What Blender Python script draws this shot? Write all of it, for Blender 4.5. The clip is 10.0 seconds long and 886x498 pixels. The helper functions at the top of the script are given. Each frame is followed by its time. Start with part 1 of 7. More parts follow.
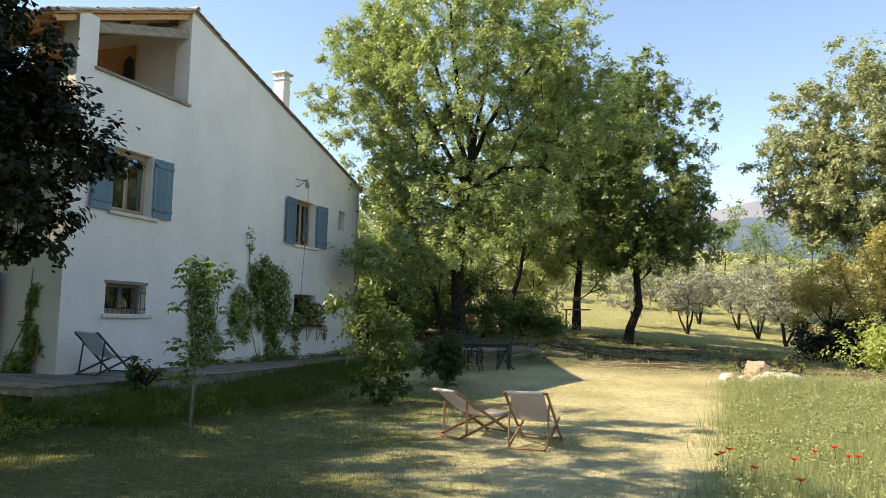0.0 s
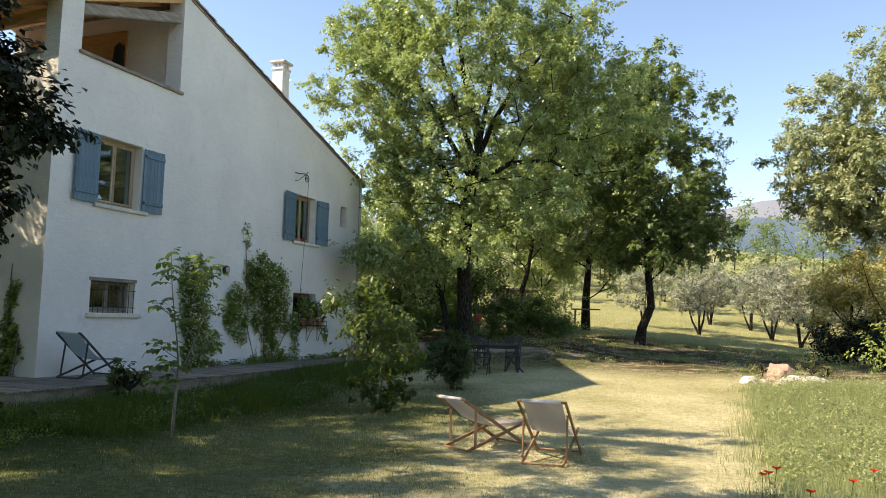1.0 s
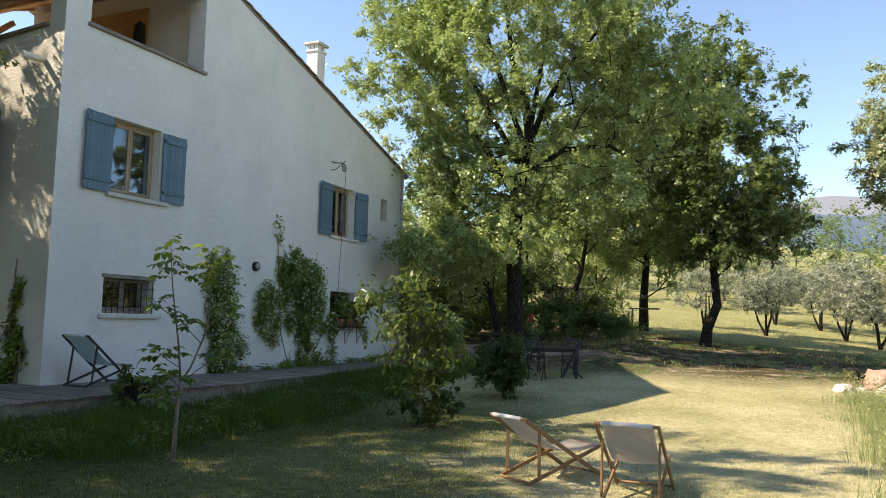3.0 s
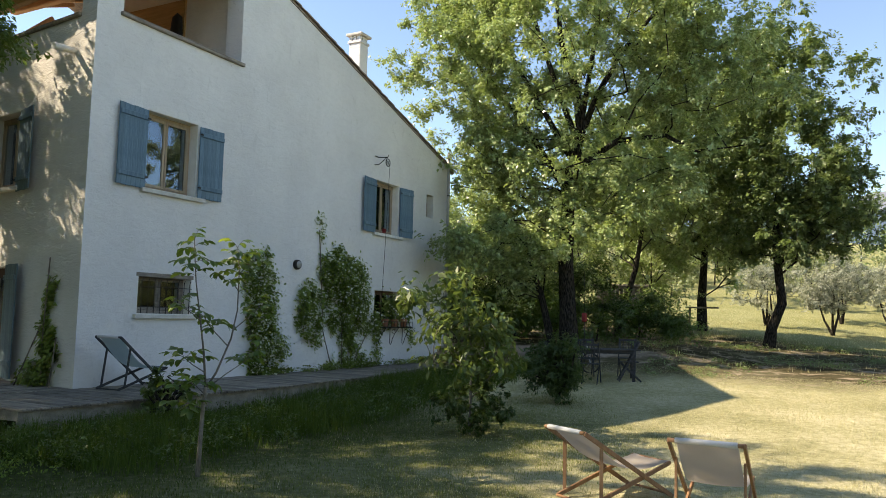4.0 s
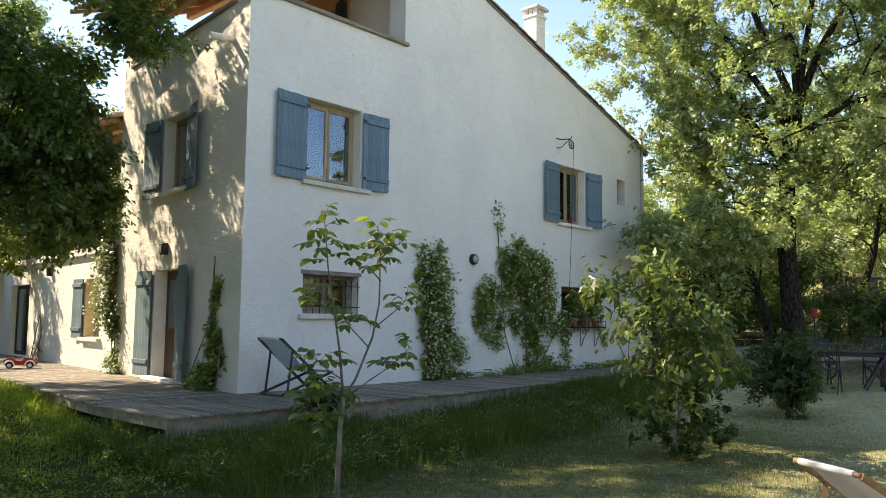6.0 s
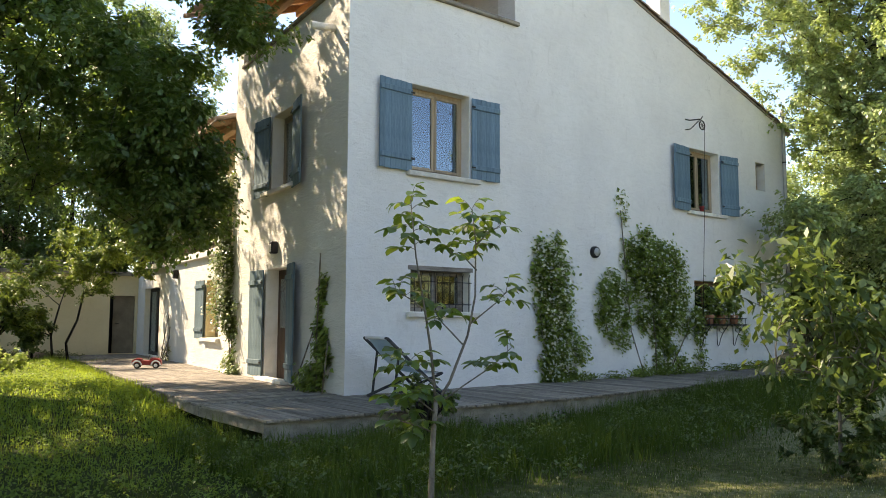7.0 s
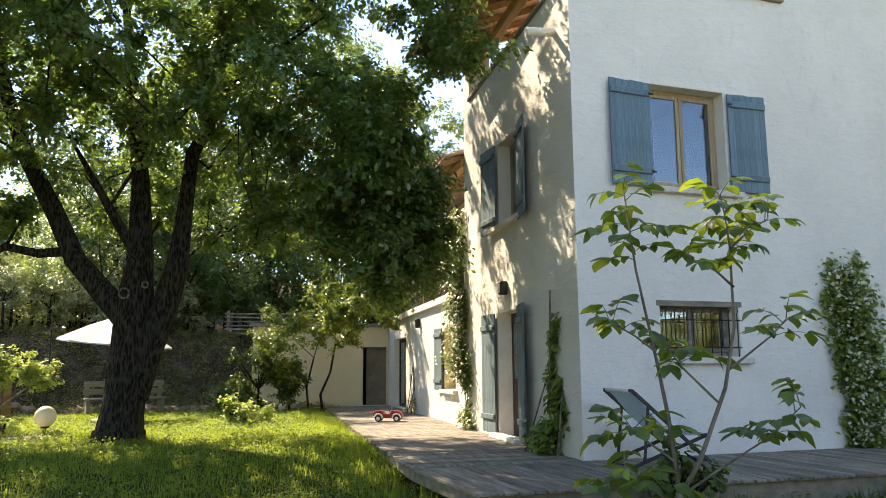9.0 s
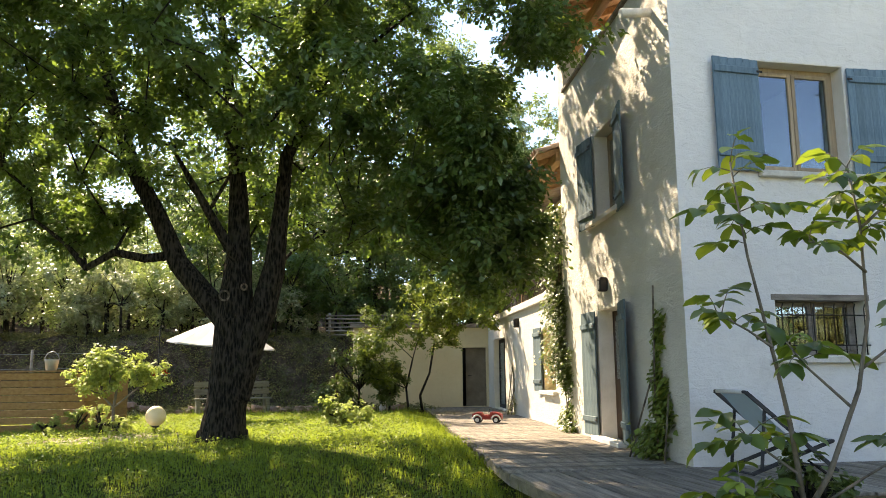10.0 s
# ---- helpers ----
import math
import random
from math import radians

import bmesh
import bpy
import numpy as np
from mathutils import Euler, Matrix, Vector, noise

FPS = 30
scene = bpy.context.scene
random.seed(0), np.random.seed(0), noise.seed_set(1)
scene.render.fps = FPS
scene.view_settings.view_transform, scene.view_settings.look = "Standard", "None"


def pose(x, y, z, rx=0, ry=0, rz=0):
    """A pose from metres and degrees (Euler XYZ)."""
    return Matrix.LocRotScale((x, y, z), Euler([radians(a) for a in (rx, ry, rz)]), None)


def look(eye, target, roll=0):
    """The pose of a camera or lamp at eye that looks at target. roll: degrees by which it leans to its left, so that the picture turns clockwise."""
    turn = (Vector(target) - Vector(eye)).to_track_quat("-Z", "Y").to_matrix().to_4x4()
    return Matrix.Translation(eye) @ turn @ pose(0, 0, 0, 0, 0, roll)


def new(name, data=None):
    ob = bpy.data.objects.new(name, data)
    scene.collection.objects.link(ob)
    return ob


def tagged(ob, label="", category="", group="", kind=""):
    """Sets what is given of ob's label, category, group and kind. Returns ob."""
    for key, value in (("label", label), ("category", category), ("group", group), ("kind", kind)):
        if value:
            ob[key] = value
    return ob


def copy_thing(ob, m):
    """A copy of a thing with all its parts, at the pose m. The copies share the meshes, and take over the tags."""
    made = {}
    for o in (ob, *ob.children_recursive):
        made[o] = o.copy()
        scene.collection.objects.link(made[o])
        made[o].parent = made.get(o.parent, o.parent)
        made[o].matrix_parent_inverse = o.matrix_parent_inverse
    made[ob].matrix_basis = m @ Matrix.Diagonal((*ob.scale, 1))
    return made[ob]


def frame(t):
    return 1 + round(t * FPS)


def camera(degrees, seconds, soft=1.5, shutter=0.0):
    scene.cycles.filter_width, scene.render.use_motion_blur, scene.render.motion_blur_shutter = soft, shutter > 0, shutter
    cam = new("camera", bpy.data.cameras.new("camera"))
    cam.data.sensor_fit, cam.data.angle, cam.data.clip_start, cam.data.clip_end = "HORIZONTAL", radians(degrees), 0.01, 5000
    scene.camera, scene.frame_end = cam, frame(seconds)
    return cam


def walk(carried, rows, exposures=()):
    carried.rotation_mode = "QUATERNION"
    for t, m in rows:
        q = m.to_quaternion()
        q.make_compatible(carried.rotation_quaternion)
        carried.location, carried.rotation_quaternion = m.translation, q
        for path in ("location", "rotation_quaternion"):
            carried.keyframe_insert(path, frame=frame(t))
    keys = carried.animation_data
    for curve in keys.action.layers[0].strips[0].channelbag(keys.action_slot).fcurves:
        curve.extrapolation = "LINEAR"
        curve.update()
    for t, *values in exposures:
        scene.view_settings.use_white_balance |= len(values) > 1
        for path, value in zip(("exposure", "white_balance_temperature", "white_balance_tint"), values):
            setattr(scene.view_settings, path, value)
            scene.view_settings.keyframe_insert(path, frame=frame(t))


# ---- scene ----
import itertools
cam = camera(59.7, 10.0, soft=0.9)
PATH = [
    (0, (12.652, -11.946, 1.53), (11.952, -10.082, 1.719), 1.4),
    (0.5, (12.459, -11.483, 1.537), (11.755, -9.621, 1.724), 1.5),
    (1, (12.274, -10.996, 1.538), (11.562, -9.136, 1.726), 1.5),
    (1.5, (12.088, -10.528, 1.545), (11.367, -8.672, 1.732), 1.5),
    (2, (11.879, -10.082, 1.536), (11.141, -8.233, 1.725), 1.5),
    (2.5, (11.691, -9.659, 1.537), (10.915, -7.825, 1.725), 1.4),
    (4, (11.175, -8.454, 1.551), (10.241, -6.695, 1.733), 1.3),
    (4.5, (10.979, -8.044, 1.539), (9.967, -6.328, 1.719), 1.1),
    (5, (10.789, -7.631, 1.525), (9.675, -5.98, 1.704), 1.0),
    (6.5, (10.101, -6.407, 1.441), (8.649, -5.045, 1.623), 0.4),
    (7, (9.859, -6.028, 1.422), (8.296, -4.793, 1.603), 0.2),
    (7.5, (9.563, -5.69, 1.408), (7.891, -4.608, 1.594), -0.0),
    (8, (9.23, -5.368, 1.418), (7.471, -4.441, 1.636), -0.2),
    (8.5, (8.891, -5.052, 1.405), (7.069, -4.273, 1.681), -0.3),
    (9, (8.537, -4.773, 1.398), (6.668, -4.132, 1.707), -0.4),
    (9.5, (8.304, -4.619, 1.4), (6.395, -4.11, 1.711), -0.6),
    (10, (8.245, -4.587, 1.391), (6.309, -4.197, 1.704), -0.5),
]
EXPOSURES = [(0.0, 1.15, 8000, 13), (2.5, 1.06, 7650, 13), (4.5, 1.18, 7850, 12), (6.5, 1.62, 8150, 15), (8.5, 1.74, 8100, 15), (10.0, 1.85, 8500, 15)]
walk(cam, [(t, look(eye, target, roll)) for t, eye, target, roll in PATH], EXPOSURES)

# ---- world and sun ----
SUN_DIR = Vector((-0.665, -0.33, 0.67)).normalized()
world = bpy.data.worlds.new("sky")
scene.world = world
world.use_nodes = True
wn = world.node_tree.nodes
sky = wn.new("ShaderNodeTexSky")
sky.sky_type = "NISHITA"
sky.sun_disc = False
sky.sun_elevation = math.asin(SUN_DIR.z)
sky.sun_rotation = math.atan2(SUN_DIR.x, SUN_DIR.y)
sky.altitude = 1200
sky.air_density, sky.dust_density, sky.ozone_density = 1.0, 0.0, 2.8
wn["Background"].inputs["Strength"].default_value = 0.15
world.node_tree.links.new(sky.outputs["Color"], wn["Background"].inputs["Color"])
sun_data = bpy.data.lights.new("sun", "SUN")
sun_data.energy, sun_data.angle, sun_data.color = 4.7, radians(0.53), (1.0, 0.93, 0.82)
sun = new("sun", sun_data)
sun.matrix_world = Matrix.Translation((-30, -15, 40)) @ SUN_DIR.to_track_quat("Z", "Y").to_matrix().to_4x4()


# ---- materials ----
def ramp(nt, fac, stops):
    r = nt.nodes.new("ShaderNodeValToRGB")
    el = r.color_ramp.elements
    while len(el) < len(stops):
        el.new(0.5)
    for e, (p, c) in zip(el, stops):
        e.position, e.color = p, (*c, 1)
    nt.links.new(fac, r.inputs["Fac"])
    return r.outputs["Color"]


def noise_node(nt, scale, detail=4.0, rough=0.55, vec=None, dist=0.0):
    n = nt.nodes.new("ShaderNodeTexNoise")
    n.inputs["Scale"].default_value = scale
    n.inputs["Detail"].default_value = detail
    n.inputs["Roughness"].default_value = rough
    n.inputs["Distortion"].default_value = dist
    if vec is not None:
        nt.links.new(vec, n.inputs["Vector"])
    return n.outputs["Fac"]


def place_node(nt, scale=(1, 1, 1), kind="Object"):
    tc = nt.nodes.new("ShaderNodeTexCoord")
    m = nt.nodes.new("ShaderNodeMapping")
    m.inputs["Scale"].default_value = scale
    nt.links.new(tc.outputs[kind], m.inputs["Vector"])
    return m.outputs["Vector"]


def mix_rgb(nt, fac, a, b, mode="MIX"):
    m = nt.nodes.new("ShaderNodeMix")
    m.data_type, m.blend_type = "RGBA", mode
    for sock, v in ((m.inputs[0], fac), (m.inputs[6], a), (m.inputs[7], b)):
        if isinstance(v, (int, float)):
            sock.default_value = v
        elif isinstance(v, tuple):
            sock.default_value = (*v, 1)
        else:
            nt.links.new(v, sock)
    return m.outputs[2]


def maths(nt, op, a, b=0.0, clamp=False):
    m = nt.nodes.new("ShaderNodeMath")
    m.operation, m.use_clamp = op, clamp
    for sock, v in ((m.inputs[0], a), (m.inputs[1], b)):
        if isinstance(v, (int, float)):
            sock.default_value = v
        else:
            nt.links.new(v, sock)
    return m.outputs[0]


def bump_node(nt, height, strength, distance=0.02):
    b = nt.nodes.new("ShaderNodeBump")
    b.inputs["Strength"].default_value = strength
    b.inputs["Distance"].default_value = distance
    nt.links.new(height, b.inputs["Height"])
    return b.outputs["Normal"]


def start_material(name, rough=0.7, metal=0.0, spec=0.3):
    m = bpy.data.materials.new(name)
    m.use_nodes = True
    b = m.node_tree.nodes["Principled BSDF"]
    b.inputs["Roughness"].default_value = rough
    b.inputs["Metallic"].default_value = metal
    b.inputs["Specular IOR Level"].default_value = spec
    return m, m.node_tree, b


def mottled(name, a, b, scale=6.0, rough=0.7, bump=0.3, stretch=(1, 1, 1), fine=60.0, metal=0.0, spread=0.15, dist=0.01, kind="Object"):
    """Two tones mixed by a coarse and a fine grain, varied a little from piece to piece."""
    m, nt, p = start_material(name, rough, metal)
    vec = place_node(nt, stretch, kind)
    n1 = noise_node(nt, scale, 5, 0.6, vec)
    n2 = noise_node(nt, fine, 3, 0.6, vec)
    f = maths(nt, "ADD", maths(nt, "MULTIPLY", n1, 0.65), maths(nt, "MULTIPLY", n2, 0.35))
    col = ramp(nt, f, [(0.36, a), (0.64, b)])
    info = nt.nodes.new("ShaderNodeObjectInfo")
    vary = maths(nt, "ADD", maths(nt, "MULTIPLY", info.outputs["Random"], 2 * spread), 1 - spread)
    hsv = nt.nodes.new("ShaderNodeHueSaturation")
    nt.links.new(col, hsv.inputs["Color"])
    nt.links.new(vary, hsv.inputs["Value"])
    nt.links.new(hsv.outputs["Color"], p.inputs["Base Color"])
    nt.links.new(bump_node(nt, f, bump, dist), p.inputs["Normal"])
    return m


def plaster_material(name, a, b, stain_shade, lump=0.6, wear=1.0):
    m, nt, p = start_material(name, 0.88, 0, 0.2)
    vec = place_node(nt)
    big = noise_node(nt, 0.7, 4, 0.6, vec)
    mid = noise_node(nt, 6.0, 5, 0.62, place_node(nt, (1, 1, 2.2)), 0.8)
    fine = noise_node(nt, 45.0, 3, 0.65, vec)
    col = ramp(nt, big, [(0.3, a), (0.7, b)])
    streak = noise_node(nt, 2.2, 5, 0.7, place_node(nt, (1.5, 1.5, 0.5)), 0.8)
    mask = ramp(nt, streak, [(0.60, (0, 0, 0)), (0.78, (1, 1, 1))])
    flake = ramp(nt, noise_node(nt, 3.1, 8, 0.75, vec, 1.2), [(0.635, (0, 0, 0)), (0.66, (1, 1, 1))])
    col = mix_rgb(nt, maths(nt, "MULTIPLY", mask, 0.16 * wear), col, stain_shade)
    col = mix_rgb(nt, maths(nt, "MULTIPLY", flake, 0.15 * wear), col, stain_shade)
    # Hollows of the relief are darkened in colour to imitate their shading.
    relief_shade = maths(nt, "SUBTRACT", 0.56, mid, True)
    col = mix_rgb(nt, maths(nt, "MULTIPLY", relief_shade, 0.22 * wear, True), col, stain_shade)
    nt.links.new(col, p.inputs["Base Color"])
    h = maths(nt, "ADD", maths(nt, "MULTIPLY", mid, 0.75), maths(nt, "MULTIPLY", fine, 0.25))
    nt.links.new(bump_node(nt, h, lump, 0.06), p.inputs["Normal"])
    return m


def leaf_material(name, stops, lit, gloss=0.45, glow=0.45, sheen=0.2):
    """Leaf colour varied from leaf to leaf; light also passes through the blade."""
    m, nt, p = start_material(name, gloss, 0, sheen)
    geo = nt.nodes.new("ShaderNodeNewGeometry")
    col = ramp(nt, geo.outputs["Random Per Island"], stops)
    vec = place_node(nt)
    big = noise_node(nt, 0.5, 2, 0.5, vec)
    col = mix_rgb(nt, maths(nt, "MULTIPLY", big, 0.55), col, mix_rgb(nt, 0.5, col, stops[-1][1]))
    nt.links.new(col, p.inputs["Base Color"])
    tr = nt.nodes.new("ShaderNodeBsdfTranslucent")
    nt.links.new(mix_rgb(nt, 0.75, col, lit), tr.inputs["Color"])
    mx = nt.nodes.new("ShaderNodeMixShader")
    mx.inputs[0].default_value = glow
    nt.links.new(p.outputs[0], mx.inputs[1])
    nt.links.new(tr.outputs[0], mx.inputs[2])
    nt.links.new(mx.outputs[0], nt.nodes["Material Output"].inputs["Surface"])
    return m


def glass_material(name):
    """Clear pane: light goes straight through, the rest mirrors by the angle."""
    m, nt, p = start_material(name, 0.02, 0, 0.5)
    clear = nt.nodes.new("ShaderNodeBsdfTransparent")
    clear.inputs["Color"].default_value = (0.82, 0.87, 0.87, 1)
    gloss = nt.nodes.new("ShaderNodeBsdfGlossy")
    gloss.inputs["Roughness"].default_value = 0.0
    gloss.inputs["Color"].default_value = (0.74, 0.87, 1.0, 1)
    edge = nt.nodes.new("ShaderNodeLayerWeight")
    edge.inputs["Blend"].default_value = 0.5
    share = maths(nt, "ADD", maths(nt, "MULTIPLY", maths(nt, "POWER", edge.outputs["Facing"], 4.0), 0.75), 0.10, True)
    mx = nt.nodes.new("ShaderNodeMixShader")
    nt.links.new(share, mx.inputs[0])
    nt.links.new(clear.outputs[0], mx.inputs[1])
    nt.links.new(gloss.outputs[0], mx.inputs[2])
    nt.links.new(mx.outputs[0], nt.nodes["Material Output"].inputs["Surface"])
    return m


def mix3(a, b, f):
    return tuple(p + (q - p) * f for p, q in zip(a, b))


def bark_material(name, a, b):
    m, nt, p = start_material(name, 0.95, 0, 0.1)
    vec = place_node(nt, (13, 13, 3.2))
    v = nt.nodes.new("ShaderNodeTexVoronoi")
    v.inputs["Scale"].default_value = 2.2
    nt.links.new(vec, v.inputs["Vector"])
    n = noise_node(nt, 3.0, 6, 0.7, vec, 1.0)
    f = maths(nt, "MULTIPLY", maths(nt, "ADD", v.outputs["Distance"], n), 0.6)
    moss = ramp(nt, noise_node(nt, 2.6, 5, 0.65, place_node(nt), 0.5), [(0.56, (0, 0, 0)), (0.68, (0.6, 0.6, 0.6))])
    nt.links.new(mix_rgb(nt, moss, ramp(nt, f, [(0.34, a), (0.56, mix3(a, b, 0.35)), (0.74, b)]), mix_rgb(nt, 0.5, b, (0.07, 0.075, 0.04))), p.inputs["Base Color"])
    nt.links.new(bump_node(nt, f, 1.0, 0.06), p.inputs["Normal"])
    return m


M = {}
M["gable"] = plaster_material("white_plaster", (0.69, 0.68, 0.66), (0.79, 0.78, 0.755), (0.34, 0.325, 0.30), 0.46, 1.9)
M["facade"] = plaster_material("cream_plaster", (0.54, 0.515, 0.455), (0.66, 0.63, 0.565), (0.36, 0.31, 0.25), 0.6, 1.3)
M["yellow"] = plaster_material("yellow_plaster", (0.68, 0.57, 0.36), (0.76, 0.66, 0.44), (0.35, 0.28, 0.18), 0.4)
M["reveal"] = mottled("reveal_plaster", (0.66, 0.63, 0.55), (0.78, 0.75, 0.68), 5, 0.85, 0.25)
M["sill"] = mottled("sill_stone", (0.55, 0.52, 0.46), (0.74, 0.71, 0.64), 6, 0.8, 0.3)
M["shutter"] = mottled("blue_paint", (0.075, 0.14, 0.195), (0.15, 0.235, 0.295), 3, 0.6, 0.25, (6, 6, 0.8), 30, 0, 0.14, 0.004)
M["oldshutter"] = mottled("grey_blue_paint", (0.06, 0.10, 0.115), (0.14, 0.195, 0.205), 3, 0.7, 0.3, (6, 6, 0.8), 30, 0, 0.12, 0.004)
M["iron"] = mottled("dark_iron", (0.02, 0.02, 0.02), (0.05, 0.045, 0.04), 12, 0.6, 0.2, metal=0.6)
M["frame"] = mottled("pale_wood", (0.27, 0.195, 0.125), (0.40, 0.31, 0.21), 3, 0.6, 0.2, (8, 8, 0.7))
M["doorwood"] = mottled("dark_door_wood", (0.045, 0.025, 0.014), (0.10, 0.058, 0.036), 3, 0.6, 0.2, (8, 8, 0.7))
M["darkwood"] = mottled("brown_wood", (0.10, 0.05, 0.025), (0.20, 0.11, 0.06), 3, 0.6, 0.2, (8, 8, 0.7))
M["glass"] = glass_material("window_glass")
M["tile"] = mottled("clay_tile", (0.26, 0.19, 0.14), (0.46, 0.38, 0.31), 4, 0.85, 0.3, spread=0.3)
M["beam"] = mottled("roof_timber", (0.42, 0.24, 0.12), (0.60, 0.38, 0.20), 2.5, 0.7, 0.25, (1, 6, 6))
M["greybeam"] = mottled("weathered_timber", (0.14, 0.12, 0.10), (0.34, 0.30, 0.25), 2.5, 0.85, 0.5, (5, 1, 5))
M["deck"] = mottled("deck_plank", (0.10, 0.087, 0.07), (0.32, 0.28, 0.225), 2.0, 0.8, 0.4, (1.2, 9, 9), 40, 0, 0.3, 0.006)
M["deckside"] = mottled("deck_fascia", (0.17, 0.15, 0.11), (0.36, 0.32, 0.245), 2.5, 0.85, 0.4, (2, 2, 3))
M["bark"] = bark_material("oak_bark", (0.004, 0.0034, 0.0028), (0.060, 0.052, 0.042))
M["palebark"] = bark_material("pale_bark", (0.08, 0.065, 0.05), (0.28, 0.23, 0.18))
M["twig"] = mottled("young_bark", (0.09, 0.08, 0.066), (0.24, 0.215, 0.18), 8, 0.8, 0.3, (1, 1, 0.5))
M["beech"] = mottled("oiled_beech", (0.20, 0.10, 0.05), (0.36, 0.21, 0.11), 3, 0.55, 0.15, (8, 8, 0.8))
M["greywood"] = mottled("silvered_wood", (0.022, 0.023, 0.025), (0.07, 0.07, 0.07), 3, 0.8, 0.3, (1, 8, 8))
M["palewood"] = mottled("bleached_wood", (0.19, 0.17, 0.12), (0.33, 0.30, 0.22), 3, 0.8, 0.3, (1, 8, 8))
M["pine"] = mottled("pine_plank", (0.29, 0.155, 0.058), (0.46, 0.275, 0.115), 2, 0.65, 0.2, (1, 6, 9), 25, 0, 0.16, 0.004)
M["whitecloth"] = mottled("white_cloth", (0.52, 0.52, 0.51), (0.64, 0.64, 0.63), 3, 0.85, 0.1)
M["redpaint"] = mottled("red_enamel", (0.22, 0.025, 0.022), (0.36, 0.045, 0.04), 5, 0.5, 0.05)
M["whitepaint"] = mottled("white_paint", (0.7, 0.69, 0.66), (0.8, 0.79, 0.77), 5, 0.5, 0.05)
M["rubber"] = mottled("black_rubber", (0.015, 0.015, 0.015), (0.03, 0.03, 0.03), 20, 0.7, 0.1)
M["stone"] = mottled("limestone", (0.42, 0.38, 0.32), (0.68, 0.64, 0.57), 3, 0.9, 0.6, spread=0.25)
M["pinkstone"] = mottled("ochre_stone", (0.27, 0.17, 0.125), (0.46, 0.32, 0.24), 3, 0.9, 0.6)
M["terracotta"] = mottled("terracotta", (0.34, 0.14, 0.08), (0.48, 0.23, 0.13), 5, 0.8, 0.2)
M["globe"] = mottled("cream_globe", (0.84, 0.69, 0.45), (0.90, 0.77, 0.55), 3, 0.4, 0.05)
M["zinc"] = mottled("grey_zinc", (0.34, 0.34, 0.33), (0.48, 0.48, 0.46), 5, 0.5, 0.1, metal=0.3)
# Near-black colour standing in for unlit interiors; also the coat's cloth.
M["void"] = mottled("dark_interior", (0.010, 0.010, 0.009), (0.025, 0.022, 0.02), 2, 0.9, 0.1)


def cloth_material(name, a, b):
    """Woven canvas that lets some light through."""
    m = mottled(name, a, b, 5, 0.9, 0.12, fine=300, dist=0.002)
    nt = m.node_tree
    tr = nt.nodes.new("ShaderNodeBsdfTranslucent")
    tr.inputs["Color"].default_value = (*b, 1)
    mx = nt.nodes.new("ShaderNodeMixShader")
    mx.inputs[0].default_value = 0.62
    nt.links.new(nt.nodes["Principled BSDF"].outputs[0], mx.inputs[1])
    nt.links.new(tr.outputs[0], mx.inputs[2])
    nt.links.new(mx.outputs[0], nt.nodes["Material Output"].inputs["Surface"])
    return m


M["bluecanvas"] = cloth_material("grey_blue_canvas", (0.46, 0.55, 0.57), (0.58, 0.66, 0.67))
M["canvas"] = cloth_material("ecru_canvas", (0.55, 0.495, 0.435), (0.67, 0.615, 0.55))
M["wingdoor"] = mottled("drab_door_paint", (0.13, 0.11, 0.085), (0.22, 0.19, 0.15), 3, 0.7, 0.2)
M["poppy"] = leaf_material("poppy_petal", [(0.0, (0.55, 0.02, 0.01)), (1.0, (0.72, 0.06, 0.02))], (0.8, 0.05, 0.02), 0.6, 0.35)
M["blossom"] = leaf_material("white_blossom", [(0.0, (0.60, 0.62, 0.48)), (1.0, (0.78, 0.78, 0.68))], (0.8, 0.8, 0.6), 0.7, 0.3)
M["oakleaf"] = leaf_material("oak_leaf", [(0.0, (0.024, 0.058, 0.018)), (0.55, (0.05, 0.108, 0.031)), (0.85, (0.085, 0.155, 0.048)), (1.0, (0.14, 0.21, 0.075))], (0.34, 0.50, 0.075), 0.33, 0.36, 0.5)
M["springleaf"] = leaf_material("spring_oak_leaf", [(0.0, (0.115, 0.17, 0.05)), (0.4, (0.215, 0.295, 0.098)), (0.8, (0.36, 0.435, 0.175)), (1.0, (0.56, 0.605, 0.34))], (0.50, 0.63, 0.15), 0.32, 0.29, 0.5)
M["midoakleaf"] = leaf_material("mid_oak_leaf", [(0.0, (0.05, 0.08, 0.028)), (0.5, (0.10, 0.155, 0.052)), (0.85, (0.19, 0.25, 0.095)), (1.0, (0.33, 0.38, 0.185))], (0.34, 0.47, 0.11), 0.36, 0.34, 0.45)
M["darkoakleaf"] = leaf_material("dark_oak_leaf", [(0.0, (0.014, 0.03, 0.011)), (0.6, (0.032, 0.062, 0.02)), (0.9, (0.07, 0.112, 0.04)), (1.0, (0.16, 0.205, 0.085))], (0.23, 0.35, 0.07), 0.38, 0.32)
M["greyholmleaf"] = leaf_material("grey_green_holm_leaf", [(0.0, (0.14, 0.175, 0.08)), (0.4, (0.25, 0.29, 0.145)), (0.8, (0.37, 0.40, 0.225)), (1.0, (0.52, 0.53, 0.35))], (0.42, 0.48, 0.18), 0.42, 0.34)
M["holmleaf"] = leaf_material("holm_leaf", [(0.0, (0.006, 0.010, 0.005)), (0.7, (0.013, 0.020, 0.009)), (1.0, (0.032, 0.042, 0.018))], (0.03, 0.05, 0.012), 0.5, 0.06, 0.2)
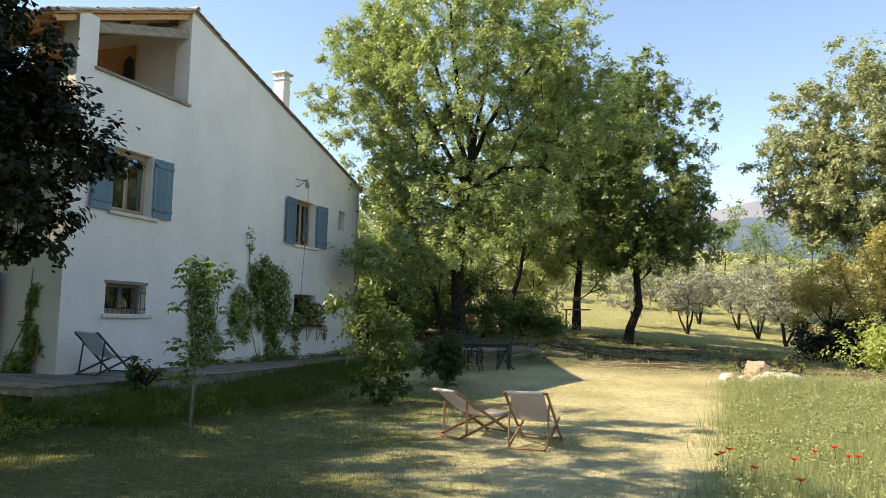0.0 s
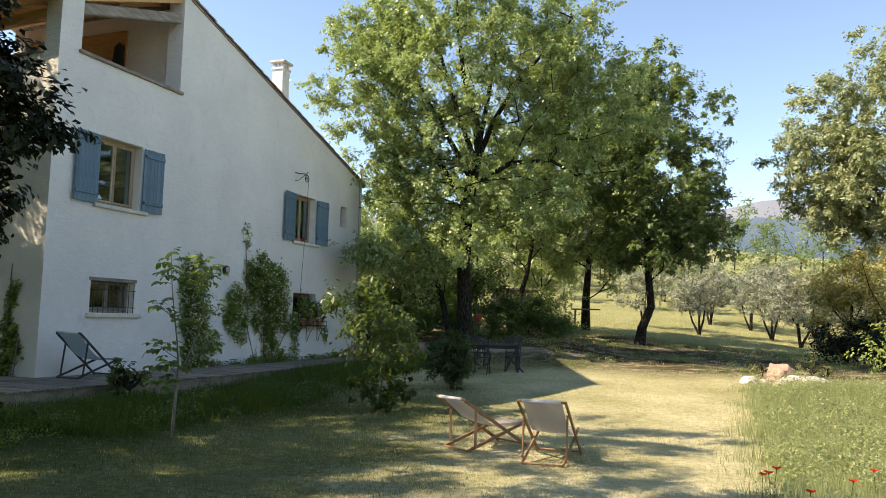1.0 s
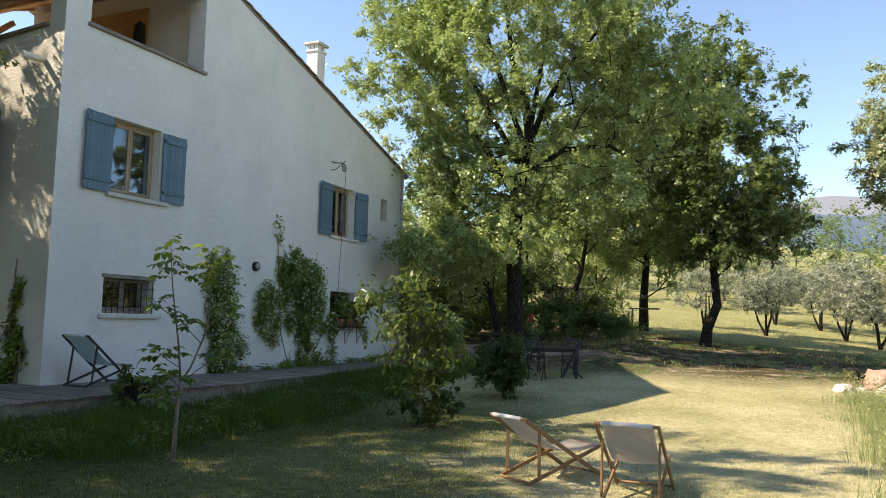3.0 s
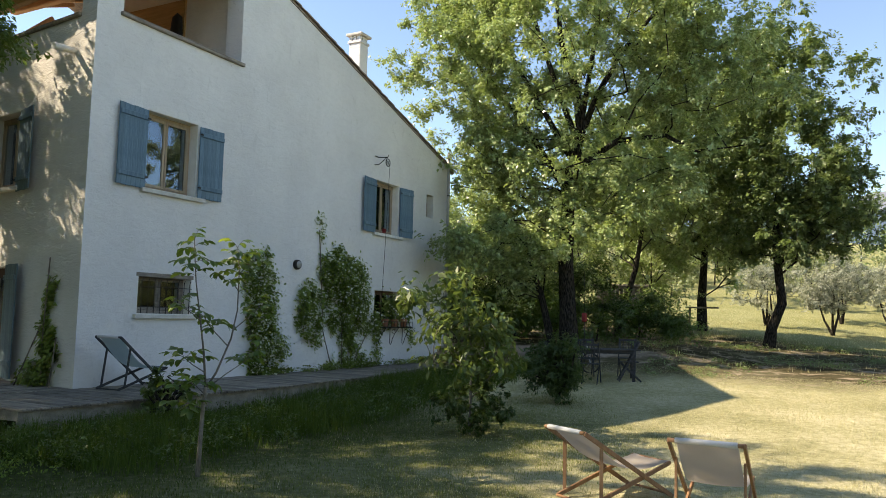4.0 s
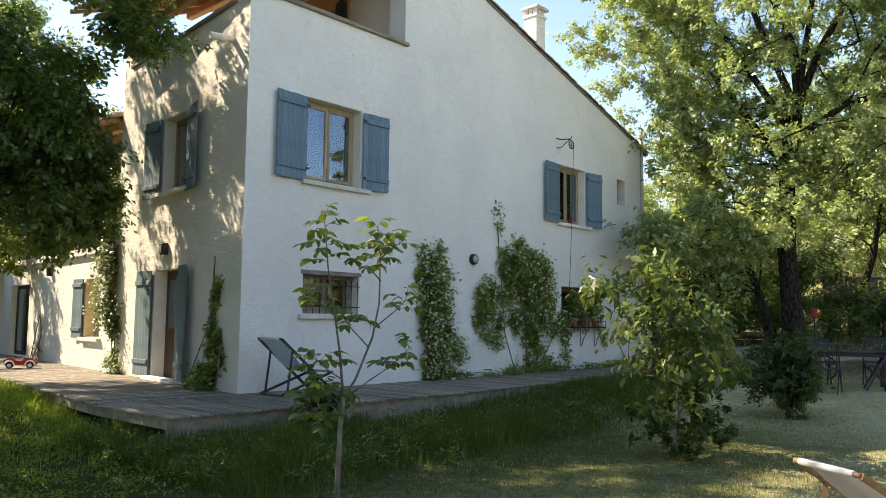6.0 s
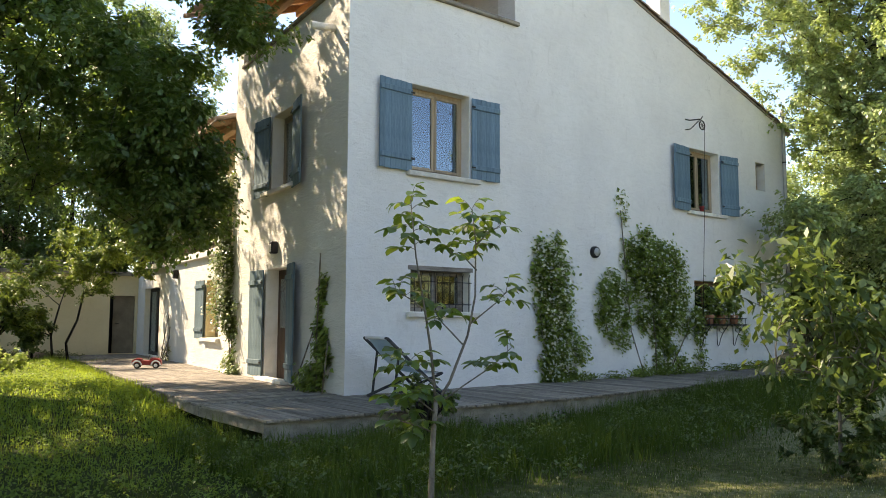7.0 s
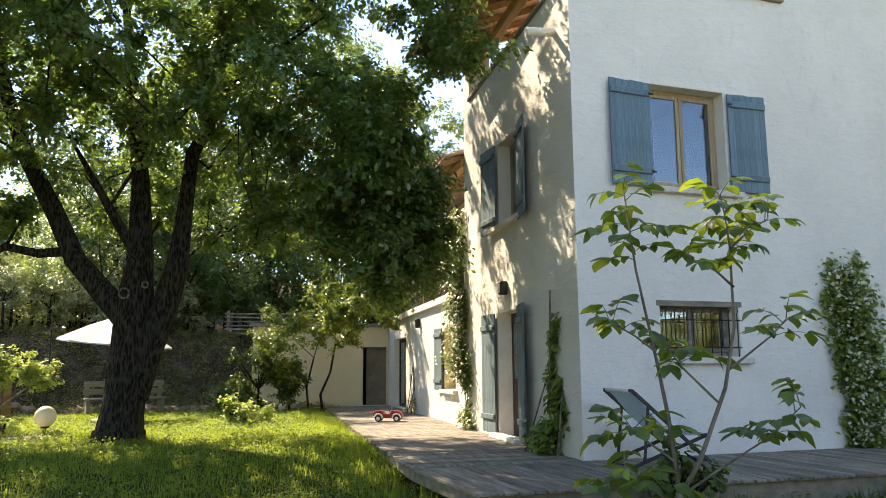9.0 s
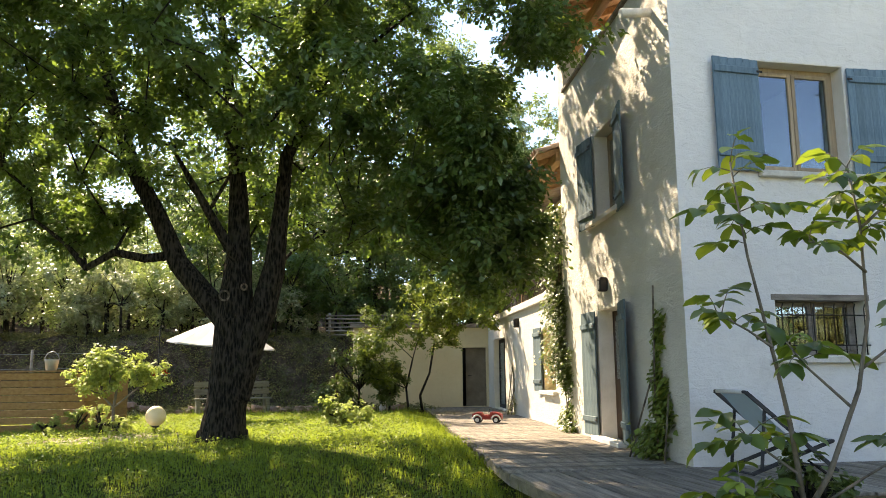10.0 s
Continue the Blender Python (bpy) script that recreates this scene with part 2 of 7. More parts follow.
M["dullleaf"] = leaf_material("dusty_holm_leaf", [(0.0, (0.065, 0.085, 0.03)), (0.6, (0.15, 0.165, 0.06)), (1.0, (0.28, 0.255, 0.11))], (0.34, 0.33, 0.10), 0.5, 0.3)
M["ochreleaf"] = leaf_material("ochre_scrub_leaf", [(0.0, (0.16, 0.17, 0.055)), (0.5, (0.33, 0.315, 0.11)), (1.0, (0.55, 0.47, 0.19))], (0.58, 0.52, 0.15), 0.5, 0.4)
M["oliveleaf"] = leaf_material("olive_leaf", [(0.0, (0.17, 0.19, 0.14)), (0.6, (0.33, 0.35, 0.26)), (1.0, (0.52, 0.53, 0.43))], (0.34, 0.38, 0.22), 0.5, 0.25)
M["limeleaf"] = leaf_material("lime_leaf", [(0.0, (0.17, 0.23, 0.07)), (0.6, (0.29, 0.37, 0.115)), (1.0, (0.44, 0.51, 0.19))], (0.58, 0.68, 0.16), 0.5, 0.45)
M["cloverleaf"] = leaf_material("clover_leaf", [(0.0, (0.04, 0.085, 0.015)), (0.5, (0.085, 0.155, 0.028)), (1.0, (0.19, 0.26, 0.06))], (0.46, 0.60, 0.08), 0.5, 0.4, 0.2)
M["cherryleaf"] = leaf_material("cherry_leaf", [(0.0, (0.035, 0.065, 0.016)), (0.6, (0.07, 0.115, 0.028)), (1.0, (0.15, 0.195, 0.055))], (0.30, 0.40, 0.07), 0.36, 0.26, 0.4)
M["ivyleaf"] = leaf_material("climber_leaf", [(0.0, (0.05, 0.09, 0.016)), (0.5, (0.115, 0.18, 0.032)), (0.85, (0.20, 0.27, 0.055)), (1.0, (0.33, 0.38, 0.11))], (0.32, 0.40, 0.06), 0.38, 0.3)


# ---- mesh helpers ----
def part(name, bm, material, parent=None, label=""):
    me = bpy.data.meshes.new(name)
    bm.to_mesh(me)
    bm.free()
    me.materials.append(material)
    ob = new(name, me)
    if parent is not None:
        ob.parent = parent
    if label:
        ob["label"] = label
    return ob


def thing(name, label, category, at=(0, 0, 0), rz=0.0, group="", kind=""):
    ob = new(name)
    ob.empty_display_size = 0.2
    ob.matrix_basis = pose(*at, 0, 0, rz)
    return tagged(ob, label, category, group, kind)


def smooth(ob):
    ob.data.polygons.foreach_set("use_smooth", [True] * len(ob.data.polygons))
    return ob


def add_box(bm, lo, hi, m=None, bevel=0.0):
    r = bmesh.ops.create_cube(bm, size=1.0)
    vs = r["verts"]
    lo, hi = Vector(lo), Vector(hi)
    for v in vs:
        v.co = Vector([lo[i] + (v.co[i] + 0.5) * (hi[i] - lo[i]) for i in range(3)])
    if bevel > 0:
        es = list({e for v in vs for e in v.link_edges})
        vs = bmesh.ops.bevel(bm, geom=es, offset=bevel, segments=1, affect="EDGES", profile=0.5)["verts"]
        vs = list({v for v in vs} | {v for v in bm.verts if v.is_valid and v in vs})
    if m is not None:
        bmesh.ops.transform(bm, matrix=m, verts=vs)
    return vs


def box(lo, hi, bevel=0.0, m=None):
    bm = bmesh.new()
    add_box(bm, lo, hi, None, bevel)
    if m is not None:
        bmesh.ops.transform(bm, matrix=m, verts=bm.verts)
    return bm


def add_tube(bm, pts, radii, sides=8, cap=True):
    """A tapered tube through the points."""
    pts = [Vector(p) for p in pts]
    if isinstance(radii, (int, float)):
        radii = [radii] * len(pts)
    rings = []
    side = None
    for i, p in enumerate(pts):
        d = (pts[min(i + 1, len(pts) - 1)] - pts[max(i - 1, 0)]).normalized()
        if side is None:
            side = d.orthogonal().normalized()
        side = (side - d * side.dot(d)).normalized()
        up = d.cross(side)
        rings.append([bm.verts.new(p + radii[i] * (math.cos(a) * side + math.sin(a) * up)) for a in [2 * math.pi * k / sides for k in range(sides)]])
    for a, b in zip(rings, rings[1:]):
        for k in range(sides):
            f = bm.faces.new((a[k], a[(k + 1) % sides], b[(k + 1) % sides], b[k]))
            f.smooth = True
    if cap:
        bm.faces.new(rings[0][::-1])
        bm.faces.new(rings[-1])


def tube(pts, radii, sides=8):
    bm = bmesh.new()
    add_tube(bm, pts, radii, sides)
    return bm


def bar(a, b, w, h, bevel=0.003, up=(0, 0, 1)):
    """A squared bar from a to b, w wide and h high."""
    a, b, up = Vector(a), Vector(b), Vector(up)
    d = b - a
    x = d.normalized()
    y = up.cross(x)
    y = x.orthogonal().normalized() if y.length < 1e-4 else y.normalized()
    z = x.cross(y)
    m = Matrix((x, y, z)).transposed().to_4x4()
    m.translation = a
    bm = bmesh.new()
    add_box(bm, (0, -w / 2, -h / 2), (d.length, w / 2, h / 2), None, bevel)
    bmesh.ops.transform(bm, matrix=m, verts=bm.verts)
    return bm


def raw_mesh(name, verts, faces, material, parent=None, label="", smooth_faces=False):
    """A mesh from arrays; all faces have the same number of corners."""
    verts = np.asarray(verts, dtype=np.float32)
    faces = np.asarray(faces, dtype=np.int32)
    me = bpy.data.meshes.new(name)
    n, k = faces.shape
    me.vertices.add(len(verts))
    me.vertices.foreach_set("co", verts.ravel())
    me.loops.add(n * k)
    me.loops.foreach_set("vertex_index", faces.ravel())
    me.polygons.add(n)
    me.polygons.foreach_set("loop_start", np.arange(0, n * k, k, dtype=np.int32))
    if smooth_faces:
        me.polygons.foreach_set("use_smooth", np.ones(n, dtype=bool))
    me.update(calc_edges=True)
    me.materials.append(material)
    ob = new(name, me)
    if parent is not None:
        ob.parent = parent
    if label:
        ob["label"] = label
    return ob


def unit(v):
    return v / np.maximum(np.linalg.norm(v, axis=-1, keepdims=True), 1e-9)


def leaf_arrays(rng, centres, size, aspect=0.5, lift=0.12, outward=None, droop=0.0):
    """Folded four-cornered leaves at the given places, facing mostly outwards and up."""
    n = len(centres)
    nrm = unit(rng.normal(size=(n, 3)))
    nrm[:, 2] = np.abs(nrm[:, 2]) + lift
    if outward is not None:
        nrm = 0.75 * nrm + 0.85 * unit(np.asarray(outward, dtype=float)) + np.array((0, 0, 0.25))
    nrm = unit(nrm)
    d = rng.normal(size=(n, 3))
    if outward is not None:
        d = d * 0.8 + outward
    d[:, 2] -= droop
    d = unit(d - nrm * np.sum(d * nrm, axis=1, keepdims=True))
    s = np.cross(nrm, d)
    ln = size * rng.uniform(0.65, 1.3, size=(n, 1))
    w = ln * aspect * 0.5
    c = np.asarray(centres)
    v = np.empty((n, 4, 3))
    v[:, 0] = c - d * ln * 0.5
    v[:, 1] = c + s * w + nrm * w * 0.35 + d * ln * 0.1
    v[:, 2] = c + d * ln * 0.5 - nrm * ln * 0.08
    v[:, 3] = c - s * w + nrm * w * 0.35 + d * ln * 0.1
    f = np.arange(n * 4).reshape(n, 4)
    return v.reshape(-1, 3), f


def leaves(name, rng, centres, size, material, parent=None, label="", **kw):
    v, f = leaf_arrays(rng, centres, size, **kw)
    return raw_mesh(name, v, f, material, parent, label)


def clump_points(rng, centres, n, radius, flat=0.7, per=13, sprig=0.24):
    """n places on leafy sprigs that stand round the given clump centres, denser towards each clump's skin."""
    centres = np.asarray(centres)
    k = max(len(centres), n // per)
    pick = rng.integers(0, len(centres), k)
    d = unit(rng.normal(size=(k, 3)) + np.array((0, 0, 0.25)))
    r = radius * rng.uniform(0.15, 1.0, size=(k, 1)) ** 0.55 * rng.uniform(0.5, 1.35, size=(len(centres), 1))[pick]
    r = np.where(rng.uniform(0, 1, size=(k, 1)) < 0.08, r * 1.7, r)
    off = d * r
    off[:, 2] *= flat
    spot = centres[pick] + off
    which = rng.integers(0, k, n)
    t = rng.uniform(-1, 1, size=(n, 1))
    pts = spot[which] + d[which] * t * radius * sprig * 1.5 + rng.normal(size=(n, 3)) * radius * sprig * 0.5
    return pts, d[which]


def ellipsoid_points(rng, centre, radii, n, hollow=0.35):
    d = unit(rng.normal(size=(n, 3)))
    r = rng.uniform(hollow ** 3, 1.0, size=(n, 1)) ** (1 / 3)
    wob = 1 + 0.22 * np.sin(d[:, :1] * 5.1 + d[:, 1:2] * 3.7 + centre[0]) + 0.15 * np.sin(d[:, 2:] * 7.3 + d[:, :1] * 4.1)
    return np.asarray(centre) + d * r * np.asarray(radii) * wob


def skeleton_mesh(name, trunks, targets, material, parent, rng, tip=0.012, power=0.46, sides=6, limit=0.0, scale=1.0):
    """Trunks given as lists of places; limbs grow from the nearest wood to each target."""
    pos, par, fixed = [], [], []
    for line in trunks:
        prev = -1
        if pos:
            ds = [(Vector(line[0][:3]) - p).length for p in pos]
            prev = int(np.argmin(ds))
        for q in line:
            pos.append(Vector(q[:3]))
            par.append(prev)
            fixed.append(q[3] if len(q) > 3 else None)
            prev = len(pos) - 1
    arr = np.array([tuple(p) for p in pos])
    base = np.array(arr[0])
    order = np.argsort(np.linalg.norm(targets - arr.mean(axis=0), axis=1))
    plist = [np.array(tuple(p)) for p in pos]
    for i in order:
        t = targets[i]
        a = np.array(plist)
        dist = np.linalg.norm(a - t, axis=1) + 0.9 * np.maximum(0, a[:, 2] - t[2] + 0.2) + 1.5 * (a[:, 2] < base[2] + 0.8 * limit)
        j = int(np.argmin(dist))
        s = plist[j]
        gap = np.linalg.norm(t - s)
        steps = max(1, int(gap / 0.7))
        bend = rng.normal(size=3) * gap * 0.10
        bend[2] += gap * 0.08
        prev = j
        for k in range(1, steps + 1):
            u = k / steps
            q = s + (t - s) * u + bend * math.sin(math.pi * u) + (rng.normal(size=3) * 0.05 * gap / steps if k < steps else 0)
            plist.append(q)
            par.append(prev)
            fixed.append(None)
            prev = len(plist) - 1
    n = len(plist)
    count = np.ones(n)
    for i in range(n - 1, 0, -1):
        if par[i] >= 0:
            count[par[i]] += count[i] * 0.6
    rad = tip * scale * count ** power
    for i in range(n):
        if fixed[i] is not None:
            rad[i] = fixed[i]
    for i in range(n):
        if par[i] >= 0 and fixed[i] is None:
            rad[i] = min(rad[i], 0.86 * rad[par[i]])
    p = np.array(plist)
    kids = [i for i in range(n) if par[i] >= 0]
    a, b = p[[par[i] for i in kids]], p[kids]
    ra = np.array([rad[par[i]] if fixed[i] is not None or rad[par[i]] < rad[i] * 1.5 else rad[i] * 1.25 for i in kids])
    rb = rad[kids]
    d = unit(b - a)
    ref = np.where(np.abs(d[:, 2:]) > 0.9, np.array([[1.0, 0, 0]]), np.array([[0, 0, 1.0]]))
    s = unit(np.cross(d, ref))
    u = np.cross(d, s)
    m = len(kids)
    V = np.empty((m, 2, sides, 3))
    for k in range(sides):
        ang = 2 * math.pi * k / sides
        off = math.cos(ang) * s + math.sin(ang) * u
        V[:, 0, k] = a - d * (ra * 0.3)[:, None] + off * ra[:, None]
        V[:, 1, k] = b + d * (rb * 0.3)[:, None] + off * rb[:, None]
    F = []
    idx = np.arange(m) * 2 * sides
    for k in range(sides):
        k2 = (k + 1) % sides
        F.append(np.stack([idx + k, idx + k2, idx + sides + k2, idx + sides + k], axis=1))
    return raw_mesh(name, V.reshape(-1, 3), np.concatenate(F), material, parent, smooth_faces=True)


def tree(name, label, category, base, trunks, crowns, leaf_n, leaf_size, clump_r, leaf_mat, bark, seed, group="", tip=0.012, limbs=1.0, droop=0.0, aspect=0.55, flat=0.7, sides=6, limit=1.5):
    """crowns: (centre, radii, clumps, hollow), all in the world; trunks: lines of (x, y, z, radius)."""
    rng = np.random.default_rng(seed)
    ob = thing(name, label, category, base, 0, group)
    b = np.array(base)
    cl = np.concatenate([ellipsoid_points(rng, *q) for q in crowns]) - b
    tr = [[(q[0] - base[0], q[1] - base[1], q[2] - base[2], *q[3:]) for q in line] for line in trunks]
    k = max(4, int(len(cl) * limbs))
    skeleton_mesh("trunk", tr, cl[rng.permutation(len(cl))[:k]], bark, ob, rng, tip, sides=sides, limit=limit)
    pts, out = clump_points(rng, cl, leaf_n, clump_r, flat)
    leaves("crown", rng, pts, leaf_size, leaf_mat, ob, aspect=aspect, outward=out, droop=droop)
    return ob


def sm(a, b, v):
    t = np.clip((v - a) / (b - a), 0, 1)
    return t * t * (3 - 2 * t)


def ground_z(x, y):
    x, y = np.asarray(x, dtype=float), np.asarray(y, dtype=float)
    h = -0.12 + 0.40 * sm(3, -4, x) * sm(7, -1, y) * (1 - 0.32 * sm(-2.95, -2.3, y + 0.108 * x))
    u = np.minimum(y, 90) - 3
    rise = np.clip(y - 34, 0, 60)
    h = h + 0.05 * (u + np.sqrt(u * u + 4)) / 2
    h = h + 0.0045 * rise * rise * sm(34, 44, y) - 0.0022 * rise * rise * sm(44, 70, y)
    h = h - 0.09 * (x - 8.5) * sm(11, 28, y) * sm(60, 30, np.abs(x - 8.5))
    bank = sm(-14.7, -18.4, x + 0.35 * np.sin(y * 0.9) + 1.6 * sm(-3.4, -1.8, y)) * 2.3 + sm(-20, -60, x) * 7
    h = h + bank * sm(12, 2, y) + 0.13 * np.sin(x * 2.3 + np.sin(y * 1.9)) * np.sin(y * 2.7 + 0.6 * x) * sm(-14.6, -16, x)
    h = h + 0.34 * sm(11.0, 13.2, y) * sm(21, 15, y) * sm(9.5, 6.0, x) * sm(-8, -3, x)
    far = np.sqrt((x - 8) ** 2 + (y - 5) ** 2)
    h = h + 0.03 * np.sin(x * 0.9 + 1.3) * np.sin(y * 0.8) + 0.35 * np.sin(x * 0.05) * np.sin(y * 0.045) * sm(30, 90, far)
    return h


def gz(x, y):
    return float(ground_z(x, y))


# ---- ground ----
def graded(lo, hi, fine_lo, fine_hi, step, grow=1.22):
    mid = list(np.arange(fine_lo, fine_hi + 1e-6, step))
    a, b, s = [], [], step
    v = fine_hi
    while v < hi:
        s *= grow
        v += s
        b.append(min(v, hi))
    s, v = step, fine_lo
    while v > lo:
        s *= grow
        v -= s
        a.append(max(v, lo))
    return np.array(a[::-1] + mid + b)


def ground_material():
    m, nt, p = start_material("meadow_soil", 0.95, 0, 0.02)
    vec = place_node(nt)
    sep = nt.nodes.new("ShaderNodeSeparateXYZ")
    nt.links.new(vec, sep.inputs[0])
    big = noise_node(nt, 0.45, 5, 0.6, vec)
    fine = noise_node(nt, 9.0, 5, 0.7, vec)
    patch = noise_node(nt, 1.7, 5, 0.65, vec, 0.6)
    dots = noise_node(nt, 55.0, 3, 0.7, vec)
    lawn = ramp(nt, maths(nt, "ADD", maths(nt, "MULTIPLY", big, 0.5), maths(nt, "MULTIPLY", fine, 0.5)), [(0.34, (0.25, 0.24, 0.115)), (0.46, (0.42, 0.385, 0.21)), (0.60, (0.63, 0.57, 0.36))])
    soil = ramp(nt, maths(nt, "ADD", maths(nt, "ADD", maths(nt, "MULTIPLY", fine, 0.3), maths(nt, "MULTIPLY", patch, 0.4)), maths(nt, "MULTIPLY", dots, 0.3)), [(0.38, (0.03, 0.022, 0.014)), (0.5, (0.085, 0.062, 0.041)), (0.64, (0.30, 0.235, 0.165))])
    bank = maths(nt, "MULTIPLY", maths(nt, "SUBTRACT", -13.6, maths(nt, "ADD", sep.outputs["X"], maths(nt, "MULTIPLY", big, 1.6))), 0.9, True)
    earth = ramp(nt, noise_node(nt, 0.33, 4, 0.6, vec, 0.5), [(0.44, (0, 0, 0)), (0.54, (1, 1, 1))])
    zone = maths(nt, "MULTIPLY", maths(nt, "SUBTRACT", maths(nt, "ADD", sep.outputs["Y"], maths(nt, "MULTIPLY", patch, 3.0)), 11.2), 0.5, True)
    near = maths(nt, "MULTIPLY", maths(nt, "SUBTRACT", 27.0, sep.outputs["Y"]), 0.3, True)
    bare = maths(nt, "MULTIPLY", maths(nt, "MULTIPLY", zone, near), earth, True)
    # Greener lawn towards the house; tree shade is put into its colour too.
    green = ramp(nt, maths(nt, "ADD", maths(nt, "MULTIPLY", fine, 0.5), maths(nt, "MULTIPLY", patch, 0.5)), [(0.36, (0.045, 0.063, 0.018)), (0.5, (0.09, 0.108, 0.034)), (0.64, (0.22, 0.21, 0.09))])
    shade_green = maths(nt, "MULTIPLY", maths(nt, "SUBTRACT", maths(nt, "ADD", 9.6, maths(nt, "MULTIPLY", maths(nt, "MULTIPLY", maths(nt, "SUBTRACT", -1.5, sep.outputs["Y"]), 0.33, True), 0.9)), maths(nt, "ADD", sep.outputs["X"], maths(nt, "MULTIPLY", maths(nt, "SUBTRACT", big, 0.5), 6.0))), 0.5, True)
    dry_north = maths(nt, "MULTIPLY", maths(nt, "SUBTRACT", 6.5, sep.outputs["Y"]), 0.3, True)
    lawn = mix_rgb(nt, maths(nt, "MULTIPLY", maths(nt, "MULTIPLY", shade_green, dry_north), 0.8), lawn, green)
    # Darker still near the house, standing in for shade on the lawn.
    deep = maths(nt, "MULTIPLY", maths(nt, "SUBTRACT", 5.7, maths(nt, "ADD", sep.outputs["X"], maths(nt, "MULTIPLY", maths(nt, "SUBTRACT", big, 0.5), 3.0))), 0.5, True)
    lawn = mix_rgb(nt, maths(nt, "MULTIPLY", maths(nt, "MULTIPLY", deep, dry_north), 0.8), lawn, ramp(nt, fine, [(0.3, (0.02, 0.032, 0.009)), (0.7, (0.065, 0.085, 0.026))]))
    field = maths(nt, "MULTIPLY", maths(nt, "SUBTRACT", sep.outputs["Y"], 20.0), 0.2, True)
    lawn = mix_rgb(nt, maths(nt, "MULTIPLY", field, 0.7), lawn, ramp(nt, fine, [(0.3, (0.10, 0.12, 0.03)), (0.7, (0.34, 0.34, 0.13))]))
    # Leaf litter under the trees, its colour darkened further to deepen their shade.
    litter = ramp(nt, patch, [(0.40, (0.035, 0.03, 0.014)), (0.54, (0.085, 0.07, 0.036)), (0.63, (0.36, 0.28, 0.21))])
    under = maths(nt, "MULTIPLY", maths(nt, "MULTIPLY", zone, near), maths(nt, "MULTIPLY", maths(nt, "SUBTRACT", 18.5, sep.outputs["X"]), 0.5, True), True)
    col = mix_rgb(nt, maths(nt, "MULTIPLY", under, maths(nt, "ADD", maths(nt, "MULTIPLY", bare, 0.15), 0.8)), lawn, litter)
    col = mix_rgb(nt, bank, col, soil)
    px = maths(nt, "MULTIPLY", maths(nt, "SUBTRACT", sep.outputs["X"], 2.6), 0.2)
    py = maths(nt, "MULTIPLY", maths(nt, "SUBTRACT", sep.outputs["Y"], 13.2), 0.95)
    path = maths(nt, "SUBTRACT", maths(nt, "ADD", 0.45, patch), maths(nt, "ADD", maths(nt, "MULTIPLY", px, px), maths(nt, "MULTIPLY", py, py)), True)
    col = mix_rgb(nt, maths(nt, "MULTIPLY", path, 1.2, True), col, (0.46, 0.36, 0.29))
    dx, dy = maths(nt, "MULTIPLY", maths(nt, "ADD", sep.outputs["X"], 6.4), 0.8), maths(nt, "MULTIPLY", maths(nt, "ADD", sep.outputs["Y"], 7.75), 0.75)
    sand = maths(nt, "SUBTRACT", maths(nt, "ADD", 0.55, patch), maths(nt, "ADD", maths(nt, "MULTIPLY", dx, dx), maths(nt, "MULTIPLY", dy, dy)), True)
    col = mix_rgb(nt, sand, col, (0.50, 0.42, 0.31))
    nt.links.new(col, p.inputs["Base Color"])
    nt.links.new(bump_node(nt, maths(nt, "ADD", fine, dots), 0.9, 0.04), p.inputs["Normal"])
    return m


gx = graded(-2600, 2600, -20, 26, 0.4)
gy = graded(-2600, 2600, -16, 48, 0.4)
GX, GY = np.meshgrid(gx, gy)
GV = np.stack([GX.ravel(), GY.ravel(), ground_z(GX, GY).ravel()], axis=1)
nx, ny = len(gx), len(gy)
I, J = np.meshgrid(np.arange(nx - 1), np.arange(ny - 1))
k0 = (J * nx + I).ravel()
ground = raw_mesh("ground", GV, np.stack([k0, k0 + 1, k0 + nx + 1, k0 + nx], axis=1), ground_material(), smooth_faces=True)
tagged(ground, "dry yellow-green lawn rising to an earth bank", "ground", kind="structure")


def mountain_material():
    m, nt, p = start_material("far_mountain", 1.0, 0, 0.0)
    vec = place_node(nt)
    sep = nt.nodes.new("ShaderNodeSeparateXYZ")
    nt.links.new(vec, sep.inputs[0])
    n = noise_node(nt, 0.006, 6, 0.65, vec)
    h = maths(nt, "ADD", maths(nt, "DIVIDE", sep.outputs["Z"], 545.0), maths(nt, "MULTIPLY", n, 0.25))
    # Blue tones stand in for aerial haze in front of the slopes.
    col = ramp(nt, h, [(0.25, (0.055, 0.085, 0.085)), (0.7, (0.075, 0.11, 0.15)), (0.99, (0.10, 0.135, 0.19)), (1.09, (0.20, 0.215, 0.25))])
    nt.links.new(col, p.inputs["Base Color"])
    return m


# the long limestone ridge beyond the valley
ma = np.linspace(radians(-38), radians(48), 120)
ridge_h = 525 + 58 * np.sin(ma * 3.1 + 1.2) + 16 * np.sin(ma * 23) + 9 * np.sin(ma * 57 + 1)
rows_m = []
for k, (dist, f) in enumerate([(2500, 0.0), (2900, 0.28), (3300, 0.62), (3700, 0.93), (3900, 1.0), (4100, 0.96)]):
    wob = 1 + (0.06 * np.sin(ma * 31 + k * 2.1) if 0 < k < 4 else 0)
    rows_m.append(np.stack([8 + dist * np.sin(ma), 5 + dist * np.cos(ma), ridge_h * f * wob - (20 if k == 0 else 0)], axis=1))
MV = np.concatenate(rows_m)
mf = [(r * 120 + c, r * 120 + c + 1, (r + 1) * 120 + c + 1, (r + 1) * 120 + c) for r in range(5) for c in range(119)]
tagged(raw_mesh("backdrop", MV, mf, mountain_material(), smooth_faces=True), "distant mountain tinted haze-blue, with a pale bare ridge", "mountain", kind="structure")

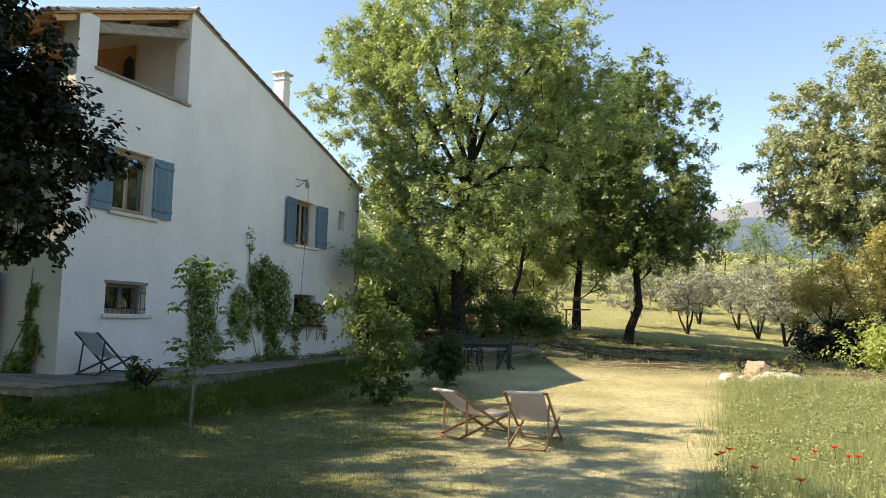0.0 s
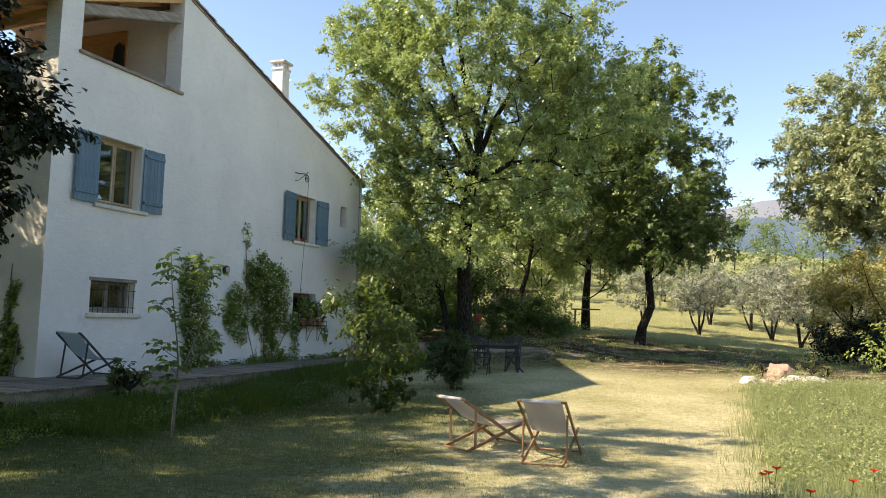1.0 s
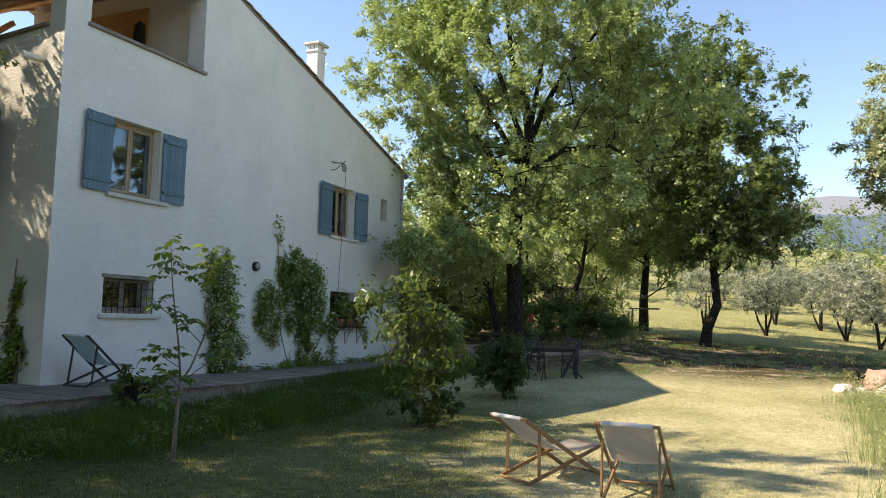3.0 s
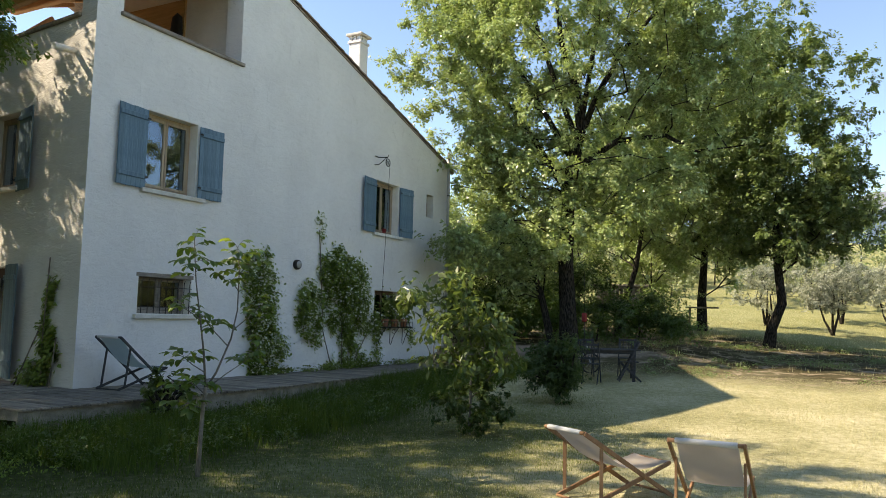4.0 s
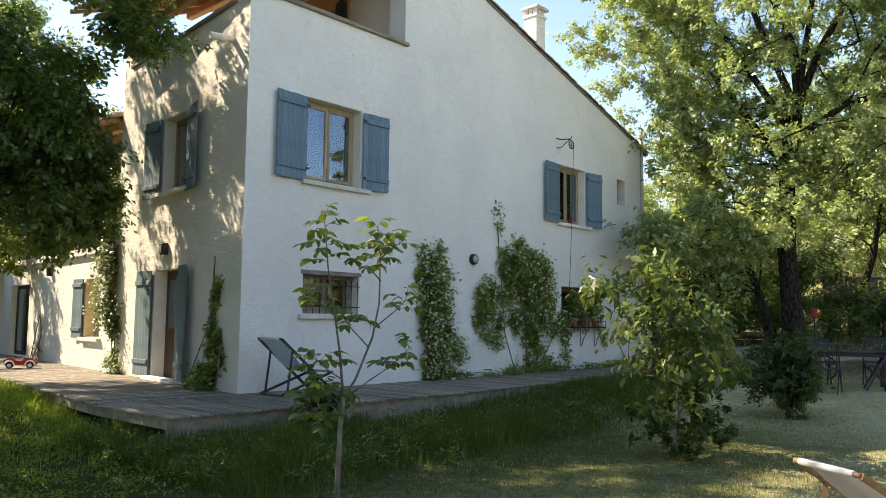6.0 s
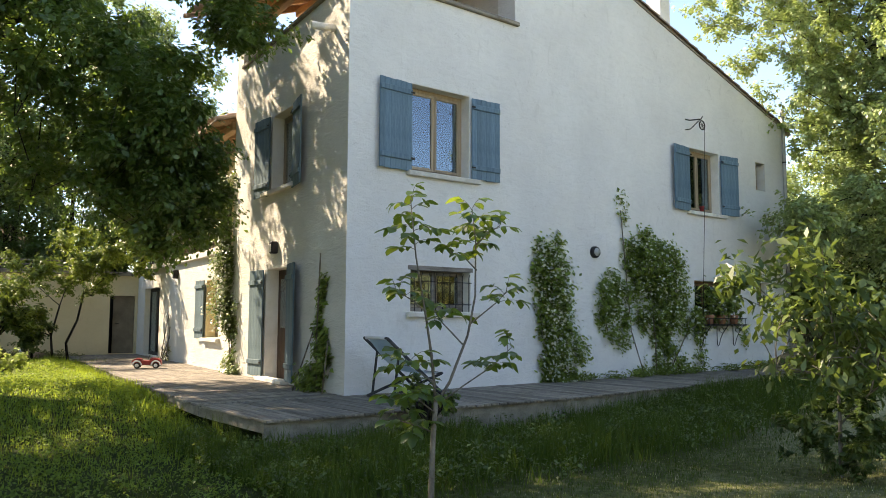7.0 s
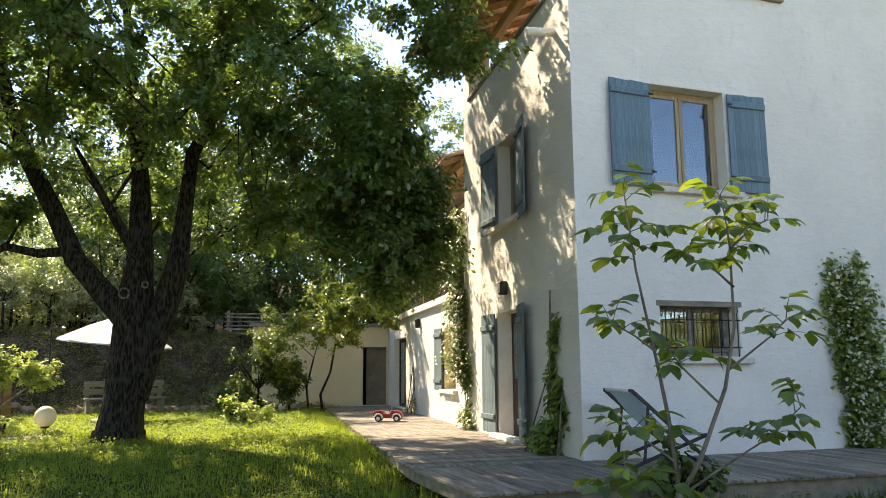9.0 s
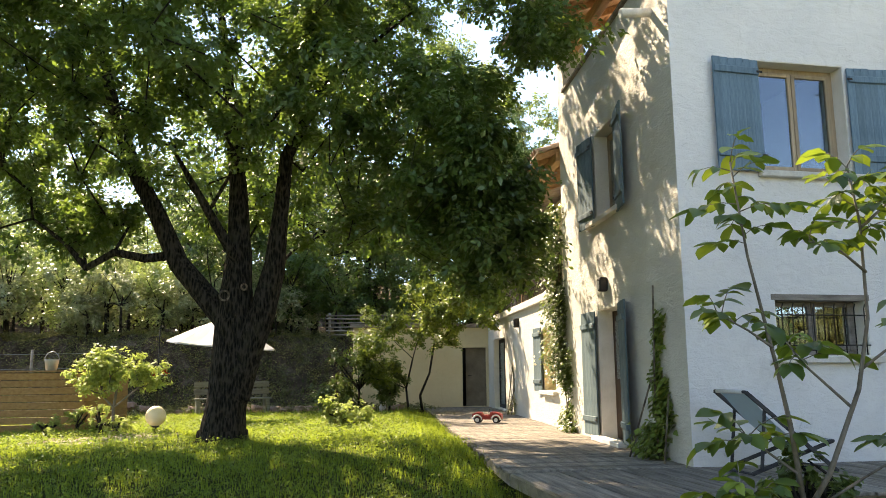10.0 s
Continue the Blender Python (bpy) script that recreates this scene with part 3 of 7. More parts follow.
# ---- house ----
house = thing("house", "two-storey white plastered house with blue shutters and clay tiled roof", "house")
GABLE = Matrix(((0, -1, 0, 0), (1, 0, 0, 0), (0, 0, 1, 0), (0, 0, 0, 1)))
fd = Vector((1, -0.108, 0)).normalized()
fw = Vector((0.108, 1, 0)).normalized()
FACADE = Matrix(((fd.x, fw.x, 0, 0), (fd.y, fw.y, 0, -0.07), (0, 0, 1, 0), (0, 0, 0, 1)))
DECK_Z = 0.30
DECK_FRONT = Matrix.Translation((0, 0.07, 0)) @ FACADE


def wall_panel(name, m, u0, u1, z0, z1, holes, thick, material, label="", cuts=(), lean=0.0):
    """A wall in its own frame (u to the right, w inwards, z up) with openings through it; cuts: (point, normal) of planes above which it ends."""
    us = sorted({u0, u1, *[h[0] for h in holes], *[h[1] for h in holes], *np.arange(u0 + 1.3, u1 - 0.2, 1.3)})
    zs = sorted({z0, z1, *[h[2] for h in holes], *[h[3] for h in holes], *np.arange(z0 + 1.3, z1 - 0.2, 1.3)})
    bm = bmesh.new()
    grid = {}

    def vert(u, z):
        if (u, z) not in grid:
            grid[(u, z)] = bm.verts.new((u, 0, z))
        return grid[(u, z)]
    for a, b in zip(us, us[1:]):
        for c, d in zip(zs, zs[1:]):
            mu, mz = (a + b) / 2, (c + d) / 2
            if any(h[0] < mu < h[1] and h[2] < mz < h[3] for h in holes):
                continue
            bm.faces.new((vert(a, c), vert(b, c), vert(b, d), vert(a, d)))
    for co, no in cuts:
        bmesh.ops.bisect_plane(bm, geom=bm.verts[:] + bm.edges[:] + bm.faces[:], plane_co=co, plane_no=no, clear_outer=True)
    r = bmesh.ops.extrude_face_region(bm, geom=bm.faces[:])
    for v in [g for g in r["geom"] if isinstance(g, bmesh.types.BMVert)]:
        v.co.y += thick
    bmesh.ops.recalc_face_normals(bm, faces=bm.faces)
    bmesh.ops.transform(bm, matrix=m, verts=bm.verts)
    return part(name, bm, material, house, label)


def local_part(name, bm, m, material, parent, label=""):
    bmesh.ops.transform(bm, matrix=m, verts=bm.verts)
    return part(name, bm, material, parent, label)


WIN_GABLE = [(1.09, 2.33, 3.78, 5.22), (8.66, 9.87, 3.82, 5.25), (1.10, 2.36, 1.53, 2.26), (11.47, 11.91, 4.58, 5.28), (8.78, 10.1, 1.40, 2.30), (11.40, 11.95, 1.74, 2.34)]
LOG_SILL, LOG_L, LOG_R = 6.74, 0.46, 3.41
SN, SS = 0.305, 0.39
RIDGE_Y, RIDGE_Z = 3.48, 9.25
n_north = Vector((SN, 0, 1)).normalized()
n_south = Vector((-SS, 0, 1)).normalized()
gable_wall = wall_panel("wall", GABLE, 0.46, 12.92, -0.3, 9.4, WIN_GABLE + [(0.46, LOG_R, LOG_SILL, 9.4)], 0.45, M["gable"],
                        "white rough-plastered gable wall", [((RIDGE_Y, 0, RIDGE_Z - 0.10), n_north), ((RIDGE_Y, 0, RIDGE_Z - 0.10), n_south)])

FAC_HOLES = [(-3.32, -2.16, 3.78, 5.20), (-3.50, -2.30, 0.30, 2.34), (-7.55, -6.5, 0.98, 2.30), (-14.4, -12.36, 0.32, 2.32)]
wall_panel("wall", FACADE, -5.62, -0.4527, -0.3, 6.62, FAC_HOLES[:2], 0.42, M["facade"], "cream plastered tower front")
wall_panel("wall", FACADE, -15.5, -5.62, -0.3, 2.82, FAC_HOLES[2:], 0.40, M["facade"], "cream plastered ground-floor front")
# the corner post, white towards the lawn and cream towards the deck
bm = bmesh.new()
plan = ((0, -0.07), (0, 0.46), (-0.45, 0.5), (-0.45, -0.0214))
ring = [[bm.verts.new((x, y, z)) for x, y in plan] for z in (-0.3, 7.86)]
for k in range(4):
    f = bm.faces.new((ring[0][k], ring[0][(k + 1) % 4], ring[1][(k + 1) % 4], ring[1][k]))
    f.material_index = 0 if k < 2 else 1
bm.faces.new(ring[1])
bmesh.ops.recalc_face_normals(bm, faces=bm.faces)
post = part("corner_post", bm, M["gable"], house)
post.data.materials.append(M["facade"])
bm = bmesh.new()
add_box(bm, (-5.62, 0.0, 6.62), (-5.2, 0.44, 7.9))
local_part("pillar", bm, FACADE, M["facade"], house)
# tower side, rear and inner walls that close the building
for lo, hi, mat in (((-5.6, 1.0, 2.6), (-5.2, 12.6, 6.6), "facade"), ((-5.6, 3.5, 5.9), (-0.46, 3.75, 8.9), "facade"), ((-15.5, 12.5, -0.3), (-0.46, 12.9, 6.2), "facade"), ((-15.9, 2.2, -0.3), (-15.5, 12.9, 6.0), "facade")):
    part("wall", box(lo, hi), M[mat], house)
part("floor_slab", box((-5.15, 0.75, 5.7), (-0.5, 3.45, 5.95)), M["reveal"], house)
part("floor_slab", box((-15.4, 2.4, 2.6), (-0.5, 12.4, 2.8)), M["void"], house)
part("wood_lining", box((-5.15, 3.44, 5.96), (-1.75, 3.49, 8.5)), M["pine"], house, "varnished board lining of the loggia")


def coping(m, u0, u1, z, mat, out=0.06, depth=0.5, name="coping"):
    bm = bmesh.new()
    add_box(bm, (u0, -out, z), (u1, depth, z + 0.07), None, 0.012)
    return local_part(name, bm, m, mat, house)


coping(GABLE, LOG_L - 0.06, LOG_R + 0.07, LOG_SILL - 0.02, M["greybeam"], 0.07, 0.48, "loggia_sill")
coping(FACADE, -5.18, -0.47, 6.625, M["greybeam"], 0.05, 0.46, "loggia_sill")


# windows, sills and shutters
def window_unit(m, u0, u1, z0, z1, deep, mat, leaves_n=2, wide=0.06):
    bm = bmesh.new()
    for lo, hi in (((u0, deep, z0), (u0 + wide, deep + 0.07, z1)), ((u1 - wide, deep, z0), (u1, deep + 0.07, z1)),
                   ((u0 + wide, deep, z0), (u1 - wide, deep + 0.07, z0 + wide)), ((u0 + wide, deep, z1 - wide), (u1 - wide, deep + 0.07, z1))):
        add_box(bm, lo, hi, None, 0.004)
    fr = local_part("window", bm, m, mat, house)
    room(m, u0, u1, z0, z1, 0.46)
    w = (u1 - u0 - 2 * wide) / leaves_n
    for k in range(leaves_n):
        a, b, c, d = u0 + wide + k * w + 0.004, u0 + wide + (k + 1) * w - 0.004, z0 + wide + 0.004, z1 - wide - 0.004
        bm = bmesh.new()
        s = 0.05
        for lo, hi in (((a, deep - 0.012, c), (a + s, deep + 0.035, d)), ((b - s, deep - 0.012, c), (b, deep + 0.035, d)),
                       ((a + s, deep - 0.012, c), (b - s, deep + 0.035, c + s)), ((a + s, deep - 0.012, d - s), (b - s, deep + 0.035, d))):
            add_box(bm, lo, hi, None, 0.005)
        local_part("casement", bm, m, mat, fr)
        pane = local_part("pane", box((a + s - 0.006, deep + 0.008, c + s - 0.006), (b - s + 0.006, deep + 0.014, d - s + 0.006)), m, M["glass"], fr)
        pane.visible_shadow = False
    return fr


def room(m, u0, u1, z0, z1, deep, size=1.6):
    """An added near-black liner behind a window: five inner faces coloured as interior shade."""
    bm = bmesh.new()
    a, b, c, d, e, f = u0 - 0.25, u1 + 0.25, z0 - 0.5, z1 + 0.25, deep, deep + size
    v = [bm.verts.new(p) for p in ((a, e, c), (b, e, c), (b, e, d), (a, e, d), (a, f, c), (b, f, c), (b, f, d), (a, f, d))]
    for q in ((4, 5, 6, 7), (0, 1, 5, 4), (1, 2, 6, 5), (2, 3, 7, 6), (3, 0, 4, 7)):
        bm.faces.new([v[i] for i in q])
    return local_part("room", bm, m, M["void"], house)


def sill_unit(m, u0, u1, z, mat, out=0.09, deep=0.2, thick=0.08):
    bm = bmesh.new()
    add_box(bm, (u0, -out, z - thick), (u1, 0.003, z - 0.001), None, 0.01)
    return local_part("window_sill", bm, m, mat, house)


board_cache = {}


def shutter(m, u0, width, z0, z1, turn, hinge_right, mat, boards=6, label=""):
    """A boarded shutter hung at one side, laid back against the wall; turn: degrees it stands off it."""
    h = z1 - z0
    hinge_u = u0 + width if hinge_right else u0
    sgn = -1 if hinge_right else 1
    loc = m @ Matrix.Translation((hinge_u, -0.03, z0)) @ Matrix.Rotation(radians(turn * (1 if hinge_right else -1)), 4, "Z")
    a, b = sorted((sgn * 0.012, sgn * (width - 0.012)))
    body = local_part("shutter", box((a, -0.0285, 0.05), (b, -0.006, h - 0.05)), loc, mat, house, label)
    for zz in (0.10 * h + 0.02, 0.86 * h):
        a, b = sorted((sgn * 0.01, sgn * (width - 0.01)))
        local_part("batten", box((a, -0.058, zz), (b, -0.030, zz + 0.085), 0.006), loc, mat, body)
    bw = width / boards
    key = (round(bw, 3), round(h, 3), mat.name)
    if key not in board_cache:
        b2 = bmesh.new()
        add_box(b2, (0.0015, -0.030, 0), (bw - 0.0015, -0.004, h), None, 0.004)
        me = bpy.data.meshes.new("board")
        b2.to_mesh(me)
        b2.free()
        me.materials.append(mat)
        board_cache[key] = me
    for k in range(boards):
        ob = new("board", board_cache[key])
        ob.parent = body
        off = k * bw if sgn > 0 else -(k + 1) * bw
        ob.matrix_basis = loc @ Matrix.Translation((off, 0, 0.004 * ((k * 7) % 3 - 1)))
    for zz in (0.10 * h + 0.055, 0.86 * h + 0.035):
        bm = bmesh.new()
        a, b = sorted((-sgn * 0.03, sgn * 0.05))
        add_box(bm, (a, -0.066, zz - 0.014), (b, -0.059, zz + 0.014), None, 0.002)
        local_part("hinge", bm, loc, M["iron"], body)
    return body


def reveal(m, u0, u1, z0, z1, deep, mat):
    """A thin plaster lining inside an opening."""
    bm = bmesh.new()
    t = 0.012
    add_box(bm, (u0 - 0.001, 0.004, z0), (u0 + t, deep, z1))
    add_box(bm, (u1 - t, 0.004, z0), (u1 + 0.001, deep, z1))
    add_box(bm, (u0 + t, 0.004, z1 - t), (u1 - t, deep, z1 + 0.001))
    add_box(bm, (u0 + t, 0.004, z0 - 0.001), (u1 - t, deep, z0 + t))
    return local_part("reveal", bm, m, mat, house)


for i, (u0, u1, z0, z1) in enumerate(WIN_GABLE[:2]):
    reveal(GABLE, u0, u1, z0, z1, 0.24, M["reveal"])
    window_unit(GABLE, u0 + 0.012, u1 - 0.012, z0 + 0.012, z1 - 0.012, 0.20, M["frame"])
    sill_unit(GABLE, u0 - 0.08, u1 + 0.2, z0, M["sill"])
    wl = 0.64
    shutter(GABLE, u0 - wl - 0.01, wl, z0 - 0.02, z1 - 0.03, 3 + 2 * i, True, M["shutter"], 6, "grey-blue boarded shutter")
    shutter(GABLE, u1 + 0.01, wl - 0.02, z0 - 0.0, z1 - 0.04, 2 + 4 * i, False, M["shutter"], 6, "grey-blue boarded shutter")
reveal(GABLE, *WIN_GABLE[2], 0.24, M["reveal"])
window_unit(GABLE, 1.112, 2.348, 1.542, 2.248, 0.2, M["greybeam"], 2)
sill_unit(GABLE, 1.02, 2.5, 1.53, M["sill"])
part("lintel", box((0, 0, 0), (1, 1, 1), 0.0, GABLE @ Matrix.Translation((1.06, -0.004, 2.2)) @ Matrix.Diagonal((1.34, 0.2, 0.07, 1))), M["greybeam"], house)
grille = part("window_grille", tube([(0.035, 1.12, 1.66), (0.035, 2.34, 1.66)], 0.008, 6), M["iron"], house, "black wrought-iron window grille")
for k in range(9):
    y = 1.17 + k * 0.14
    part("grille_bar", tube([(0.03, y, 1.54), (0.03, y, 2.10), (0.03, y + 0.02, 2.16)], 0.007, 6), M["iron"], grille)
part("grille_bar", tube([(0.035, 1.12, 2.02), (0.035, 2.34, 2.02)], 0.008, 6), M["iron"], grille)
for u0, u1, z0, z1 in WIN_GABLE[3:]:
    reveal(GABLE, u0, u1, z0, z1, 0.24, M["reveal"])
    window_unit(GABLE, u0 + 0.012, u1 - 0.012, z0 + 0.012, z1 - 0.012, 0.22, M["darkwood"], 1 if u1 - u0 < 0.8 else 2, 0.05)

# front: upper window, door, ground-floor window, sliding door
u0, u1, z0, z1 = FAC_HOLES[0]
reveal(FACADE, u0, u1, z0, z1, 0.26, M["facade"])
window_unit(FACADE, u0 + 0.012, u1 - 0.012, z0 + 0.012, z1 - 0.012, 0.22, M["frame"])
sill_unit(FACADE, u0 - 0.45, u1 + 0.12, z0, M["facade"], 0.10)
shutter(FACADE, u0 - 0.63, 0.62, z0 - 0.08, z1 + 0.0, 7, True, M["oldshutter"], 5, "faded blue-grey boarded shutter")
shutter(FACADE, u1 + 0.01, 0.62, z0 - 0.1, z1 - 0.02, 9, False, M["oldshutter"], 5, "faded blue-grey boarded shutter")
u0, u1, z0, z1 = FAC_HOLES[1]
reveal(FACADE, u0, u1, z0, z1, 0.28, M["reveal"])
door = local_part("door", box((u0 + 0.02, 0.24, z0 + 0.03), (u1 - 0.02, 0.29, z1 - 0.02), 0.004), FACADE, M["doorwood"], house, "dark brown wooden entrance door")
local_part("door_handle", tube([(u1 - 0.14, 0.235, 1.32), (u1 - 0.14, 0.19, 1.32), (u1 - 0.26, 0.19, 1.32)], 0.011, 6), FACADE, M["iron"], door)
local_part("door_pane", box((u0 + 0.16, 0.232, 1.25), (u1 - 0.18, 0.238, 2.15)), FACADE, M["glass"], door)
local_part("door_step", box((u0 - 0.08, -0.16, DECK_Z), (u1 + 0.08, 0.02, DECK_Z + 0.07), 0.01), FACADE, M["sill"], house)
shutter(FACADE, u0 - 0.65, 0.64, z0 + 0.06, z1 - 0.01, 4, True, M["oldshutter"], 5, "tall faded grey-blue door shutter")
shutter(FACADE, u1 + 0.01, 0.60, z0 + 0.06, z1 + 0.02, 10, False, M["oldshutter"], 5, "tall faded grey-blue door shutter")
u0, u1, z0, z1 = FAC_HOLES[2]
reveal(FACADE, u0, u1, z0, z1, 0.26, M["yellow"])
window_unit(FACADE, u0 + 0.012, u1 - 0.012, z0 + 0.012, z1 - 0.012, 0.22, M["frame"])
sill_unit(FACADE, u0 - 0.1, u1 + 0.15, z0, M["facade"], 0.10)
shutter(FACADE, u0 - 0.6, 0.58, z0 - 0.02, z1 + 0.0, 4, True, M["oldshutter"], 5, "faded blue-grey boarded shutter")
u0, u1, z0, z1 = FAC_HOLES[3]
reveal(FACADE, u0, u1, z0, z1, 0.22, M["reveal"])
window_unit(FACADE, u0 + 0.012, u1 - 0.012, z0 + 0.012, z1 - 0.012, 0.16, M["greywood"], 2, 0.05)

# ground-floor slab edge, balcony railing and upper front set back
bm = bmesh.new()
add_box(bm, (-15.6, -0.10, 2.82), (-5.63, 2.0, 2.98), None, 0.012)
local_part("balcony", bm, FACADE, M["facade"], house, "pale balcony slab")
wall_panel("wall", FACADE, -15.5, -5.65, 2.98, 6.25, [(-8.6, -7.2, 2.98, 5.1), (-11.6, -10.2, 2.98, 5.1)], 0.35, M["yellow"], "ochre upper front set back behind the balcony").matrix_basis = Matrix.Translation(fw * 1.75)
railing = local_part("balcony_rail", bar((-15.4, -0.02, 3.86), (-5.64, -0.02, 3.86), 0.05, 0.03), FACADE, M["iron"], house, "dark iron balcony railing with cane screen")
for k in range(88):
    u = -15.36 + k * 0.11
    local_part("baluster", tube([(u, -0.02, 2.98), (u, -0.02, 3.85)], 0.008, 5), FACADE, M["iron"], railing)
cane_rng = random.Random(4)
for k in range(120):
    u = -10.6 + k * 0.04 + cane_rng.uniform(-0.01, 0.01)
    t = cane_rng.uniform(-0.02, 0.02)
    local_part("cane", tube([(u, 0.03, 2.99), (u + t, 0.03, 3.7 + cane_rng.uniform(0, 0.25))], 0.009, 4), FACADE, M["palewood"], railing)

# perpendicular yellow wing with a dark doorway
WING = FACADE @ Matrix.Translation((-15.45, 0, 0)) @ Matrix.Rotation(radians(90), 4, "Z")
wing = wall_panel("wall", WING, -4.2, 0.0, -0.3, 2.74, [(-0.82, -0.07, 0.32, 2.12)], 0.3, M["yellow"], "yellow plastered wing wall")
local_part("coping", box((-4.3, -0.12, 2.742), (0.0, 0.34, 2.86), 0.01), WING, M["greybeam"], house)
# Near-black panels fill the doorway in place of its inner shade.
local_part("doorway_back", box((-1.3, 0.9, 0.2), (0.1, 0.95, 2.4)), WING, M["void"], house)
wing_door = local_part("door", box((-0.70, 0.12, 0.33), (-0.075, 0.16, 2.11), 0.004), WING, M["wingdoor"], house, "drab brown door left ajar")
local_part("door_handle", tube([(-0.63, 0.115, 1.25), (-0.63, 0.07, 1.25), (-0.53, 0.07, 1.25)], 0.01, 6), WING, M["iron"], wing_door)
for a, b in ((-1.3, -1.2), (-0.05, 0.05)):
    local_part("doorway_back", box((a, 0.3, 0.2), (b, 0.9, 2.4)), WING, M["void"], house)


# roofs: boarding, rafters and barrel tiles
def barrel_tiles(name, origin, along, up, n_along, n_up, parent, pitch=0.20, run=0.36, r=0.085, skip_first=False):
    """Rows of half-round tiles, joined."""
    o, a, u = Vector(origin), Vector(along).normalized(), Vector(up).normalized()
    nrm = a.cross(u)
    if nrm.z < 0:
        nrm = -nrm
    rng = np.random.default_rng(3)
    segs = 5
    V, F = [], []
    for i in range(1 if skip_first else 0, n_along):
        for j in range(n_up):
            jit = rng.normal(size=3) * 0.006
            c0 = o + a * (i * pitch + jit[0]) + u * (j * run + jit[1]) + nrm * (0.03 + jit[2])
            c1 = c0 + u * (run * 1.2) - nrm * 0.012
            b = len(V)
            for c, rr in ((c0, r), (c1, r * 0.86)):
                for k in range(segs + 1):
                    ang = math.pi * k / segs
                    V.append(tuple(c + a * (math.cos(ang) * rr) + nrm * (math.sin(ang) * rr)))
            for k in range(segs):
                F.append((b + k, b + k + 1, b + segs + 2 + k, b + segs + 1 + k))
    return raw_mesh(name, V, F, M["tile"], parent)


def tile_mesh(r=0.085, run=0.42, segs=5):
    bm = bmesh.new()
    rings = []
    for x, rr, up in ((0, r, 0), (run, r * 0.86, -0.012)):
        rings.append([(bm.verts.new((x, math.cos(math.pi * k / segs) * rr, up + math.sin(math.pi * k / segs) * rr)), bm.verts.new((x, math.cos(math.pi * k / segs) * (rr - 0.014), up + math.sin(math.pi * k / segs) * (rr - 0.014)))) for k in range(segs + 1)])
    for k in range(segs):
        a, b = rings[0][k], rings[0][k + 1]
        c, d = rings[1][k], rings[1][k + 1]
        bm.faces.new((a[0], b[0], d[0], c[0]))
        bm.faces.new((a[1], c[1], d[1], b[1]))
        bm.faces.new((a[0], a[1], b[1], b[0]))
    me = bpy.data.meshes.new("tile")
    bm.to_mesh(me)
    bm.free()
    me.materials.append(M["tile"])
    return me


TILE = tile_mesh()


def edge_tiles(start, end, parent, over=0.9):
    """Separate tiles laid end to end along a roof edge, from the low end up."""
    a, b = Vector(start), Vector(end)
    d = (b - a)
    n = max(1, int(d.length / 0.36))
    x = d.normalized()
    y = Vector((0, 0, 1)).cross(x).normalized()
    z = x.cross(y)
    rot = Matrix((x, y, z)).transposed().to_4x4()
    rr = random.Random(int(d.length * 10))
    for k in range(n):
        ob = new("tile", TILE)
        ob.parent = parent
        ob.matrix_basis = Matrix.Translation(a + d * (k / n) + Vector((0, 0, rr.uniform(-0.008, 0.008)))) @ rot @ pose(0, 0, 0, rr.uniform(-4, 4), rr.uniform(-1.5, 1.5), rr.uniform(-2.5, 2.5))


def roof_slab(name, corners, thick, mat, parent, label=""):
    bm = bmesh.new()
    top = [bm.verts.new(c) for c in corners]
    low = [bm.verts.new((c[0], c[1], c[2] - thick)) for c in corners]
    bm.faces.new(top)
    bm.faces.new(low[::-1])
    for i in range(4):
        j = (i + 1) % 4
        bm.faces.new((top[i], top[j], low[j], low[i]))
    bmesh.ops.recalc_face_normals(bm, faces=bm.faces)
    return part(name, bm, mat, parent, label)


def zn(y):
    return RIDGE_Z - 0.06 - SN * (y - RIDGE_Y)


def zs_(y):
    return RIDGE_Z - 0.06 - SS * (RIDGE_Y - y)


XE, XW = 0.03, -6.0
roof_n = roof_slab("roof", [(XE, RIDGE_Y, zn(RIDGE_Y)), (XE, 13.2, zn(13.2)), (XW, 13.2, zn(13.2)), (XW, RIDGE_Y, zn(RIDGE_Y))], 0.04, M["greybeam"], house, "clay barrel-tiled roof slope")
roof_s = roof_slab("roof", [(XE, -0.62, zs_(-0.62)), (XE, RIDGE_Y - 0.003, zs_(RIDGE_Y)), (XW, RIDGE_Y - 0.003, zs_(RIDGE_Y)), (XW, -0.0, zs_(-0.0))], 0.04, M["beam"], house, "clay barrel-tiled roof slope over the loggia")
barrel_tiles("roof_tiles", (XE - 0.25, 13.2, zn(13.2)), (-1, 0, 0), (0, -1, SN), 28, 28, roof_n)
barrel_tiles("roof_tiles", (XE - 0.25, -0.62, zs_(-0.62)), (-1, 0, 0), (0, 1, SS), 28, 11, roof_s)
edge_tiles((XE - 0.03, 13.22, zn(13.22) + 0.01), (XE - 0.03, RIDGE_Y, zn(RIDGE_Y) + 0.03), roof_n)
edge_tiles((XE - 0.03, -0.64, zs_(-0.64) + 0.01), (XE - 0.03, RIDGE_Y, zs_(RIDGE_Y) + 0.03), roof_s)
edge_tiles((XW, RIDGE_Y, zn(RIDGE_Y) + 0.06), (XE + 0.05, RIDGE_Y, zn(RIDGE_Y) + 0.06), roof_n)
for k in range(9):
    x = -0.14 - k * 0.68
    part("rafter", bar((x, -0.58 + 0.06 * k, zs_(-0.58 + 0.06 * k) - 0.12), (x, RIDGE_Y - 0.03, zs_(RIDGE_Y) - 0.13), 0.09, 0.13, 0.008), M["beam"], roof_s)
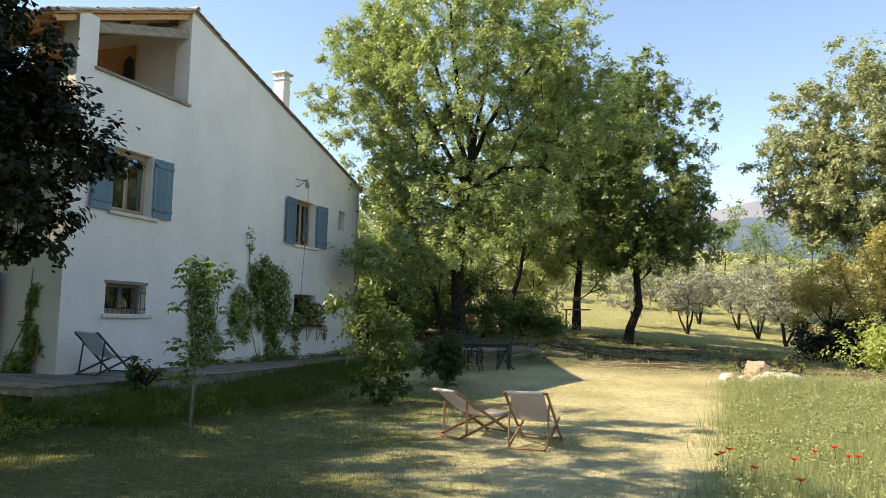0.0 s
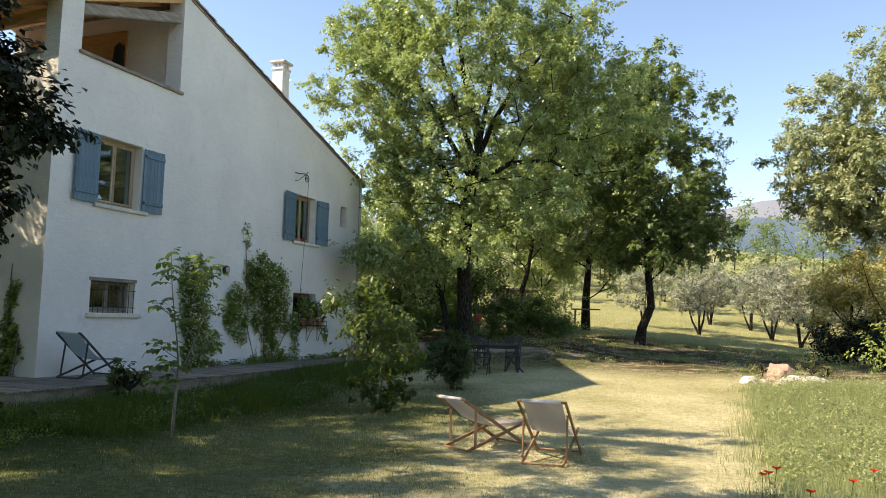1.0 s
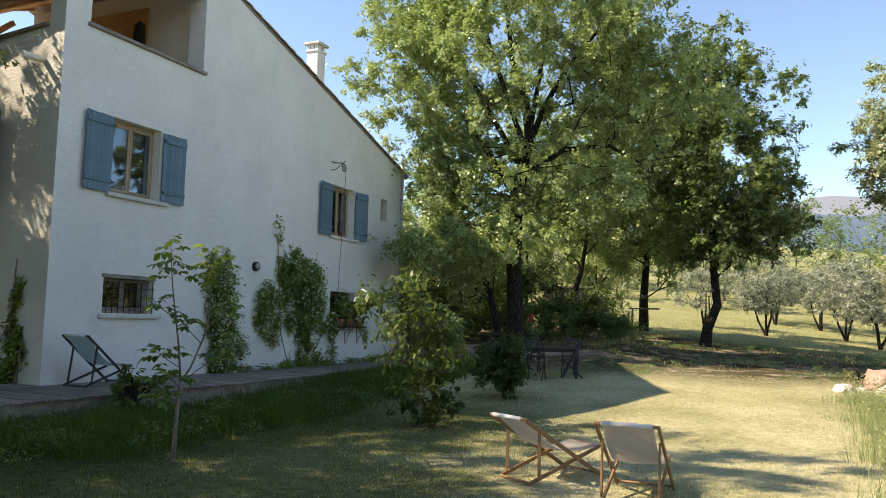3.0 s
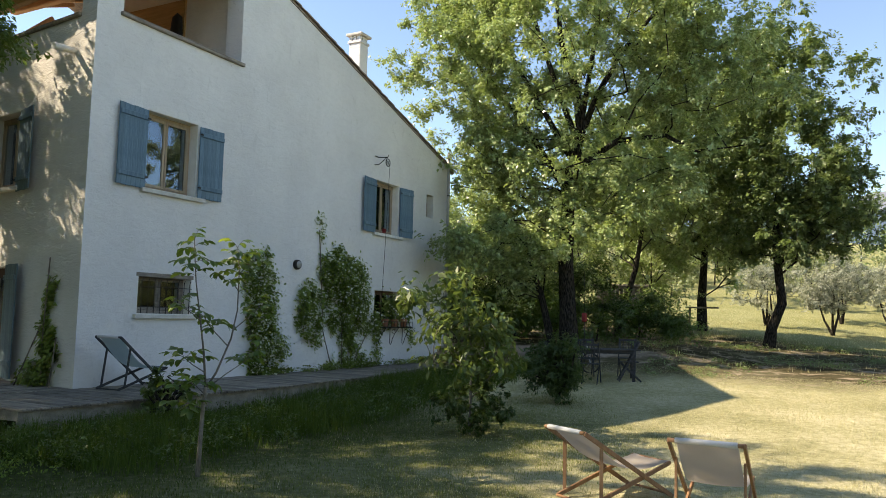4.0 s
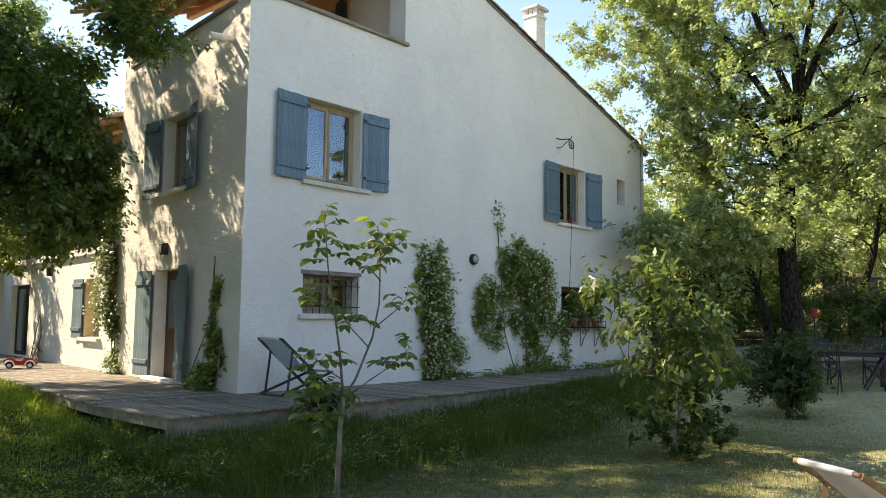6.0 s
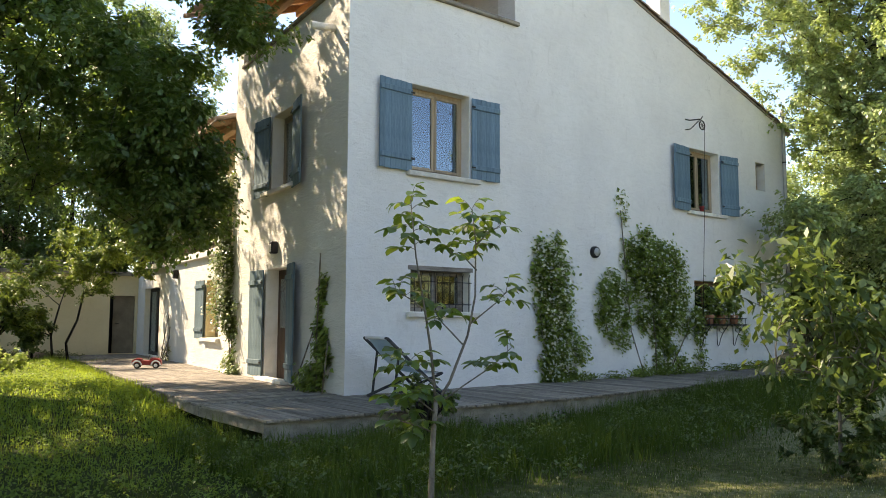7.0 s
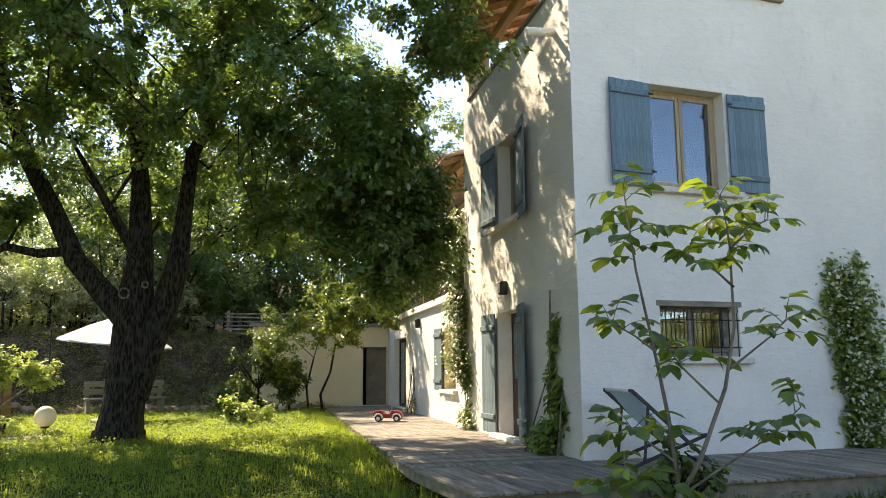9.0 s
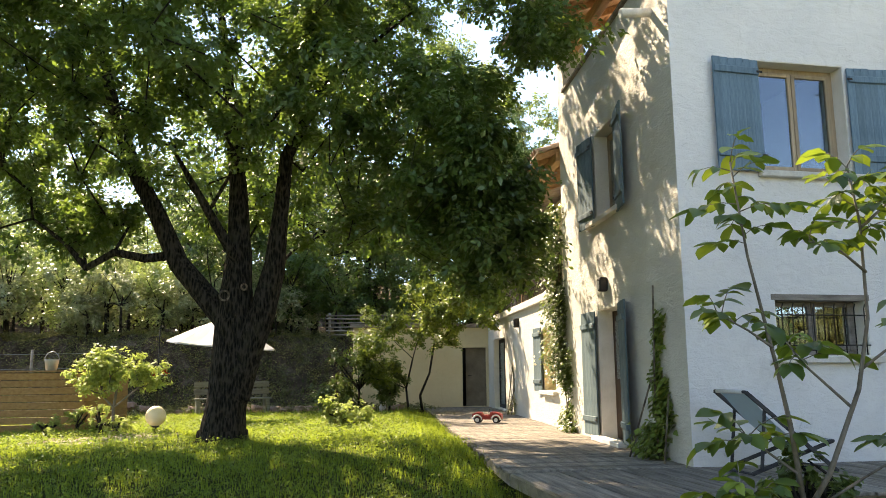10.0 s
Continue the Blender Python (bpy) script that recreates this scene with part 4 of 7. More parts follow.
for k in range(12):
    y = -0.4 + k * 0.33
    part("batten", bar((XE - 0.06, y, zs_(y) - 0.055), (XW + 0.4, y, zs_(y) - 0.055), 0.05, 0.024, 0.002), M["beam"], roof_s)
part("loggia_beam", bar((-0.16, 0.30, 7.62), (-0.16, 3.44, 8.60), 0.2, 0.24, 0.03), M["greybeam"], house, "weathered grey log across the loggia opening")
part("loggia_beam", bar((-0.5, 0.22, 7.55), (-5.5, 0.76, 7.55), 0.16, 0.2, 0.02), M["beam"], house)
part("loggia_beam", bar((-0.45, 1.9, 8.3), (-5.5, 1.9, 8.3), 0.16, 0.18, 0.02), M["beam"], house)
part("loggia_strut", bar((-5.1, 0.9, 6.7), (-5.1, 2.6, 8.3), 0.12, 0.12, 0.01), M["beam"], house)

# balcony roof
bo = [FACADE @ Vector(p) for p in ((-9.95, -0.42, 5.62), (-5.66, -0.42, 5.62), (-5.66, 2.3, 6.5), (-9.95, 2.3, 6.5))]
roof_b = roof_slab("roof", [tuple(p) for p in bo], 0.035, M["tile"], house, "small clay tiled roof over the balcony")
edge_a = (bo[1] - bo[0]).normalized()
barrel_tiles("roof_tiles", bo[0] + Vector((0, 0, 0.01)), edge_a, bo[3] - bo[0], 21, 8, roof_b)
for k in range(8):
    a = bo[0].lerp(bo[1], 0.03 + k * 0.134) - Vector((0, 0, 0.10))
    b = bo[3].lerp(bo[2], 0.03 + k * 0.134) - Vector((0, 0, 0.10))
    part("rafter", bar(a + Vector((0, 0, 0.0)), b, 0.07, 0.11, 0.006), M["beam"], roof_b)
for k in range(9):
    a, b = bo[0].lerp(bo[3], 0.05 + k * 0.11), bo[1].lerp(bo[2], 0.05 + k * 0.11)
    part("batten", bar(a - Vector((0, 0, 0.045)), b - Vector((0, 0, 0.045)), 0.05, 0.02, 0.002), M["frame"], roof_b)
part("plate_beam", bar(bo[0].lerp(bo[3], 0.16) - Vector((0, 0, 0.24)), bo[1].lerp(bo[2], 0.16) - Vector((0, 0, 0.24)), 0.16, 0.18, 0.01), M["beam"], roof_b)
part("plate_beam", bar(bo[0].lerp(bo[3], 0.72) - Vector((0, 0, 0.26)), bo[1].lerp(bo[2], 0.72) - Vector((0, 0, 0.26)), 0.14, 0.2, 0.01), M["beam"], roof_b)
for u in (-9.7,):
    local_part("post", bar((u, 0.05, 2.99), (u, 0.05, 5.45), 0.13, 0.13, 0.01), FACADE, M["beam"], roof_b)
main_b = [(-16.1, 1.6, 6.0), (-5.65, 1.0, 6.0), (-5.65, 7.5, 7.6), (-16.1, 7.5, 7.6)]
roof_m = roof_slab("roof", main_b, 0.05, M["tile"], house)
roof_slab("roof", [(-16.1, 7.503, 7.6), (-5.65, 7.503, 7.6), (-5.65, 13.2, 6.0), (-16.1, 13.2, 6.0)], 0.05, M["tile"], house)

# chimney
chim = part("chimney", box((-0.94, 8.56, 7.2), (-0.56, 8.94, 9.14), 0.015), M["gable"], house, "white plastered chimney with a vented cap")
for dx, dy in itertools.product((0.0, 0.13, 0.26), repeat=2):
    if (dx, dy) != (0.13, 0.13):
        part("cap_post", box((-0.935 + dx, 8.565 + dy, 9.14), (-0.84 + dx, 8.66 + dy, 9.27)), M["gable"], chim)
part("cap", box((-1.01, 8.49, 9.27), (-0.49, 9.01, 9.34), 0.012), M["sill"], chim)
part("collar", box((-0.97, 8.53, 9.06), (-0.53, 8.97, 9.13), 0.01), M["gable"], chim)

# downpipe, wall lamps, drain spout, pulley bracket and cord
pipe = part("downpipe", tube([(0.06, 12.72, 6.75), (0.06, 12.76, 6.2), (0.06, 12.76, 0.45)], 0.045, 10), M["zinc"], house, "grey zinc downpipe")
for z in (5.4, 3.4, 1.4):
    part("pipe_clip", tube([(0.06, 12.76, z), (0.06, 12.76, z + 0.03)], 0.053, 10), M["iron"], pipe)


def bulkhead_lamp(m, u, z, oval=True):
    lamp = local_part("wall_lamp", tube([(u, 0.0, z), (u, -0.05, z), (u, -0.08, z)], [0.115, 0.115, 0.10], 18), m, M["iron"], house, "round dark bulkhead wall lamp")
    bm = bmesh.new()
    bmesh.ops.create_uvsphere(bm, u_segments=14, v_segments=8, radius=0.082)
    bmesh.ops.transform(bm, matrix=m @ Matrix.Translation((u, -0.075, z)) @ Matrix.Diagonal((1, 0.5, 1, 1)), verts=bm.verts)
    smooth(part("lamp_glass", bm, M["zinc"], lamp))
    return lamp


bulkhead_lamp(GABLE, 5.48, 2.72)
for u, z in ((-2.95, 2.70), (-10.3, 2.56)):
    lamp = local_part("wall_lamp", box((u - 0.07, -0.13, z - 0.11), (u + 0.07, 0.003, z + 0.11), 0.02), FACADE, M["iron"], house, "small dark outdoor wall lamp")
    local_part("lamp_glass", box((u - 0.05, -0.14, z - 0.08), (u + 0.05, -0.131, z + 0.05), 0.003), FACADE, M["zinc"], lamp)
local_part("drain_spout", tube([(-0.56, 0.02, 6.02), (-0.52, -0.42, 5.98)], 0.06, 9), FACADE, M["sill"], house, "clay drain spout")
bracket = part("pulley_bracket", tube([(0.0, 8.60, 5.86), (0.10, 8.62, 5.82), (0.36, 8.66, 5.80), (0.40, 8.66, 5.86)], 0.014, 6), M["iron"], house, "black iron pulley bracket")
part("brace", tube([(0.0, 8.60, 5.62), (0.12, 8.62, 5.62), (0.34, 8.66, 5.80)], 0.011, 6), M["iron"], bracket)
wheel = bmesh.new()
add_tube(wheel, [(0.38, 8.66 + 0.10 * math.cos(a), 5.66 + 0.10 * math.sin(a)) for a in [k * math.pi / 9 for k in range(19)]], 0.013, 6, False)
for k in range(4):
    a = k * math.pi / 4
    add_tube(wheel, [(0.38, 8.66 - 0.1 * math.cos(a), 5.66 - 0.1 * math.sin(a)), (0.38, 8.66 + 0.1 * math.cos(a), 5.66 + 0.1 * math.sin(a))], 0.006, 5)
part("pulley_wheel", wheel, M["iron"], bracket)
part("cord", tube([(0.38, 8.76, 5.66), (0.30, 8.77, 3.5), (0.18, 8.80, 1.3)], 0.006, 5), M["iron"], bracket)

# ---- deck ----
deck = thing("wooden_deck", "weathered grey timber deck along two sides of the house", "deck")


def deck_out(y):
    return float(np.interp(y, [-2.2, 2.5, 6, 9.5, 12.8], [1.9, 2.15, 1.9, 1.3, 0.75]))


deck_rng = random.Random(8)
y = -2.2
while y < 12.7:
    w = 0.138
    x1 = deck_out(y + w / 2) + deck_rng.uniform(-0.02, 0.02)
    x0 = 0.01 if y > -0.02 else -0.02
    bm = bmesh.new()
    add_box(bm, (x0, y + 0.004, DECK_Z - 0.03), (x1, y + w - 0.004, DECK_Z + deck_rng.uniform(-0.003, 0.003)), None, 0.004)
    part("plank", bm, M["deck"], deck)
    y += w
u = -15.4
while u < -0.03:
    w = 0.138
    out = float(np.interp(u, [-15.4, -9.9, -4, 0], [-2.1, -2.15, -2.22, -2.2]))
    bm = bmesh.new()
    add_box(bm, (u + 0.004, out + deck_rng.uniform(-0.03, 0.03), DECK_Z - 0.03), (min(u + w - 0.004, -0.03), -0.008, DECK_Z + deck_rng.uniform(-0.003, 0.003)), None, 0.004)
    local_part("plank", bm, DECK_FRONT, M["deck"], deck)
    u += w
for a, b in zip([-2.2, 0.2, 2.5, 6, 9.5], [0.2, 2.5, 6, 9.5, 12.7]):
    part("fascia", bar((deck_out(a) - 0.085, a + (0.0 if a < -2 else 0.002), 0.11), (deck_out(b) - 0.085, b - 0.002, 0.11), 0.035, 0.315, 0.004), M["deckside"], deck, "grey-brown deck fascia board")
for a, b in ((-15.4, -10.0), (-9.99, -5.0), (-4.99, -0.02)):
    oa, ob_ = [float(np.interp(q, [-15.4, -9.9, -4, 0], [-2.1, -2.15, -2.22, -2.2])) + 0.05 for q in (a, b)]
    local_part("fascia", bar((a, oa, DECK_Z - 0.10), (b, ob_, DECK_Z - 0.10), 0.03, 0.13, 0.004), DECK_FRONT, M["deckside"], deck)
part("fascia", bar((-0.22, -2.135, DECK_Z - 0.10), (1.83, -2.14, DECK_Z - 0.10), 0.03, 0.13, 0.004), M["deckside"], deck)
for k in range(9):
    u = -14.8 + k * 1.8
    local_part("joist_post", box((u, -1.6, -0.2), (u + 0.1, -1.5, DECK_Z - 0.04)), DECK_FRONT, M["greywood"], deck)


# ---- trees ----
def at(x, y, dz=0.0):
    return (x, y, gz(x, y) + dz)


OX, OY = -5.15, -5.6
oz = gz(OX, OY)


def ok_(r, z, f=0.0, rad=0.1):
    """A place on the oak: r across, f in depth, z above its foot."""
    return (OX + 0.2 * r - f, OY + 0.98 * r, oz + z, rad)


oak_trunks = [
    [ok_(0, -0.15, 0, 0.47), ok_(0, 0.06, 0, 0.41), ok_(0.02, 0.3, 0, 0.35), ok_(0.06, 0.7, 0, 0.325), ok_(0.11, 1.3, 0, 0.335), ok_(0.13, 1.9, 0, 0.315), ok_(0.15, 2.4, 0, 0.275), ok_(0.18, 3.1, 0.05, 0.21), ok_(0.12, 4.3, 0.1, 0.15), ok_(-0.1, 6.0, 0.1, 0.11), ok_(-0.3, 7.6, 0.1, 0.06)],
    [ok_(0.02, 1.95, 0.05, 0.22), ok_(-0.33, 2.35, 0.05, 0.195), ok_(-0.85, 2.95, 0.1, 0.17), ok_(-1.25, 3.8, 0.1, 0.15), ok_(-1.75, 4.7, 0.15, 0.135), ok_(-2.15, 5.8, 0.2, 0.11), ok_(-2.5, 7.2, 0.2, 0.06)],
    [ok_(0.2, 0.8, -0.04, 0.26), ok_(0.36, 1.4, -0.06, 0.245), ok_(0.60, 2.1, -0.08, 0.225), ok_(0.78, 2.8, -0.1, 0.19), ok_(0.86, 3.7, -0.1, 0.135), ok_(0.95, 4.7, -0.3, 0.11), ok_(1.6, 5.9, -0.8, 0.075), ok_(2.6, 6.5, -1.4, 0.02)],
    [ok_(-0.9, 3.1, 0.1, 0.085), ok_(-1.4, 3.02, -0.1, 0.075), ok_(-1.9, 3.12, -0.15, 0.062), ok_(-2.35, 2.85, -0.2, 0.052), ok_(-2.7, 3.25, -0.2, 0.04), ok_(-3.3, 3.7, -0.2, 0.022)],
    [ok_(0.18, 2.9, -0.1, 0.09), ok_(-0.3, 3.7, -0.6, 0.075), ok_(-0.9, 4.7, -1.2, 0.02)],
]
# Some high and outlying lobes are unseen, added to dapple lawn and front.
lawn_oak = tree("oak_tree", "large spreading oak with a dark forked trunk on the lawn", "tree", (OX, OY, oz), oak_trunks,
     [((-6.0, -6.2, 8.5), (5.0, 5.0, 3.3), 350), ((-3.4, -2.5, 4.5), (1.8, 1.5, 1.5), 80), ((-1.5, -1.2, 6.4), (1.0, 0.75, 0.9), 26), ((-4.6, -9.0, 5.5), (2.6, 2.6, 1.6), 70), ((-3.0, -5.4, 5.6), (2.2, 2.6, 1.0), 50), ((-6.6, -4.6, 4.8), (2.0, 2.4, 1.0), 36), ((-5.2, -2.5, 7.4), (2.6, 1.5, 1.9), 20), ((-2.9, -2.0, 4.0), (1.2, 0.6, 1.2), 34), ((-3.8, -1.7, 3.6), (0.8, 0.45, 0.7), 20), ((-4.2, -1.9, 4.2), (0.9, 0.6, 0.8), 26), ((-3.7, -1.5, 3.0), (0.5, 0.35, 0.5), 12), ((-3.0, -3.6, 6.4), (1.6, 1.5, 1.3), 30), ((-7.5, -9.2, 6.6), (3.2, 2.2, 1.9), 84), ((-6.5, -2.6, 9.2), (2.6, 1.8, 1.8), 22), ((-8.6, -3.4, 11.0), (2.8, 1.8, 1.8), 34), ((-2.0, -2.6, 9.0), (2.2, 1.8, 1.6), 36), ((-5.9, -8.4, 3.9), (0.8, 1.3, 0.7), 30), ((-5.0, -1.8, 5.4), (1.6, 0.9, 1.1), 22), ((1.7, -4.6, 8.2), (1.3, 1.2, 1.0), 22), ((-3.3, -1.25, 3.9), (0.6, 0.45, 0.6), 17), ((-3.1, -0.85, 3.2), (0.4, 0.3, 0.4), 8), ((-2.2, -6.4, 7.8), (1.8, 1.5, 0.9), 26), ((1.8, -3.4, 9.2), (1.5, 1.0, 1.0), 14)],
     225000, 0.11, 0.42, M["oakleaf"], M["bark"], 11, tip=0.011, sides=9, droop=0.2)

for r, z, f, rad in ((-0.02, 2.36, -0.30, 0.075), (0.30, 2.5, -0.30, 0.045)):
    c = Vector(ok_(r, z, f)[:3]) - Vector((OX, OY, oz))
    bm = bmesh.new()
    add_tube(bm, [c + Vector((0.02 * math.sin(a * 3), rad * math.cos(a), rad * 1.1 * math.sin(a))) for a in [2 * math.pi * k / 14 for k in range(15)]], 0.017, 6, False)
    part("pruning_scar", bm, M["palebark"], lawn_oak, "pale healed ring where a limb was cut")

hz = gz(5.0, -10.4)
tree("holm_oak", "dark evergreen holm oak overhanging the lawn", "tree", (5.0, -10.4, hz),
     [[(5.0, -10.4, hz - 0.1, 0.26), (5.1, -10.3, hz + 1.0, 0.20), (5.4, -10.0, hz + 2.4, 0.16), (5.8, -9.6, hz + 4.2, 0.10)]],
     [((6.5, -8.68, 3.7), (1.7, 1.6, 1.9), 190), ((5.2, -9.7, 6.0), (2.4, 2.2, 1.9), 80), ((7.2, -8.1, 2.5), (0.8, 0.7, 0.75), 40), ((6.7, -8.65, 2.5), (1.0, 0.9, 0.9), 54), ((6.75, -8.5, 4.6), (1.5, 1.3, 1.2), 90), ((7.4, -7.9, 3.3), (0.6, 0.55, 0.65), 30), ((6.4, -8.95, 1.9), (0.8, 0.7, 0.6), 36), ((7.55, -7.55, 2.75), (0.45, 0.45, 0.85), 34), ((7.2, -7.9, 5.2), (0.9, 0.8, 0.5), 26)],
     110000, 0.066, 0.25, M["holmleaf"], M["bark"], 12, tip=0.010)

# Tree out of view, its crown lobes set to shade the near lawn.
nz = gz(-0.6, -11.6)
tree("oak_tree", "unseen oak added to shade the near lawn", "tree", (-0.6, -11.6, nz),
     [[(-0.6, -11.6, nz - 0.1, 0.3), (-0.6, -11.5, nz + 2.0, 0.22), (-0.5, -11.3, nz + 4.5, 0.15), (-0.4, -11.2, nz + 7, 0.08)]],
     [((-0.4, -11.4, 7.4), (3.4, 2.6, 2.8), 130), ((2.4, -11.6, 5.6), (2.2, 2.0, 1.6), 50), ((-1.4, -9.9, 8.6), (2.4, 1.6, 1.9), 60), ((1.6, -9.4, 7.6), (1.6, 1.3, 1.4), 9), ((-3.0, -8.4, 8.6), (2.7, 2.2, 1.9), 72), ((3.4, -10.2, 6.8), (1.4, 1.4, 1.2), 40), ((3.4, -7.8, 7.8), (1.7, 1.2, 1.0), 12), ((2.4, -6.5, 7.6), (1.9, 1.2, 1.0), 13), ((4.6, -8.8, 7.4), (1.3, 1.2, 0.9), 16), ((0.4, -7.2, 8.4), (1.6, 1.3, 1.1), 10)], 104000, 0.115, 0.48, M["oakleaf"], M["bark"], 18, tip=0.012)

bz = gz(3.3, 12.8)
tree("oak_tree", "tall broad-crowned oak in fresh spring leaf behind the garden table", "tree", (3.3, 12.8, bz),
     [[(3.9, 13.2, bz - 0.1, 0.32), (3.85, 13.2, bz + 1.0, 0.25), (3.7, 13.4, bz + 2.6, 0.22), (3.7, 13.6, bz + 4.6, 0.19), (4.0, 13.8, 7.4, 0.15), (3.9, 13.7, 8.6, 0.115), (3.5, 13.5, 10.0, 0.085), (3.3, 13.4, 11.6, 0.055), (3.2, 13.4, 13.0, 0.03)],
      [(3.9, 13.8, 7.0, 0.10), (3.4, 13.4, 8.6, 0.085), (2.9, 13.2, 10.2, 0.065), (2.4, 13.0, 12.0, 0.04)],
      [(3.8, 13.7, 6.4, 0.11), (2.9, 13.6, 8.0, 0.09), (2.0, 13.4, 9.6, 0.065), (1.2, 13.3, 11.2, 0.045), (0.7, 13.2, 12.6, 0.025)],
      [(3.7, 13.6, 5.4, 0.11), (2.4, 13.7, 7.4, 0.085), (1.1, 13.6, 9.2, 0.06), (-0.2, 13.4, 10.8, 0.035), (-1.0, 13.4, 11.8, 0.02)],
      [(4.0, 13.8, 7.2, 0.11), (4.6, 13.6, 8.4, 0.085), (5.4, 13.5, 9.6, 0.065), (6.6, 13.4, 10.8, 0.04), (7.3, 13.4, 11.6, 0.02)],
      [(4.0, 13.8, 7.5, 0.09), (4.4, 13.6, 9.4, 0.07), (4.7, 13.4, 11.2, 0.045), (5.4, 13.4, 12.4, 0.025)],
      [(3.9, 13.7, 6.2, 0.10), (5.2, 13.6, 6.9, 0.08), (6.6, 13.5, 6.9, 0.06), (7.4, 13.6, 6.4, 0.045), (8.2, 13.9, 6.5, 0.02)],
      [(3.3, 13.5, bz - 0.05, 0.13), (2.9, 13.6, bz + 1.5, 0.10), (2.3, 13.7, bz + 3.2, 0.07)]],
     [((3.7, 13.4, 10.9), (4.5, 3.8, 3.6), 480, 0.5), ((0.3, 13.0, 9.8), (1.9, 2.4, 2.8), 120), ((-0.5, 13.2, 11.6), (1.1, 1.5, 1.2), 34), ((1.5, 13.4, 7.0), (1.7, 2.0, 1.7), 84), ((0.9, 14.6, 6.2), (1.3, 1.4, 2.2), 60), ((6.6, 13.4, 9.7), (2.3, 2.6, 2.6), 120), ((8.0, 14.2, 8.7), (1.6, 1.7, 2.1), 60), ((3.2, 13.2, 6.2), (2.6, 2.0, 1.5), 84), ((5.9, 13.4, 5.6), (2.7, 2.0, 1.3), 64), ((1.5, 10.9, 3.6), (0.9, 0.8, 0.55), 22), ((1.0, 15.4, 4.2), (2.2, 1.8, 1.4), 80), ((3.4, 12.2, 4.2), (2.2, 1.2, 0.9), 30), ((2.0, 13.0, 3.0), (1.2, 1.0, 1.1), 22)],
     245000, 0.108, 0.38, M["springleaf"], M["bark"], 13, tip=0.014, limbs=0.7, flat=0.9)

cz = gz(8.5, 21.6)
tree("oak_tree", "slender dark oak with an S-bent trunk", "tree", (8.5, 21.6, cz),
     [[(8.5, 21.6, cz - 0.1, 0.27), (8.6, 21.7, cz + 0.7, 0.20), (8.95, 21.8, cz + 1.6, 0.175), (8.85, 21.9, cz + 2.6, 0.16), (8.75, 22.0, cz + 4.0, 0.14), (8.9, 22.2, cz + 6.5, 0.09)]],
     [((8.9, 22.3, 8.2), (3.2, 3.0, 4.1), 380), ((10.3, 22.0, 6.0), (1.7, 1.8, 1.7), 110), ((7.2, 22.0, 10.0), (2.6, 2.2, 2.4), 160), ((9.0, 21.8, 5.2), (2.6, 2.0, 1.3), 90), ((8.5, 22.0, 11.7), (1.6, 1.6, 1.5), 44)],
     100000, 0.14, 0.40, M["midoakleaf"], M["bark"], 14, tip=0.013, limbs=0.5, flat=0.9)

dz_ = gz(5.4, 26.5)
tree("oak_tree", "young oak with a low crown at the field edge", "tree", (5.4, 26.5, dz_),
     [[(5.4, 26.5, dz_ - 0.1, 0.26), (5.4, 26.5, dz_ + 1.4, 0.2), (5.5, 26.6, dz_ + 3.0, 0.15), (5.6, 26.6, dz_ + 4.8, 0.08)]],
     [((5.2, 26.6, 6.2), (3.2, 2.6, 2.3), 120), ((3.0, 26.0, 7.8), (3.0, 2.6, 2.8), 110), ((6.6, 25.6, 8.4), (2.0, 2.0, 1.6), 50)], 60000, 0.15, 0.6, M["springleaf"], M["bark"], 15, tip=0.013)
ez = gz(3.2, 20.8)
tree("oak_tree", "leaning slim oak beside the garden steps", "tree", (3.2, 20.8, ez),
     [[(3.2, 20.8, ez - 0.1, 0.15), (3.5, 20.9, ez + 1.2, 0.12), (3.9, 21.0, ez + 2.6, 0.1), (4.2, 21.0, ez + 4.4, 0.06)]],
     [((4.0, 21.0, 6.2), (2.6, 2.3, 2.0), 80), ((2.6, 21.2, 8.6), (2.6, 2.2, 2.0), 70), ((5.2, 20.8, 8.6), (1.8, 1.8, 1.5), 40)], 36000, 0.15, 0.55, M["springleaf"], M["bark"], 16)

rz_ = gz(19.3, 23.5)
tree("holm_oak", "dusty olive-green holm oak leaning over the meadow", "tree", (19.3, 23.5, rz_),
     [[(19.3, 23.5, rz_ - 0.1, 0.3), (19.2, 23.4, rz_ + 1.6, 0.24), (18.7, 23.2, rz_ + 3.6, 0.18), (18.0, 23.0, rz_ + 6.0, 0.11)]],
     [((18.3, 23.0, 9.0), (4.2, 3.2, 4.4), 210), ((15.6, 22.8, 8.2), (2.0, 2.0, 2.4), 60), ((16.4, 22.6, 6.0), (1.9, 1.8, 1.2), 36), ((19.5, 22.6, 4.4), (2.8, 2.4, 1.9), 50), ((21.5, 22.5, 8.0), (3.5, 3.0, 4.5), 60), ((17.4, 22.6, 7.4), (3.0, 2.4, 2.4), 150), ((19.5, 22.4, 10.5), (3.2, 2.6, 3.2), 120)],
     120000, 0.14, 0.46, M["greyholmleaf"], M["bark"], 17, tip=0.013)

